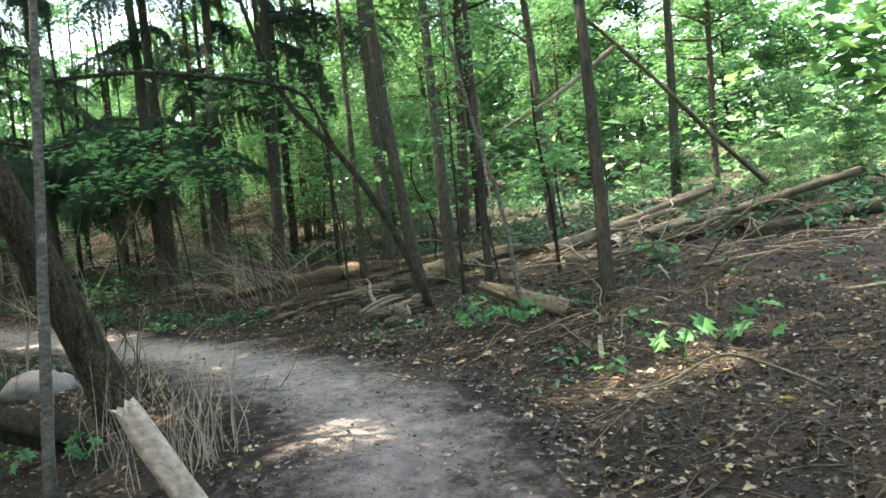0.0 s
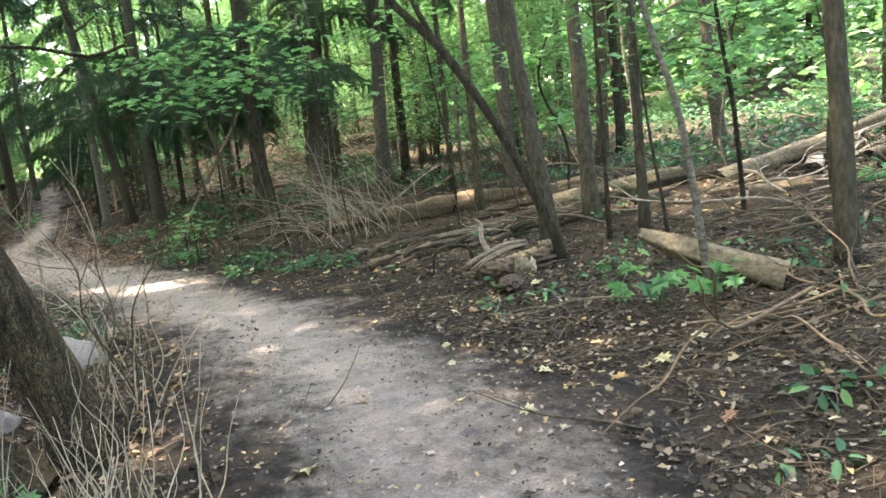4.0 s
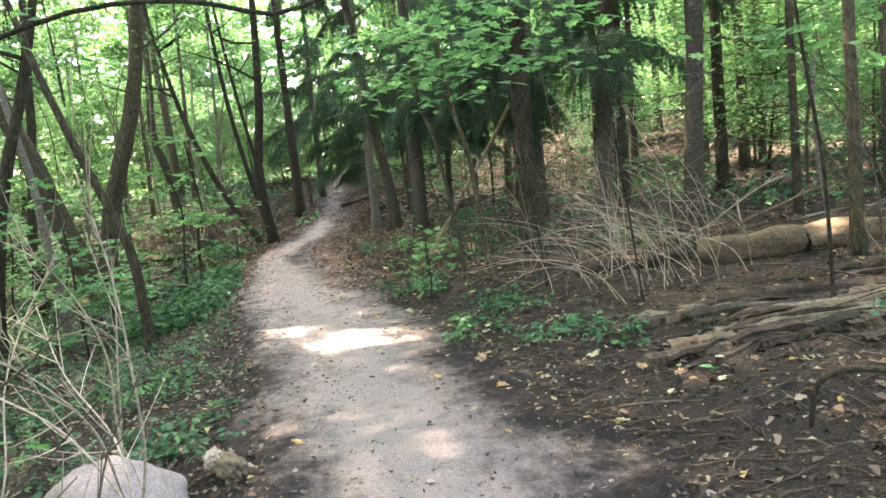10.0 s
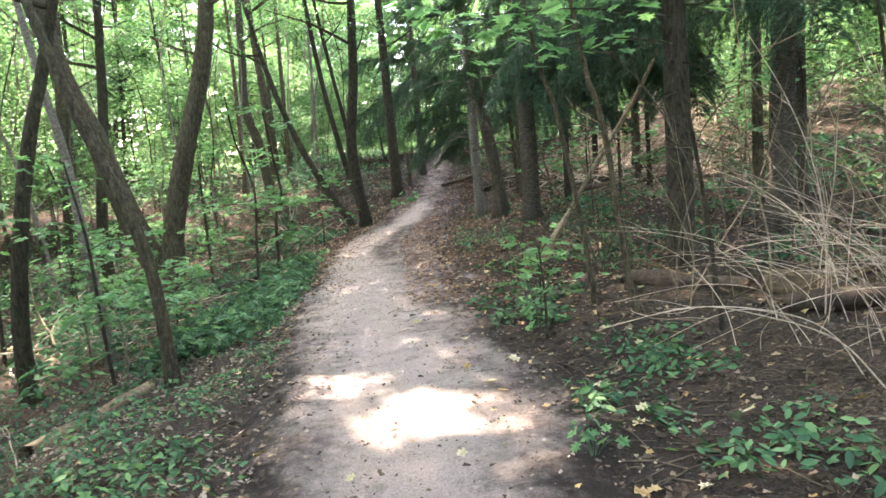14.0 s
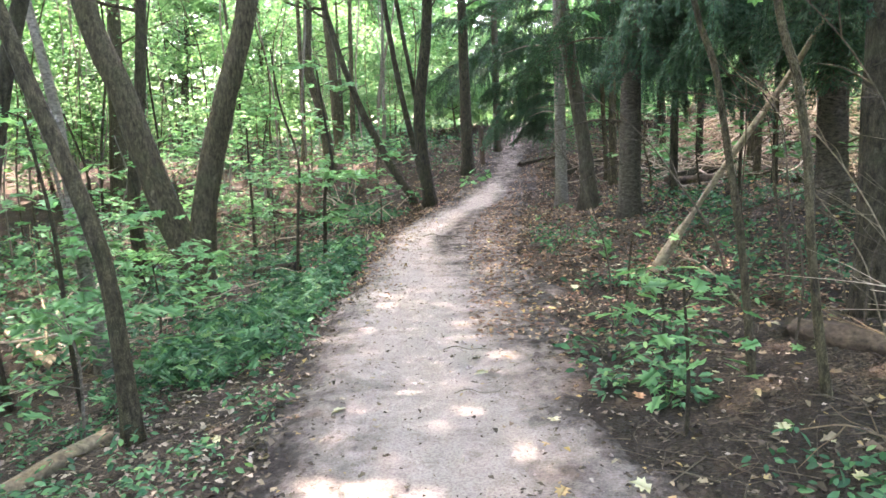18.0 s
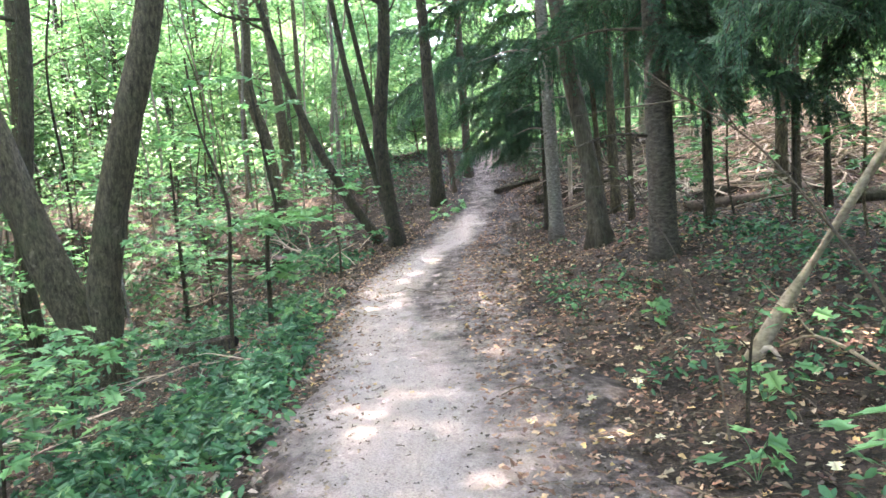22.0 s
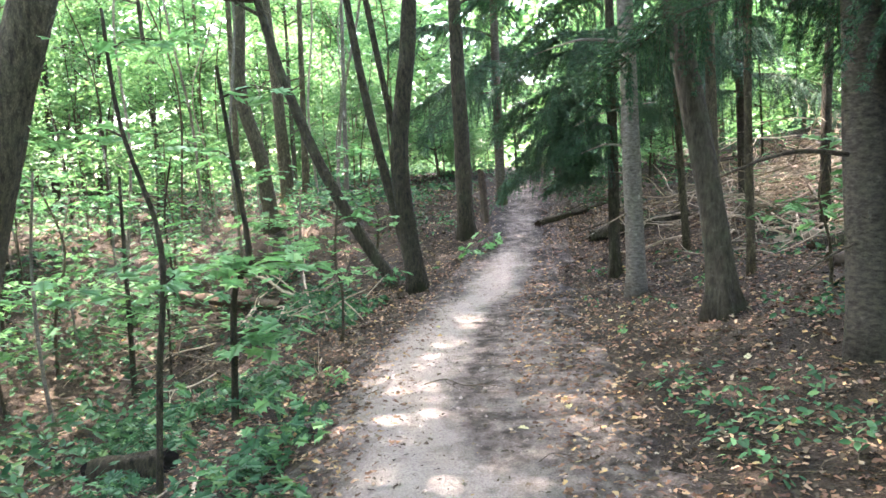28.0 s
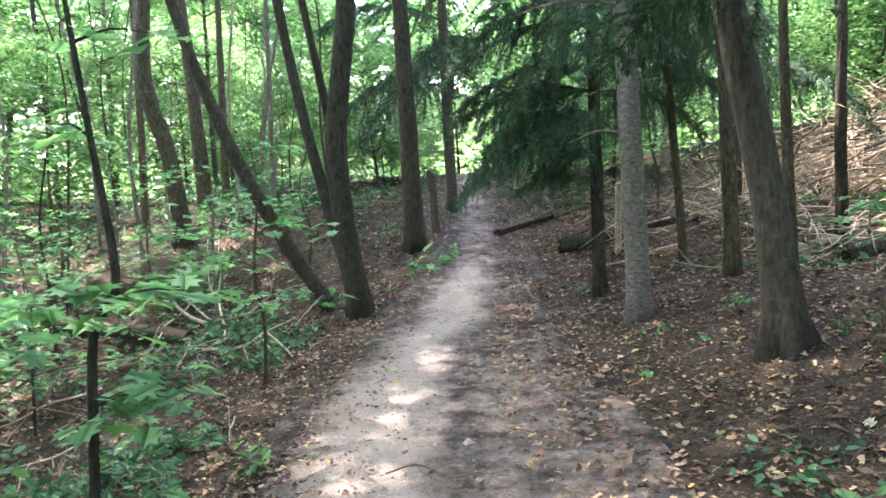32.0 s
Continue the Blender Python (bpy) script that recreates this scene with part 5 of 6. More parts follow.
def slab(name, p, q, width, thick, mat, label, seed, taper=0.0):
    """A split piece of timber from p to q."""
    rng = rng_of(seed)
    a, b = np.array(p, float), np.array(q, float)
    base = thing(name, *a, label, "log")
    way = (b - a) / np.linalg.norm(b - a)
    s = np.cross(way, [0, 0, 1.0])
    s /= np.linalg.norm(s)
    u = np.cross(s, way)
    n, prof = 14, [(-1, -0.6), (-0.55, -1), (0.5, -1), (1, -0.5), (0.9, 0.7), (0.1, 1.0), (-0.8, 0.75)]
    v, f = [], []
    ln = np.linalg.norm(b - a)
    for k in range(n):
        c = way * ln * k / (n - 1)
        for x, z in prof:
            j = 1 + 0.12 * rng.normal()
            j *= 1 - taper * k / (n - 1)
            v.append(c + s * x * width * j + u * z * thick * j + way * (rng.uniform(-0.06, 0.06) if k in (0, n - 1) else 0))
    m = len(prof)
    for k in range(n - 1):
        for i in range(m):
            e = (i + 1) % m
            f.append((k * m + i, k * m + e, (k + 1) * m + e, (k + 1) * m + i))
    f += [tuple(range(m)), tuple((n - 1) * m + i for i in range(m))]
    bag = Bag()
    bag.add(v, f)
    part("timber", bag.mesh("timber", mat, False), base)
    return base


log("fallen_log", (5.3, 12.6), (7.4, 12.1), 0.055, M_ROT, "brown barkless log on rotten wood", 129, rough=0.6, sink=0.4, wobble=0.08)
log("fallen_log", (8.8, 8.9, 0.75), (12.6, 7.5, 1.35), 0.07, M_DEAD, "bleached trunk lying up the littered slope", 130)
log("fallen_log", (9.4, 9.9), (13.4, 8.9), 0.11, M_BARK_DARK, "thick dark log across the littered slope", 131)
log("fallen_log", (7.7, 9.6), (9.6, 8.9), 0.075, M_TAN, "brown fallen log with a pale sawn end", 132, end_mat=M_CUT)
log("fallen_log", (7.2, 10.7), (9.6, 11.6), 0.07, M_ROT, "dark rotten log on leaf litter", 133)

def rotten_log(p, q, r, strips, label, seed):
    """A log rotted into loose lengthwise strips of wood."""
    rng = rng_of(seed)
    a, b = np.array([*p, gz(*p)]), np.array([*q, gz(*q)])
    base = thing("rotten_log", *a, label, "log")
    d = b - a
    ln = np.linalg.norm(d)
    side = np.array([-d[1], d[0], 0.0]) / np.hypot(d[0], d[1])
    for k in range(strips):
        u0 = rng.uniform(0, 0.55)
        u1 = min(1.0, u0 + rng.uniform(0.25, 0.6))
        o, h = rng.uniform(-1, 1), rng.uniform(0.0, 1.0)
        z = r * (0.1 + 1.25 * h * math.sqrt(max(0.05, 1 - o * o)))
        n = max(5, int((u1 - u0) * ln / 0.12))
        pts = [d * u + side * (o * r + rng.normal(0, 0.012)) + [0, 0, z + rng.normal(0, 0.01) - (0.03 if i in (0, n - 1) else 0)] for i, u in enumerate(np.linspace(u0, u1, n))]
        rr = r * rng.uniform(0.22, 0.5)
        bag = Bag()
        tube(bag, np.array(pts), rr * rng.uniform(0.55, 1.15, n), 6, 0.35, rng=rng)
        part("wood_strip", bag.mesh("wood_strip", (M_ROT, M_ROT, M_ROT, M_BARK_DARK, M_DEAD)[int(rng.integers(0, 5))], False), base)
    return base


rotten_log((4.05, 11.62), (5.35, 11.78), 0.085, 16, "dark rotten log flaking into strips on black soil", 1401)
rotten_log((4.4, 12.1), (6.3, 11.75), 0.09, 22, "long dark rotten log flaking into strips", 1402)
rotten_log((5.3, 11.2), (6.9, 10.9), 0.09, 18, "dark rotten log behind a gnarled root", 1403)
rotten_log((3.95, 12.75), (5.6, 12.55), 0.07, 14, "low rotten log flaking into strips", 1404)
rotten_log((5.9, 12.9), (7.6, 12.4), 0.08, 16, "brown rotten log before a barkless log", 1405)

# bark slabs of a rotted log
for k, (px, py_, qx, qy, w) in enumerate(((4.0, 11.75, 5.6, 11.6, 0.07), (4.3, 11.95, 6.3, 11.5, 0.085), (4.15, 12.7, 6.5, 12.0, 0.075), (4.6, 12.35, 6.0, 12.2, 0.06), (5.2, 11.3, 6.6, 11.15, 0.06))):
    n = 5
    for i in range(n):
        u0, u1 = i / n, (i + 1) / n - 0.03
        ax, ay, bx, by = px + (qx - px) * u0, py_ + (qy - py_) * u0, px + (qx - px) * u1, py_ + (qy - py_) * u1
        j = 0.03 * math.sin(3.1 * i + k)
        slab("rotten_wood", (ax, ay + j, gz(ax, ay) + 0.02), (bx, by - j, gz(bx, by) + 0.03 + 0.02 * (i % 2)), w * 1.1, w * 0.5, (M_ROT, M_TAN, M_ROT, M_BARK_DARK)[(i + k) % 4], "flat piece of rotten log crumbling into soil", 1300 + 10 * k + i)


log("split_log", (4.98, 6.98, 0.36), (4.68, 7.95, 0.64), 0.1, M_DEAD, "grey split log propped against saplings", 141, radii=(0.07, 0.085, 0.08, 0.06, 0.035), rough=0.4, wobble=0.02)
slab("wooden_stake", (3.8, 5.57, 0.2), (3.83, 5.6, 0.42), 0.018, 0.018, M_DEAD_PALE, "short pale stake stuck in the litter", 142)


def torn_chunk(bag, c, size, turn, seed):
    """A torn flat lump of wood."""
    bm = bmesh.new()
    bmesh.ops.create_icosphere(bm, subdivisions=4, radius=1)
    off, co, si = Vector((seed * 3.1, seed * 1.7, 0)), math.cos(radians(turn)), math.sin(radians(turn))
    for v in bm.verts:
        v.co *= 1 + 0.5 * noise.noise(Vector((v.co.x * 1.2, v.co.y * 3.5, v.co.z * 3)) + off) + 0.22 * noise.noise(v.co * 6 + off) + 0.1 * noise.noise(v.co * 14 + off)
    v = np.array([tuple(k.co) for k in bm.verts]) * size
    f = [tuple(k.index for k in g.verts) for g in bm.faces]
    bm.free()
    bag.add(np.stack([v[:, 0] * co - v[:, 1] * si, v[:, 0] * si + v[:, 1] * co, v[:, 2]], 1) + c, f)


def gnarled_root(x, y):
    """A weathered butt of wood that frays into long ribs, with torn pieces beside it."""
    rng = rng_of(150)
    base = thing("gnarled_root", x, y, gz(x, y), "bleached frayed root wood on dark soil", "root")
    bag = Bag()
    for k, (c, size) in enumerate((((0.1, 0.0, 0.07), (0.12, 0.045, 0.045)), ((0.26, -0.02, 0.09), (0.17, 0.05, 0.05)), ((0.44, -0.03, 0.11), (0.16, 0.055, 0.055)), ((0.58, -0.02, 0.16), (0.1, 0.045, 0.05)))):
        torn_chunk(bag, c, size, -4 + 9 * k, 190 + k)
    part("butt", bag.mesh("butt", M_DEAD), base)
    for k in range(20):
        u = (k + rng.uniform(-0.3, 0.3)) / 19
        r = rng.uniform(0.006, 0.013)
        ln = rng.uniform(0, 0.16)
        oy, oz = 0.02 + 0.16 * u, 0.1 * math.sin(3.14 * min(1, u * 1.15 + 0.1)) + rng.normal(0, 0.008)
        pts = [(0.46 - 0.1 * ln, oy * 0.6 + 0.06, 0.17 + oz * 0.5), (0.24, oy + 0.06, 0.15 + oz * 0.75), (0.0, oy * 1.2 + 0.05, 0.1 + oz * 0.7), (-0.24 + ln, oy * 1.5 + 0.03 + rng.normal(0, 0.012), 0.035 + oz * 0.5 + 0.2 * ln)]
        bag = Bag()
        tube(bag, spline(pts, 0.03), [r * 0.6, r, r * 0.95, r * 0.75, r * 0.3], 8, 0.6, rng=rng)
        part("root_rib", bag.mesh("root_rib", (M_DEAD, M_DEAD_PALE, M_DEAD, M_ROT)[k % 4]), base)
    bag = Bag()
    tube(bag, spline([(0.12, 0.22, 0.14), (0.08, 0.26, 0.3), (0.1, 0.28, 0.42), (0.05, 0.28, 0.47)], 0.04), [0.024, 0.018, 0.008], 8, 0.3, rng=rng)
    part("fork", bag.mesh("fork", M_DEAD_PALE), base, "upright pale stub")
    bag = Bag()
    tube(bag, spline([(0.1, 0.5, 0.02), (0.02, 0.42, 0.2), (-0.12, 0.44, 0.25), (-0.28, 0.5, 0.2), (-0.32, 0.52, 0.0)], 0.05), [0.02, 0.018, 0.012], 8, 0.3, rng=rng)
    part("side_root", bag.mesh("side_root", M_BARK_DARK), base, "dark crooked side root")
    for k, (c, size, turn, m) in enumerate((((0.12, -0.3, 0.07), (0.1, 0.035, 0.085), 20, M_DEAD), ((0.22, -0.3, 0.06), (0.06, 0.03, 0.07), 70, M_DEAD_PALE), ((-0.22, -0.62, 0.04), (0.24, 0.08, 0.04), 58, M_ROT), ((0.4, -0.2, 0.08), (0.2, 0.08, 0.08), 10, M_ROT), ((-0.02, -0.12, 0.05), (0.14, 0.08, 0.07), 140, M_ROT))):
        bag = Bag()
        torn_chunk(bag, c, size, turn, 150 + k)
        part("root_fragment", bag.mesh("root_fragment", m), base)
    return base


gnarled_root(4.4, 9.55)


def stick_line(ln, rng, bend=0.12):
    p = [np.zeros(3)]
    for k in range(4):
        p.append(p[-1] + np.array([ln / 4, rng.normal(0, bend * ln / 2.2), rng.normal(0, bend * ln / 6)]))
    return spline(p, max(0.05, ln / 14))


def branch_mesh(seed, ln, r, mat, forks=2):
    rng = rng_of(seed)
    bag = Bag()
    line = stick_line(ln, rng)
    tube(bag, line, [r, r * 0.75, r * 0.35], 6, 0.15, rng=rng)
    for _ in range(forks):
        k = int(rng.uniform(0.25, 0.8) * len(line))
        sub = stick_line(ln * rng.uniform(0.25, 0.5), rng)
        a = rng.choice([-1, 1]) * rng.uniform(0.4, 1.0)
        c, s = math.cos(a), math.sin(a)
        sub = np.stack([sub[:, 0] * c - sub[:, 1] * s, sub[:, 0] * s + sub[:, 1] * c, sub[:, 2] + sub[:, 0] * 0.12], 1) + line[k]
        tube(bag, sub, [r * 0.55, r * 0.2], 5, 0.1, rng=rng)
    return bag.mesh("branch", mat)


STICKS = [branch_mesh(160 + k, ln, r, m, f) for k, (ln, r, m, f) in enumerate(((1.5, 0.009, M_TWIG, 3), (1.9, 0.013, M_DEAD, 3), (1.1, 0.007, M_TWIG, 2), (1.3, 0.011, M_DEAD_PALE, 2), (0.8, 0.006, M_TWIG, 2), (2.3, 0.018, M_DEAD, 2), (1.6, 0.014, M_DEAD_PALE, 2), (1.0, 0.009, M_ROT, 1), (1.7, 0.016, M_CANE, 3), (1.2, 0.02, M_DEAD_PALE, 1), (1.4, 0.012, M_TAN, 3), (1.0, 0.008, M_TAN, 3)))]


def lay_sticks(count, seed, box, label, group, choose, tilt=4.0, lift=0.02, size=(0.7, 1.2)):
    rng = rng_of(seed)
    for _ in range(count):
        x, y = rng.uniform(box[0], box[1]), rng.uniform(box[2], box[3])
        k = choose[int(rng.integers(0, len(choose)))]
        if abs(x - float(centre(y))) < float(np.interp(y, HY, HW)) + 0.25 + 0.8 * STICKS[k].vertices[0].co.length + (0.9 if k in (1, 5, 6) else 0.5):
            continue
        ob = new("fallen_branch", STICKS[k])
        ob.matrix_world = pose(x, y, gz(x, y) + lift, rng.uniform(0, 360), rng.normal(0, tilt), rng.uniform(0, 360)) @ Matrix.Scale(rng.uniform(*size), 4)
        tagged(ob, label, "branch", group)


lay_sticks(28, 171, (2.8, 7.0, 3.4, 7.6), "dry curved branch lying in leaf litter", "fallen branches", (0, 2, 4, 7, 1), size=(0.4, 0.95))
lay_sticks(50, 172, (5.6, 12.5, 4.5, 13.0), "dry grey branch on the littered slope", "fallen branches", (0, 1, 3, 5, 6))
lay_sticks(28, 173, (3.3, 8.0, 10.0, 16.5), "dry branch beside rotten logs", "fallen branches", (0, 2, 3, 4, 7))
lay_sticks(34, 174, (3.0, 8.0, 18.0, 28.0), "dry branch on leaf litter under conifers", "fallen branches", (2, 4, 7, 1))
lay_sticks(60, 175, (-5.0, 0.2, 13.0, 32.0), "dry branch among herbs on the bank", "fallen branches", (0, 1, 2, 4, 7, 0), size=(0.5, 1.0))
lay_sticks(60, 177, (-2.2, 0.7, 12.0, 18.5), "thin dry branch on the littered bank", "fallen branches", (0, 2, 4, 3), size=(0.35, 0.8))
lay_sticks(70, 178, (3.6, 9.0, 24.5, 34.0), "dead branch on the littered slope", "fallen branches", (1, 3, 5, 6, 8), size=(0.6, 1.1))
lay_sticks(46, 179, (-4.0, -0.6, 22.0, 28.0), "thin dead branch among saplings on the bank", "fallen branches", (0, 3, 2, 8, 4), size=(0.45, 0.9))
lay_sticks(16, 176, (-1.0, 1.2, 5.0, 13.0), "dry branch beside the path", "fallen branches", (0, 2, 4))

# sticks lying on the path itself
for x, y, turn, k, s in ((1.78, 16.22, 4, 4, 0.42), (1.9, 17.95, -20, 4, 0.4), (2.35, 17.0, 25, 2, 0.4), (2.5, 16.3, 70, 4, 0.5), (1.75, 19.4, 12, 4, 0.75), (2.2, 19.9, 20, 2, 0.6), (0.55, 23.6, -10, 4, 0.8), (1.2, 24.1, 5, 4, 0.5), (3.55, 11.0, -25, 2, 1.1), (3.2, 12.1, 15, 4, 0.6), (1.6, 17.2, 3, 4, 0.45), (2.95, 6.1, 110, 2, 0.8), (1.35, 21.9, 30, 4, 0.5)):
    ob = new("fallen_branch", STICKS[k])
    ob.matrix_world = pose(x, y, float(lie(x, y)) + 0.018, 40, 0, turn) @ Matrix.Scale(s, 4)
    tagged(ob, "thin dry stick lying across trodden earth", "branch", "sticks on the path")


def brush_pile(x, y, count, rx, ry, h, seed, label, choose=(1, 3, 5, 6, 3, 6, 8, 8, 9)):
    rng = rng_of(seed)
    base = thing("brush_pile", x, y, gz(x, y), label, "brush pile")
    made = 0
    while made < count:
        u, v = rng.normal(0, 0.5) * rx, rng.normal(0, 0.5) * ry
        k, sz, turn = int(rng.choice(choose)), rng.uniform(0.6, 1.25), rng.uniform(0, 360)
        ln = (1.5, 1.9, 1.1, 1.3, 0.8, 2.3, 1.6, 1.0, 1.7, 1.2, 1.4, 1.0)[k] * sz
        ex, ey = x + u + ln * math.cos(radians(turn)), y + v + ln * math.sin(radians(turn))
        if min(abs(x + u - float(centre(y + v))), abs(ex - float(centre(ey)))) < 1.25:
            continue
        ob = part("branch", STICKS[k], base)
        rise = math.degrees(math.atan2(gz(ex, ey) - gz(x + u, y + v), ln))
        zz = gz(x + u, y + v) - gz(x, y) + rng.uniform(0.02, h) * math.exp(-(u / rx) ** 2 - (v / ry) ** 2)
        ob.matrix_basis = pose(u, v, zz, 0, 0, turn) @ pose(0, 0, 0, 0, -rise + rng.normal(0, 7), 0) @ pose(0, 0, 0, rng.uniform(0, 360)) @ Matrix.Scale(sz, 4)
        made += 1


brush_pile(4.7, 6.5, 40, 0.75, 0.4, 0.16, 189, "low heap of thin brown sticks on dark soil", (11, 7, 2, 4, 4, 10))
brush_pile(6.7, 7.7, 26, 0.8, 0.6, 0.2, 190, "low heap of thin brown sticks on dark soil", (11, 2, 7, 4, 0))
brush_pile(6.0, 15.5, 60, 1.5, 0.7, 0.3, 188, "brown heap of broken twigs around rotten logs", (10, 11, 11, 7, 10, 3))
brush_pile(7.4, 30.6, 260, 2.6, 2.6, 1.5, 181, "tangled pile of pale dead branches on a slope")
brush_pile(5.4, 29.6, 70, 1.6, 1.2, 0.4, 182, "low heap of dead branches behind trunks")
brush_pile(9.4, 29.4, 150, 2.6, 2.8, 1.3, 183, "heap of grey dead branches up the slope")
brush_pile(7.2, 26.8, 70, 2.0, 1.6, 0.4, 184, "low heap of dead branches on leaf litter")
brush_pile(-1.9, 28.6, 26, 0.9, 0.8, 0.35, 185, "small heap of dark twigs under a leaning trunk")
brush_pile(-3.0, 20.2, 30, 1.0, 1.4, 0.4, 186, "tangle of pale branches below the bank")
brush_pile(8.0, 7.8, 60, 2.0, 1.8, 0.14, 195, "loose heap of grey broken branches over leaf litter", (1, 0, 2, 7, 3, 0))
brush_pile(9.6, 9.6, 40, 2.4, 1.4, 0.5, 187, "heap of pale branches around fallen logs")


def stem_mesh(seed, ln, arch, r, mat, twigs=4):
    """A shrub stem that rises and arches over along +x."""
    rng = rng_of(seed)
    bag = Bag()
    pts = [(0, 0, 0)] + [(ln * arch * u ** 1.8, rng.normal(0, 0.05), ln * (u - 0.45 * arch * u ** 2.2)) for u in (0.25, 0.5, 0.75, 1.0)]
    line = spline(pts, 0.08)
    tube(bag, line, [r, r * 0.7, r * 0.25], 6, 0.08, rng=rng)
    for _ in range(twigs):
        k = int(rng.uniform(0.35, 0.9) * len(line))
        w = np.array([rng.uniform(0.0, 0.5), rng.normal(0, 0.35), rng.uniform(0.05, 0.5)])
        tube(bag, spline([line[k], line[k] + w * 0.5 * ln * 0.4 + rng.normal(0, 0.02, 3), line[k] + w * ln * 0.4], 0.07), [r * 0.45, r * 0.15], 4, caps=False)
    return bag.mesh("stem", mat)


def shrub(name, x, y, stems, label, seed, meshes, size=(0.7, 1.1), fan=(0, 360), lean=10, spread=0.25, category="shrub"):
    rng = rng_of(seed)
    base = thing(name, x, y, gz(x, y), label, category)
    for _ in range(stems):
        ob = part("stem", meshes[int(rng.integers(0, len(meshes)))], base)
        u, v = rng.normal(0, spread), rng.normal(0, spread)
        ob.matrix_basis = pose(u, v, gz(x + u, y + v) - gz(x, y) - 0.03, rng.normal(0, lean), rng.normal(0, lean), rng.uniform(*fan)) @ Matrix.Scale(rng.uniform(*size), 4)
    return base


ARCS = [stem_mesh(190 + k, ln, a, r, M_CANE, 2) for k, (ln, a, r) in enumerate(((1.6, 0.95, 0.0055), (1.9, 0.8, 0.006), (1.4, 1.15, 0.005), (2.0, 0.6, 0.006)))]
DRY = [stem_mesh(200 + k, ln, a, r, M_STRAW, 3) for k, (ln, a, r) in enumerate(((1.2, 0.25, 0.006), (1.5, 0.35, 0.007), (0.9, 0.2, 0.005)))]
UPARCS = [stem_mesh(194 + k, ln, a, r, M_CANE, 5) for k, (ln, a, r) in enumerate(((2.2, 0.4, 0.007), (2.5, 0.3, 0.007)))]
TALLDRY = [stem_mesh(205 + k, ln, a, r, M_CANE if k else M_STRAW, 8) for k, (ln, a, r) in enumerate(((2.2, 0.35, 0.009), (1.8, 0.45, 0.008)))]
DARKSTEM = [stem_mesh(210 + k, ln, a, r, M_TWIG, 6) for k, (ln, a, r) in enumerate(((2.3, 0.3, 0.011), (2.8, 0.4, 0.013), (1.8, 0.3, 0.009)))]
shrub("dead_shrub", 5.3, 15.1, 28, "bleached dead shrub arching over fallen logs", 221, ARCS, (0.5, 0.95), (120, 260), 10, 0.4)
shrub("dead_shrub", 5.4, 14.7, 4, "tall bleached dead stems over fallen logs", 234, UPARCS, (0.55, 1.0), (100, 260), 10, 0.5)
shrub("dead_shrub", 4.7, 14.6, 8, "thin bleached canes beside the path", 235, ARCS, (0.4, 0.7), (100, 260), 10, 0.25)
shrub("dead_shrub", 5.9, 14.4, 14, "bleached dead canes arching over fallen logs", 233, ARCS, (0.6, 0.95), (140, 220), 8, 0.25)
shrub("dead_shrub", 4.95, 13.9, 24, "low bleached arching twigs beside the path", 222, ARCS, (0.5, 0.95), (120, 240), 12, 0.3)
shrub("dead_shrub", 5.2, 16.6, 12, "dark leafless shrub among conifers", 223, DARKSTEM, (0.6, 1.0), (0, 360), 9, 0.4)
PALESTEM = [stem_mesh(213 + k, ln, a, r, M_DEAD, 7) for k, (ln, a, r) in enumerate(((2.4, 0.25, 0.008), (2.0, 0.4, 0.007)))]
shrub("dead_shrub", 4.75, 15.7, 8, "tall pale leafless twigs among conifers", 236, PALESTEM, (0.7, 1.1), (0, 360), 9, 0.45)
shrub("dead_shrub", 5.6, 16.3, 8, "tall pale leafless twigs among conifers", 237, PALESTEM, (0.7, 1.1), (0, 360), 9, 0.5)
shrub("dead_shrub", 4.3, 17.9, 10, "dark leafless shrub among conifers", 224, DARKSTEM, (0.6, 0.9), (0, 360), 9, 0.5)
shrub("dry_shrub", 1.2, 8.75, 34, "dry leafless shrub by a leaning trunk", 225, DRY + DARKSTEM[2:], (0.4, 0.85), (0, 360), 10, 0.17)
shrub("dry_shrub", 1.2, 10.25, 5, "tall straw-coloured leafless shrub at the path's edge", 226, TALLDRY, (0.55, 0.95), (110, 250), 13, 0.1)
shrub("dry_shrub", 0.55, 11.3, 5, "tall straw-coloured leafless shrub on the bank", 227, TALLDRY, (0.7, 1.0), (90, 260), 12, 0.25)
shrub("dry_shrub", 0.2, 9.6, 4, "tangled dry shrub on the bank", 228, TALLDRY, (0.5, 0.9), (0, 360), 14, 0.4)
shrub("dry_grass", 0.98, 6.35, 46, "clump of dry straw-coloured stalks", 229, [stem_mesh(215 + k, 0.75, 0.12, 0.004, M_STRAW, 0) for k in range(3)], (0.6, 1.1), (0, 360), 9, 0.14, "grass")
shrub("dry_grass", 0.75, 7.3, 22, "thin dry stalks behind a cut log", 230, [stem_mesh(218 + k, 0.9, 0.12, 0.004, M_STRAW, 1) for k in range(2)], (0.5, 1.0), (0, 360), 8, 0.25, "grass")
shrub("sapling_thicket", 6.9, 13.2, 9, "thin pale leafless saplings in front of a log", 231, DARKSTEM, (0.6, 1.0), (0, 360), 4, 0.35)
shrub("sapling_thicket", 3.7, 16.9, 3, "thin leafless saplings at the path's edge", 232, DARKSTEM, (0.6, 1.0), (0, 360), 5, 0.3)


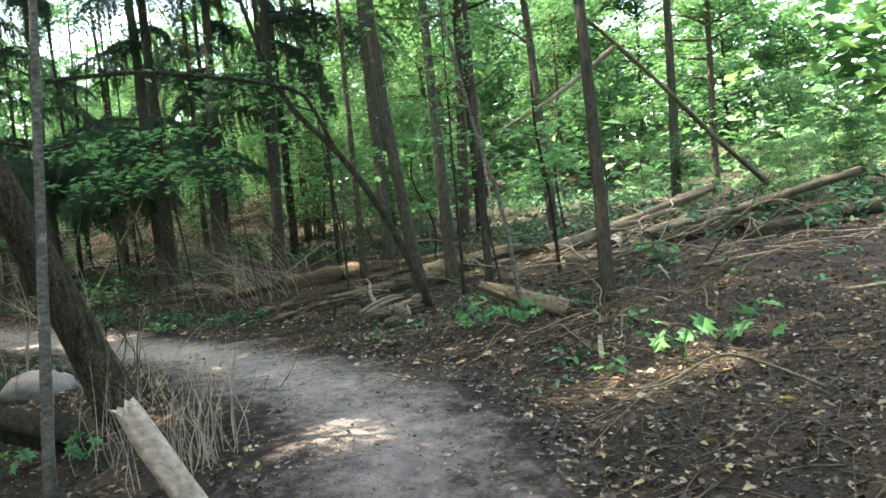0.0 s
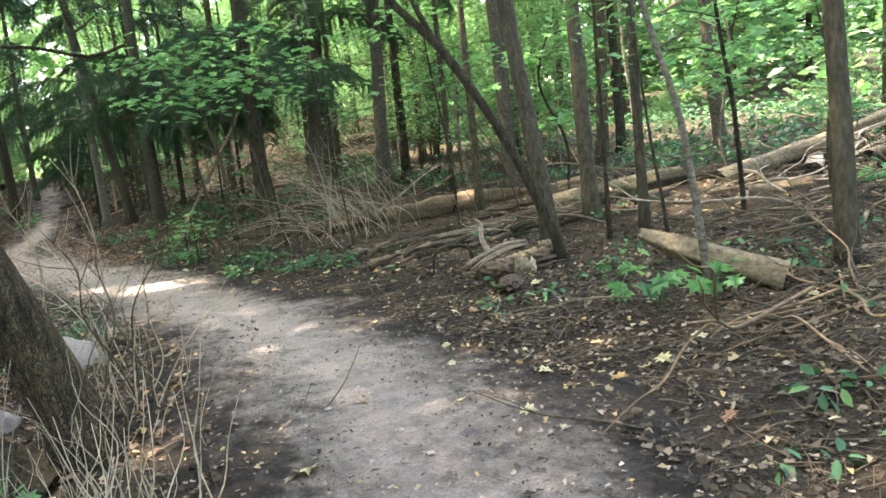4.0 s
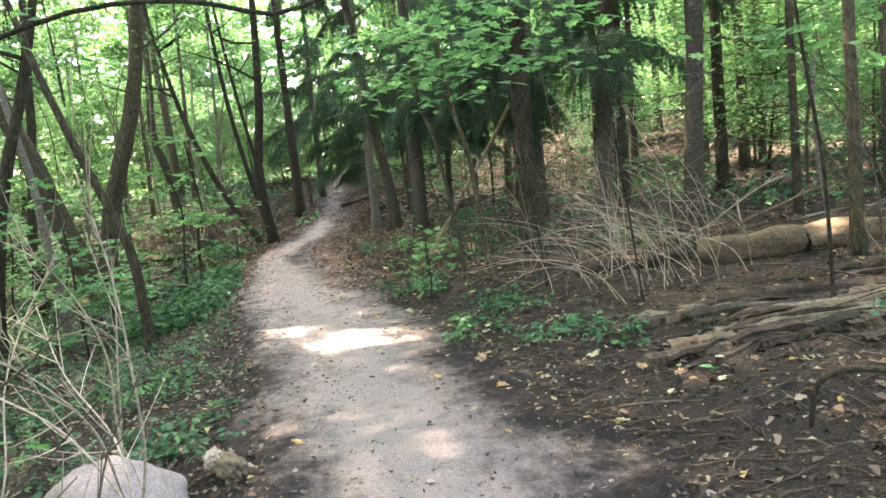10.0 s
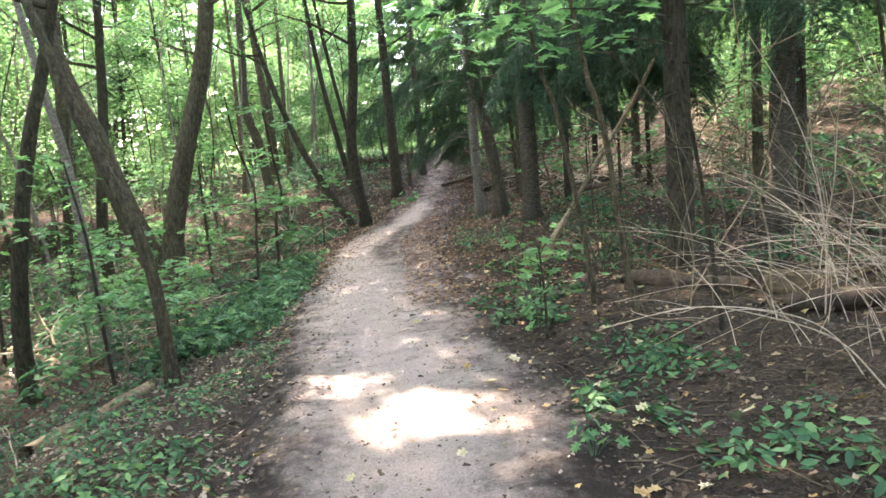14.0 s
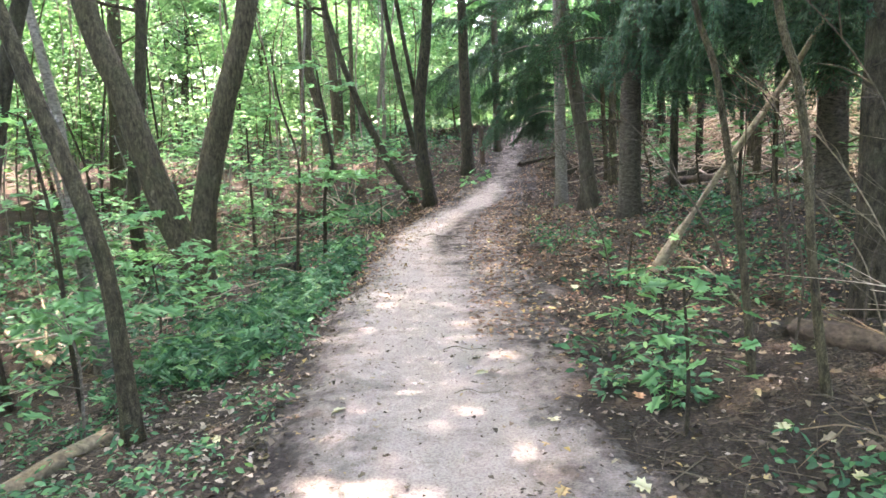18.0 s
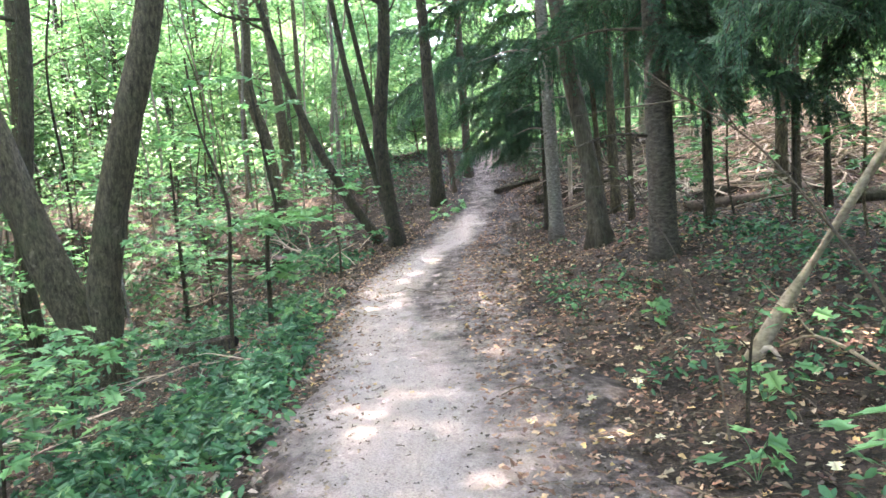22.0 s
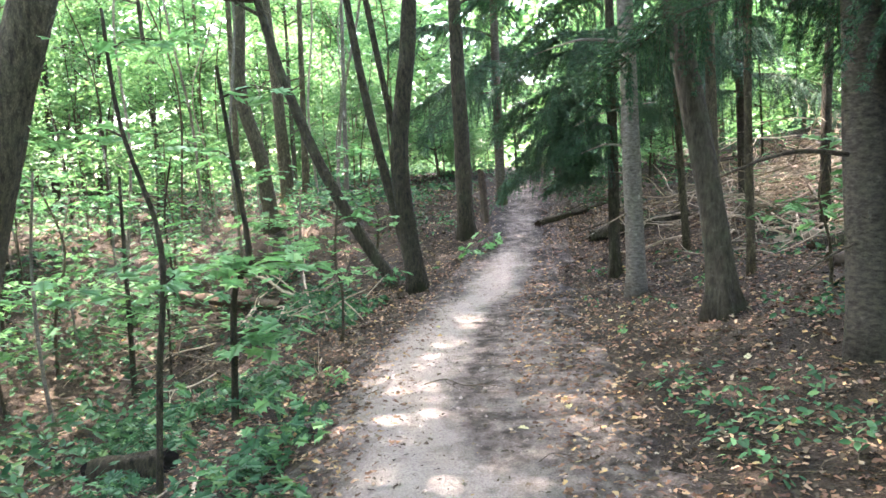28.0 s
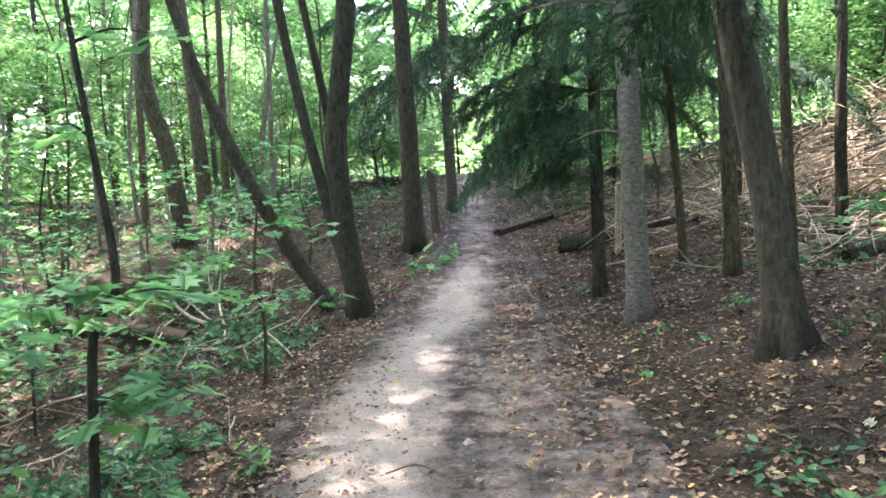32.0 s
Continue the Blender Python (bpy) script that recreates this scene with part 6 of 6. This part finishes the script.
def boulder(x, y, sx, sy, sz, label, seed):
    rng = rng_of(seed)
    bm = bmesh.new()
    bmesh.ops.create_icosphere(bm, subdivisions=4, radius=1)
    off = Vector(rng.uniform(0, 50, 3))
    for v in bm.verts:
        n = noise.noise(v.co * 1.2 + off) * 0.28 + noise.noise(v.co * 3.5 + off) * 0.08 + noise.noise(v.co * 9 + off) * 0.025
        v.co *= 1 + n
        v.co = Vector((v.co.x * sx, v.co.y * sy, v.co.z * sz))
    me = bpy.data.meshes.new("boulder")
    bm.to_mesh(me)
    bm.free()
    me.materials.append(M_STONE)
    me.polygons.foreach_set("use_smooth", [True] * len(me.polygons))
    ob = new("boulder", me)
    ob.matrix_world = pose(x, y, gz(x, y) + sz * 0.25, 0, 0, rng.uniform(0, 360))
    return tagged(ob, label, "rock")


boulder(0.92, 10.95, 0.36, 0.26, 0.22, "rounded pale granite boulder beside the path", 241)
boulder(0.35, 9.6, 0.28, 0.22, 0.2, "pale boulder behind a leaning trunk", 242)
stump = thing("broken_stump", 1.46, 10.95, gz(1.46, 10.95), "small crumbling stump of torn brown wood", "stump")
for k, (c, size, turn, m) in enumerate((((0.02, 0.0, 0.07), (0.15, 0.055, 0.06), -55, M_DEAD), ((0.1, -0.08, 0.05), (0.11, 0.045, 0.05), -40, M_ROT), ((-0.07, 0.08, 0.1), (0.05, 0.045, 0.05), 80, M_DEAD_PALE), ((0.16, -0.02, 0.03), (0.08, 0.04, 0.03), 20, M_ROT))):
    bag = Bag()
    torn_chunk(bag, c, size, turn, 243 + k)
    part("torn_piece", bag.mesh("torn_piece", m), stump)

# broken snag beside the thick trunk on the rise
slab("broken_snag", (0.98, 32.2, gz(0.98, 32.2) - 0.1), (0.94, 32.25, gz(0.98, 32.2) + 0.95), 0.06, 0.055, M_ROT, "upright broken dead snag with splintered top", 244)
slab("dead_tree", (6.26, 37.2, 0.9), (6.3, 37.3, 3.0), 0.1, 0.09, M_DEAD_PALE, "pale dead standing trunk in the woods", 245)
slab("dead_tree", (3.37, 30.0, 0.4), (3.4, 30.0, 1.35), 0.045, 0.04, M_DEAD_PALE, "slim pale dead stem behind a spruce", 247)


def dead_pole(p, q, r, label, seed, limb=()):
    rng = rng_of(seed)
    base = thing("dead_pole", *p, label, "branch")
    bag = Bag()
    d = np.array(q) - np.array(p)
    line = spline([d * 0, d * 0.35 + rng.normal(0, 0.02, 3), d * 0.7 + rng.normal(0, 0.03, 3), d], 0.1)
    tube(bag, line, [r, r * 0.85, r * 0.6, r * 0.4], 12, 0.4, rng=rng)
    part("pole", bag.mesh("pole", M_DEAD), base)
    b2 = Bag()
    tube(b2, spline([d * 0.02, d * 0.03 + [0.06, -0.05, 0.02], [0.16, -0.12, 0.02]], 0.05), [r * 0.6, r * 0.3], 6, 0.15, rng=rng)
    part("stub", b2.mesh("stub", M_DEAD_PALE), base)
    if limb:
        b3 = Bag()
        tube(b3, spline([np.array(k) - np.array(p) for k in limb], 0.15), [r * 0.7, r * 0.6, r * 0.3], 9, 0.3, rng=rng)
        part("side_limb", b3.mesh("side_limb", M_DEAD), base)


dead_pole((3.4, 19.5, 0.08), (5.2, 19.55, 2.9), 0.04, "leaning dead branch with torn bark by the path", 246)
dead_pole((14.2, 9.6, gz(14.2, 9.6)), (8.4, 9.5, 4.15), 0.06, "long dead trunk leaning across the slope with a snapped limb", 248, limb=((9.3, 9.55, 3.7), (7.7, 9.5, 2.87), (6.5, 9.5, 2.38)))

# ---- litter, twigs and herbs ----
def scatter(n, seed, side, reach, y0=-1.0, y1=37.0, power=1.0):
    """Places beside the path: side -1, 1 or 0 for both; reach: nearest and farthest from its middle."""
    rng = rng_of(seed)
    y = rng.uniform(y0, y1, n)
    d = reach[0] + (reach[1] - reach[0]) * rng.uniform(0, 1, n) ** power
    s = rng.choice([-1, 1], n) if side == 0 else np.full(n, side)
    x = centre(y) + s * d
    return x, y, rng


def carpet(name, n, seed, side, reach, size, kind, mat, label, y0=-1.0, y1=37.0, power=1.0, tilt=0.3, lift=0.012, clump=None, category="leaf litter"):
    x, y, rng = scatter(n, seed, side, reach, y0, y1, power)
    if clump:
        k = vnoise(x / clump[0], y / clump[0], seed) > clump[1]
        x, y = x[k], y[k]
    on_path = np.abs(x - centre(y)) < np.interp(y, HY, HW) * 1.2
    z = np.where(on_path, np.maximum(lie(x, y) + 0.012, land(x, y)), land(x, y)) + lift * rng.uniform(0.4, 1.6, len(x))
    P = np.stack([x, y, z], 1)
    ob = new(name, leaves(P, size, kind, rng, mat, name, tilt, curl=rng.uniform(0.8, 1.5)))
    return tagged(ob, label, category, kind="stuff")


carpet("leaf_litter", 14000, 308, 0, (0.75, 3.2), 0.035, "crumpled", M_LITTER, "small scraps of dead leaves beside the path", tilt=0.5, lift=0.008)
carpet("leaf_litter", 34000, 301, 0, (0.85, 8.5), 0.056, "crumpled", M_LITTER, "brown curled dead leaves on dark soil", tilt=0.4, power=1.2)
carpet("leaf_litter", 12000, 302, 1, (1.6, 12.0), 0.07, "crumpled", M_LITTER, "brown and tan dead leaves on the slope", tilt=0.5)
carpet("leaf_litter", 2600, 303, 0, (0.0, 1.0), 0.042, "crumpled", M_LITTER, "scraps of dead leaves on trodden earth", tilt=0.25, lift=0.006, power=0.6)
carpet("leaf_litter", 17000, 304, 1, (0.35, 5.5), 0.05, "crumpled", M_RUST, "rusty brown fallen leaves under conifers", 17.5, 33.0, tilt=0.4)
carpet("leaf_litter", 5000, 310, -1, (0.45, 4.5), 0.05, "crumpled", M_RUST, "rusty brown fallen leaves below the bank", 19.0, 36.0, tilt=0.4)
carpet("leaf_litter", 2600, 319, -1, (0.75, 2.2), 0.048, "crumpled", M_RUST, "rusty brown fallen leaves along the path", 20.0, 30.0, tilt=0.4)
carpet("leaf_litter", 700, 320, -1, (0.8, 2.2), 0.06, "crumpled", M_RUST, "brown curled leaves around a boulder", 7.6, 12.2, tilt=0.6)
carpet("leaf_scraps", 500, 329, -1, (0.7, 3.6), 0.05, "crumpled", M_SCRAP, "pale dry leaves beside slim saplings", 20.0, 29.0, tilt=0.5, lift=0.012)
carpet("leaf_scraps", 2600, 318, -1, (0.9, 3.4), 0.05, "crumpled", M_SCRAP, "pale dry leaves on the bank", 9.5, 19.0, tilt=0.5, lift=0.012)
carpet("leaf_litter", 9000, 305, -1, (1.2, 11.0), 0.08, "crumpled", M_LITTER, "brown dead leaves below the bank", 24.0, 42.0, tilt=0.45)
carpet("leaf_litter", 9000, 306, 0, (8.0, 24.0), 0.13, "crumpled", M_LITTER, "brown dead leaves deep in the woods", -4, 48, tilt=0.45)


def twig_carpet(n, seed, reach, y0, y1, label, side=0):
    x, y, rng = scatter(n, seed, side, reach, y0, y1, 1.1)
    bag = Bag()
    for a, b in zip(x, y):
        ln, t, r = rng.uniform(0.06, 0.42), rng.uniform(0, 6.28), rng.uniform(0.002, 0.006)
        dx, dy = math.cos(t) * ln, math.sin(t) * ln
        p = np.array([[a, b, gz(a, b) + 0.008], [a + dx / 2 + rng.normal(0, 0.02), b + dy / 2 + rng.normal(0, 0.02), gz(a + dx / 2, b + dy / 2) + 0.02], [a + dx, b + dy, gz(a + dx, b + dy) + 0.01]])
        tube(bag, p, [r, r * 0.5], 3, caps=False)
    tagged(new("twigs", bag.mesh("twigs", M_TWIG)), label, "twigs", kind="stuff")


carpet("leaf_scraps", 8500, 309, 0, (0.35, 3.6), 0.034, "crumpled", M_SCRAP, "pale dry scraps of leaves on dark soil", tilt=0.4, lift=0.006, power=1.2)
carpet("leaf_scraps", 1600, 313, 0, (0.0, 2.6), 0.03, "crumpled", M_SCRAP, "pale dry scraps of leaves on trodden earth", 2.0, 9.0, tilt=0.4, lift=0.005)
carpet("soil_crumbs", 4500, 314, 0, (0.2, 1.9), 0.02, "blade", M_LITTER, "dark crumbs of bark and soil on the path", 1.5, 10.0, tilt=0.8, lift=0.005)
carpet("leaf_litter", 6000, 315, 1, (0.8, 4.6), 0.042, "crumpled", M_LITTER, "brown scraps of leaves and bark on dark soil", 1.5, 9.5, tilt=0.6, lift=0.01)
carpet("leaf_scraps", 1500, 316, 1, (0.8, 4.6), 0.045, "crumpled", M_SCRAP, "pale dry leaves on dark soil", 1.5, 9.5, tilt=0.5, lift=0.01)
carpet("soil_crumbs", 16000, 307, 0, (0.0, 1.5), 0.02, "blade", M_LITTER, "dark crumbs of soil and bark on the path", tilt=0.6, lift=0.004, power=0.7)
twig_carpet(3600, 311, (0.7, 6.0), 2, 32, "thin dry twigs strewn on the forest floor")
twig_carpet(1300, 317, (0.9, 4.5), 1.5, 8.5, "thin dark twigs strewn on leaf litter", 1)
twig_carpet(1500, 312, (0.9, 5.0), 2, 16, "thin dry twigs strewn beside the path", 1)


def herb_points(x, y, rng, per, height, spread):
    n = len(x)
    hx, hy = np.repeat(x, per), np.repeat(y, per)
    u = rng.uniform(0.15, 1, n * per)
    h = np.repeat(rng.uniform(0.5, 1.2, n) * height, per) * u
    a = rng.uniform(0, 6.28, n * per)
    r = spread * rng.uniform(0.1, 1, n * per)
    px, py_ = hx + np.cos(a) * r, hy + np.sin(a) * r
    return np.stack([px, py_, land(hx, hy) + h], 1), a


def herbs(name, n, seed, side, reach, y0, y1, label, per=9, height=0.22, leaf=0.085, spread=0.1, power=1.0, clump=(0.9, -0.2), kind="oval"):
    x, y, rng = scatter(n, seed, side, reach, y0, y1, power)
    k = vnoise(x / clump[0], y / clump[0], seed) > clump[1]
    x, y = x[k], y[k]
    P, a = herb_points(x, y, rng, per, height, spread)
    tagged(new(name, leaves(P, leaf, kind, rng, M_HERB, name, 0.6, yaw=a, droop=0.2)), label, "plants", kind="stuff")


herbs("bank_herbs", 380, 321, -1, (1.0, 2.4), 17.5, 22.4, "lush green herbs on the bank along the path", leaf=0.075, height=0.26, per=9, clump=(0.6, -0.1))
herbs("bank_herbs", 420, 333, -1, (0.95, 3.0), 13.0, 17.8, "patchy green herbs on dark soil", leaf=0.05, height=0.13, per=9, clump=(0.55, 0.0))
herbs("bank_herbs", 330, 332, -1, (1.1, 2.6), 17.0, 23.0, "broad-leaved green herbs on the bank", leaf=0.095, height=0.28, spread=0.13, clump=(0.7, -0.1), kind="maple")
herbs("bank_herbs", 400, 322, -1, (1.8, 4.6), 12.0, 22.5, "green herbs lower down the bank", leaf=0.06, height=0.18, clump=(0.7, 0.05))
herbs("bank_herbs", 300, 323, -1, (1.0, 3.0), 11.4, 14.0, "green herbs at the path's edge", leaf=0.065, height=0.17, clump=(0.6, -0.05))
herbs("bank_herbs", 330, 324, -1, (1.65, 3.3), 23.3, 29.5, "green herbs around saplings", leaf=0.09, clump=(0.8, -0.05), kind="maple")
herbs("woodland_herbs", 220, 325, 1, (0.85, 2.0), 12.2, 17.5, "low green herbs at the path's edge", height=0.15, leaf=0.07, clump=(0.6, -0.15))
herbs("woodland_herbs", 330, 326, 1, (1.3, 3.8), 17.0, 24.0, "green herbs under conifers", height=0.24, leaf=0.07, clump=(0.7, 0.0))
herbs("woodland_herbs", 200, 327, 1, (1.2, 5.0), 22.0, 29.0, "scattered small green herbs on rusty litter", height=0.12, leaf=0.055, per=7, clump=(0.7, 0.2), kind="maple")
herbs("woodland_herbs", 900, 328, 1, (3.4, 8.5), 15.0, 26.0, "dark green ground cover under conifers", height=0.15, clump=(1.2, -0.1))
herbs("woodland_herbs", 240, 329, 1, (1.2, 6.0), 3.0, 12.0, "scattered small green herbs on litter", height=0.12, per=6, clump=(0.7, 0.3))
herbs("undergrowth", 420, 338, -1, (1.9, 6.5), 23.0, 31.5, "dark green undergrowth in the hollow", height=0.4, leaf=0.085, spread=0.18, clump=(0.9, 0.0), kind="maple")
herbs("undergrowth", 900, 337, -1, (3.0, 9.0), 8.0, 24.0, "green undergrowth below the bank", height=0.6, leaf=0.1, spread=0.2, clump=(1.2, -0.1))
herbs("undergrowth", 2400, 330, -1, (3.0, 12.0), 6.0, 44.0, "green undergrowth in the woods", height=0.5, leaf=0.12, spread=0.2, clump=(1.4, -0.1))
herbs("undergrowth", 2600, 331, 1, (6.5, 18.0), 0.0, 44.0, "green undergrowth on the slope", height=0.5, leaf=0.13, spread=0.22, clump=(1.4, -0.1))
herbs("undergrowth", 260, 336, 0, (0.55, 2.6), 31.0, 42.0, "green sprigs beside the narrow path", height=0.3, leaf=0.08, spread=0.14, clump=(0.7, -0.2))
herbs("undergrowth", 900, 334, 0, (0.7, 7.0), 33.5, 48.0, "green undergrowth along the far path", height=0.4, leaf=0.11, spread=0.2, clump=(1.0, -0.1))
herbs("undergrowth", 350, 335, 1, (3.4, 9.0), 26.0, 34.0, "sparse green sprigs among dead branches", height=0.35, leaf=0.09, spread=0.15, clump=(0.8, 0.1))


def seedling_meshes(seed, leaf, n):
    rng = rng_of(seed)
    stems, P = [], []
    for _ in range(n):
        a, r, h = rng.uniform(0, 6.28), rng.uniform(0.05, 0.22), rng.uniform(0.06, 0.26)
        e = np.array([math.cos(a) * r, math.sin(a) * r, h])
        bag = Bag()
        tube(bag, spline([(0, 0, -0.02), e * [0.4, 0.4, 0.7], e], 0.06), [0.0025, 0.001], 4, caps=False)
        stems.append(bag.mesh("stem", M_HERB))
        P.append(e)
    return stems, leaves(np.array(P), leaf, "maple", rng, M_MAPLE, "foliage", 0.4, droop=0.4)


SEEDLINGS = [seedling_meshes(340 + k, 0.14, 8) for k in range(4)]


def seedling(x, y, size, k, label="low maple seedling with lobed green leaves"):
    t = thing("maple_seedling", x, y, gz(x, y), label, "plant", "maple seedlings")
    t.matrix_world = pose(x, y, gz(x, y), 0, 0, k * 77) @ Matrix.Scale(size, 4)
    stems, fo = SEEDLINGS[k % 4]
    for st in stems:
        part("stem", st, t)
    part("foliage", fo, t)


for k, (x, y, s) in enumerate(((4.3, 7.4, 1.2), (4.55, 7.2, 1.0), (4.2, 7.65, 0.8), (3.45, 5.2, 0.7), (3.95, 4.95, 1.2), (4.3, 4.75, 1.3), (4.8, 8.35, 0.8), (7.3, 7.6, 1.3), (7.6, 7.9, 1.2), (3.1, 20.6, 0.9), (3.25, 18.8, 0.9), (3.0, 16.1, 0.9),
                               (2.95, 13.1, 0.6), (-0.6, 29.8, 0.9), (1.1, 30.5, 1.3), (0.75, 30.2, 1.1), (-0.35, 24.1, 0.9), (-0.6, 23.5, 1.1), (-0.45, 22.7, 0.9), (2.35, 25.1, 0.4), (3.3, 26.0, 0.7), (0.55, 7.6, 0.9), (0.1, 8.1, 1.1), (-0.1, 12.3, 1.1), (0.35, 13.3, 0.9), (-0.9, 18.2, 1.0), (-0.7, 20.6, 1.0), (2.9, 17.9, 1.0))):
    seedling(x, y, s, k)

# single bright leaves that lie about
FALLEN = [leaves(np.zeros((1, 3)), 0.09, "maple", rng_of(350 + k), m, "fallen_leaf", 0.12, curl=2.2) for k, m in enumerate((M_YELLOW, M_YELLOW, M_YELLOW, M_RUST))]
fl = rng_of(351)
spots = [(3.47, 6.95), (3.4, 6.98), (3.19, 6.71), (2.21, 7.41), (3.29, 6.7), (2.92, 7.63), (3.57, 8.77), (3.51, 10.75), (1.82, 11.12), (3.05, 12.45), (3.66, 11.9), (4.18, 11.08), (2.35, 13.3), (0.82, 19.86), (1.62, 19.6), (1.9, 18.9), (1.81, 25.1), (1.58, 19.84), (1.05, 6.0), (1.2, 6.15)]
for k in range(230):
    if k < len(spots):
        x, y = spots[k]
    else:
        y = fl.uniform(3.5, 27)
        d = fl.uniform(0.3, 3.0) * (1 if fl.uniform() < 0.82 else -1)
        x = float(centre(y)) + d
    ob = new("fallen_leaf", FALLEN[int(fl.integers(0, 4))])
    ob.matrix_world = pose(x, y, max(gz(x, y), float(lie(x, y)) + 0.005) + 0.012, fl.normal(0, 14), fl.normal(0, 14), fl.uniform(0, 360)) @ Matrix.Scale(fl.uniform(0.5, 1.0), 4)
    tagged(ob, "yellow fallen maple leaf on dark soil", "leaf", "fallen yellow leaves")


# small stones trodden into the earth
gr = rng_of(360)
gyy = gr.uniform(3, 36, 2600)
gxx = centre(gyy) + gr.normal(0, 0.55, 2600)
oct_v = np.array([(1, 0, 0), (0, 1, 0), (-1, 0, 0), (0, -1, 0), (0, 0, 0.7), (0, 0, -0.7)], float)
oct_f = [(0, 1, 4), (1, 2, 4), (2, 3, 4), (3, 0, 4), (1, 0, 5), (2, 1, 5), (3, 2, 5), (0, 3, 5)]
gravel = Bag()
for a, b in zip(gxx, gyy):
    c, w = math.cos(a * 97), math.sin(a * 97)
    v = oct_v * gr.uniform(0.6, 1.3, (6, 3)) * gr.gamma(2.0, 0.0042)
    v = np.stack([v[:, 0] * c - v[:, 1] * w, v[:, 0] * w + v[:, 1] * c, v[:, 2]], 1)
    gravel.add(v + [a, b, max(gz(a, b), float(lie(a, b)) - 0.002) + 0.004], oct_f)
tagged(new("gravel", gravel.mesh("gravel", M_STONE, False)), "small stones trodden into the earth", "gravel", kind="stuff")
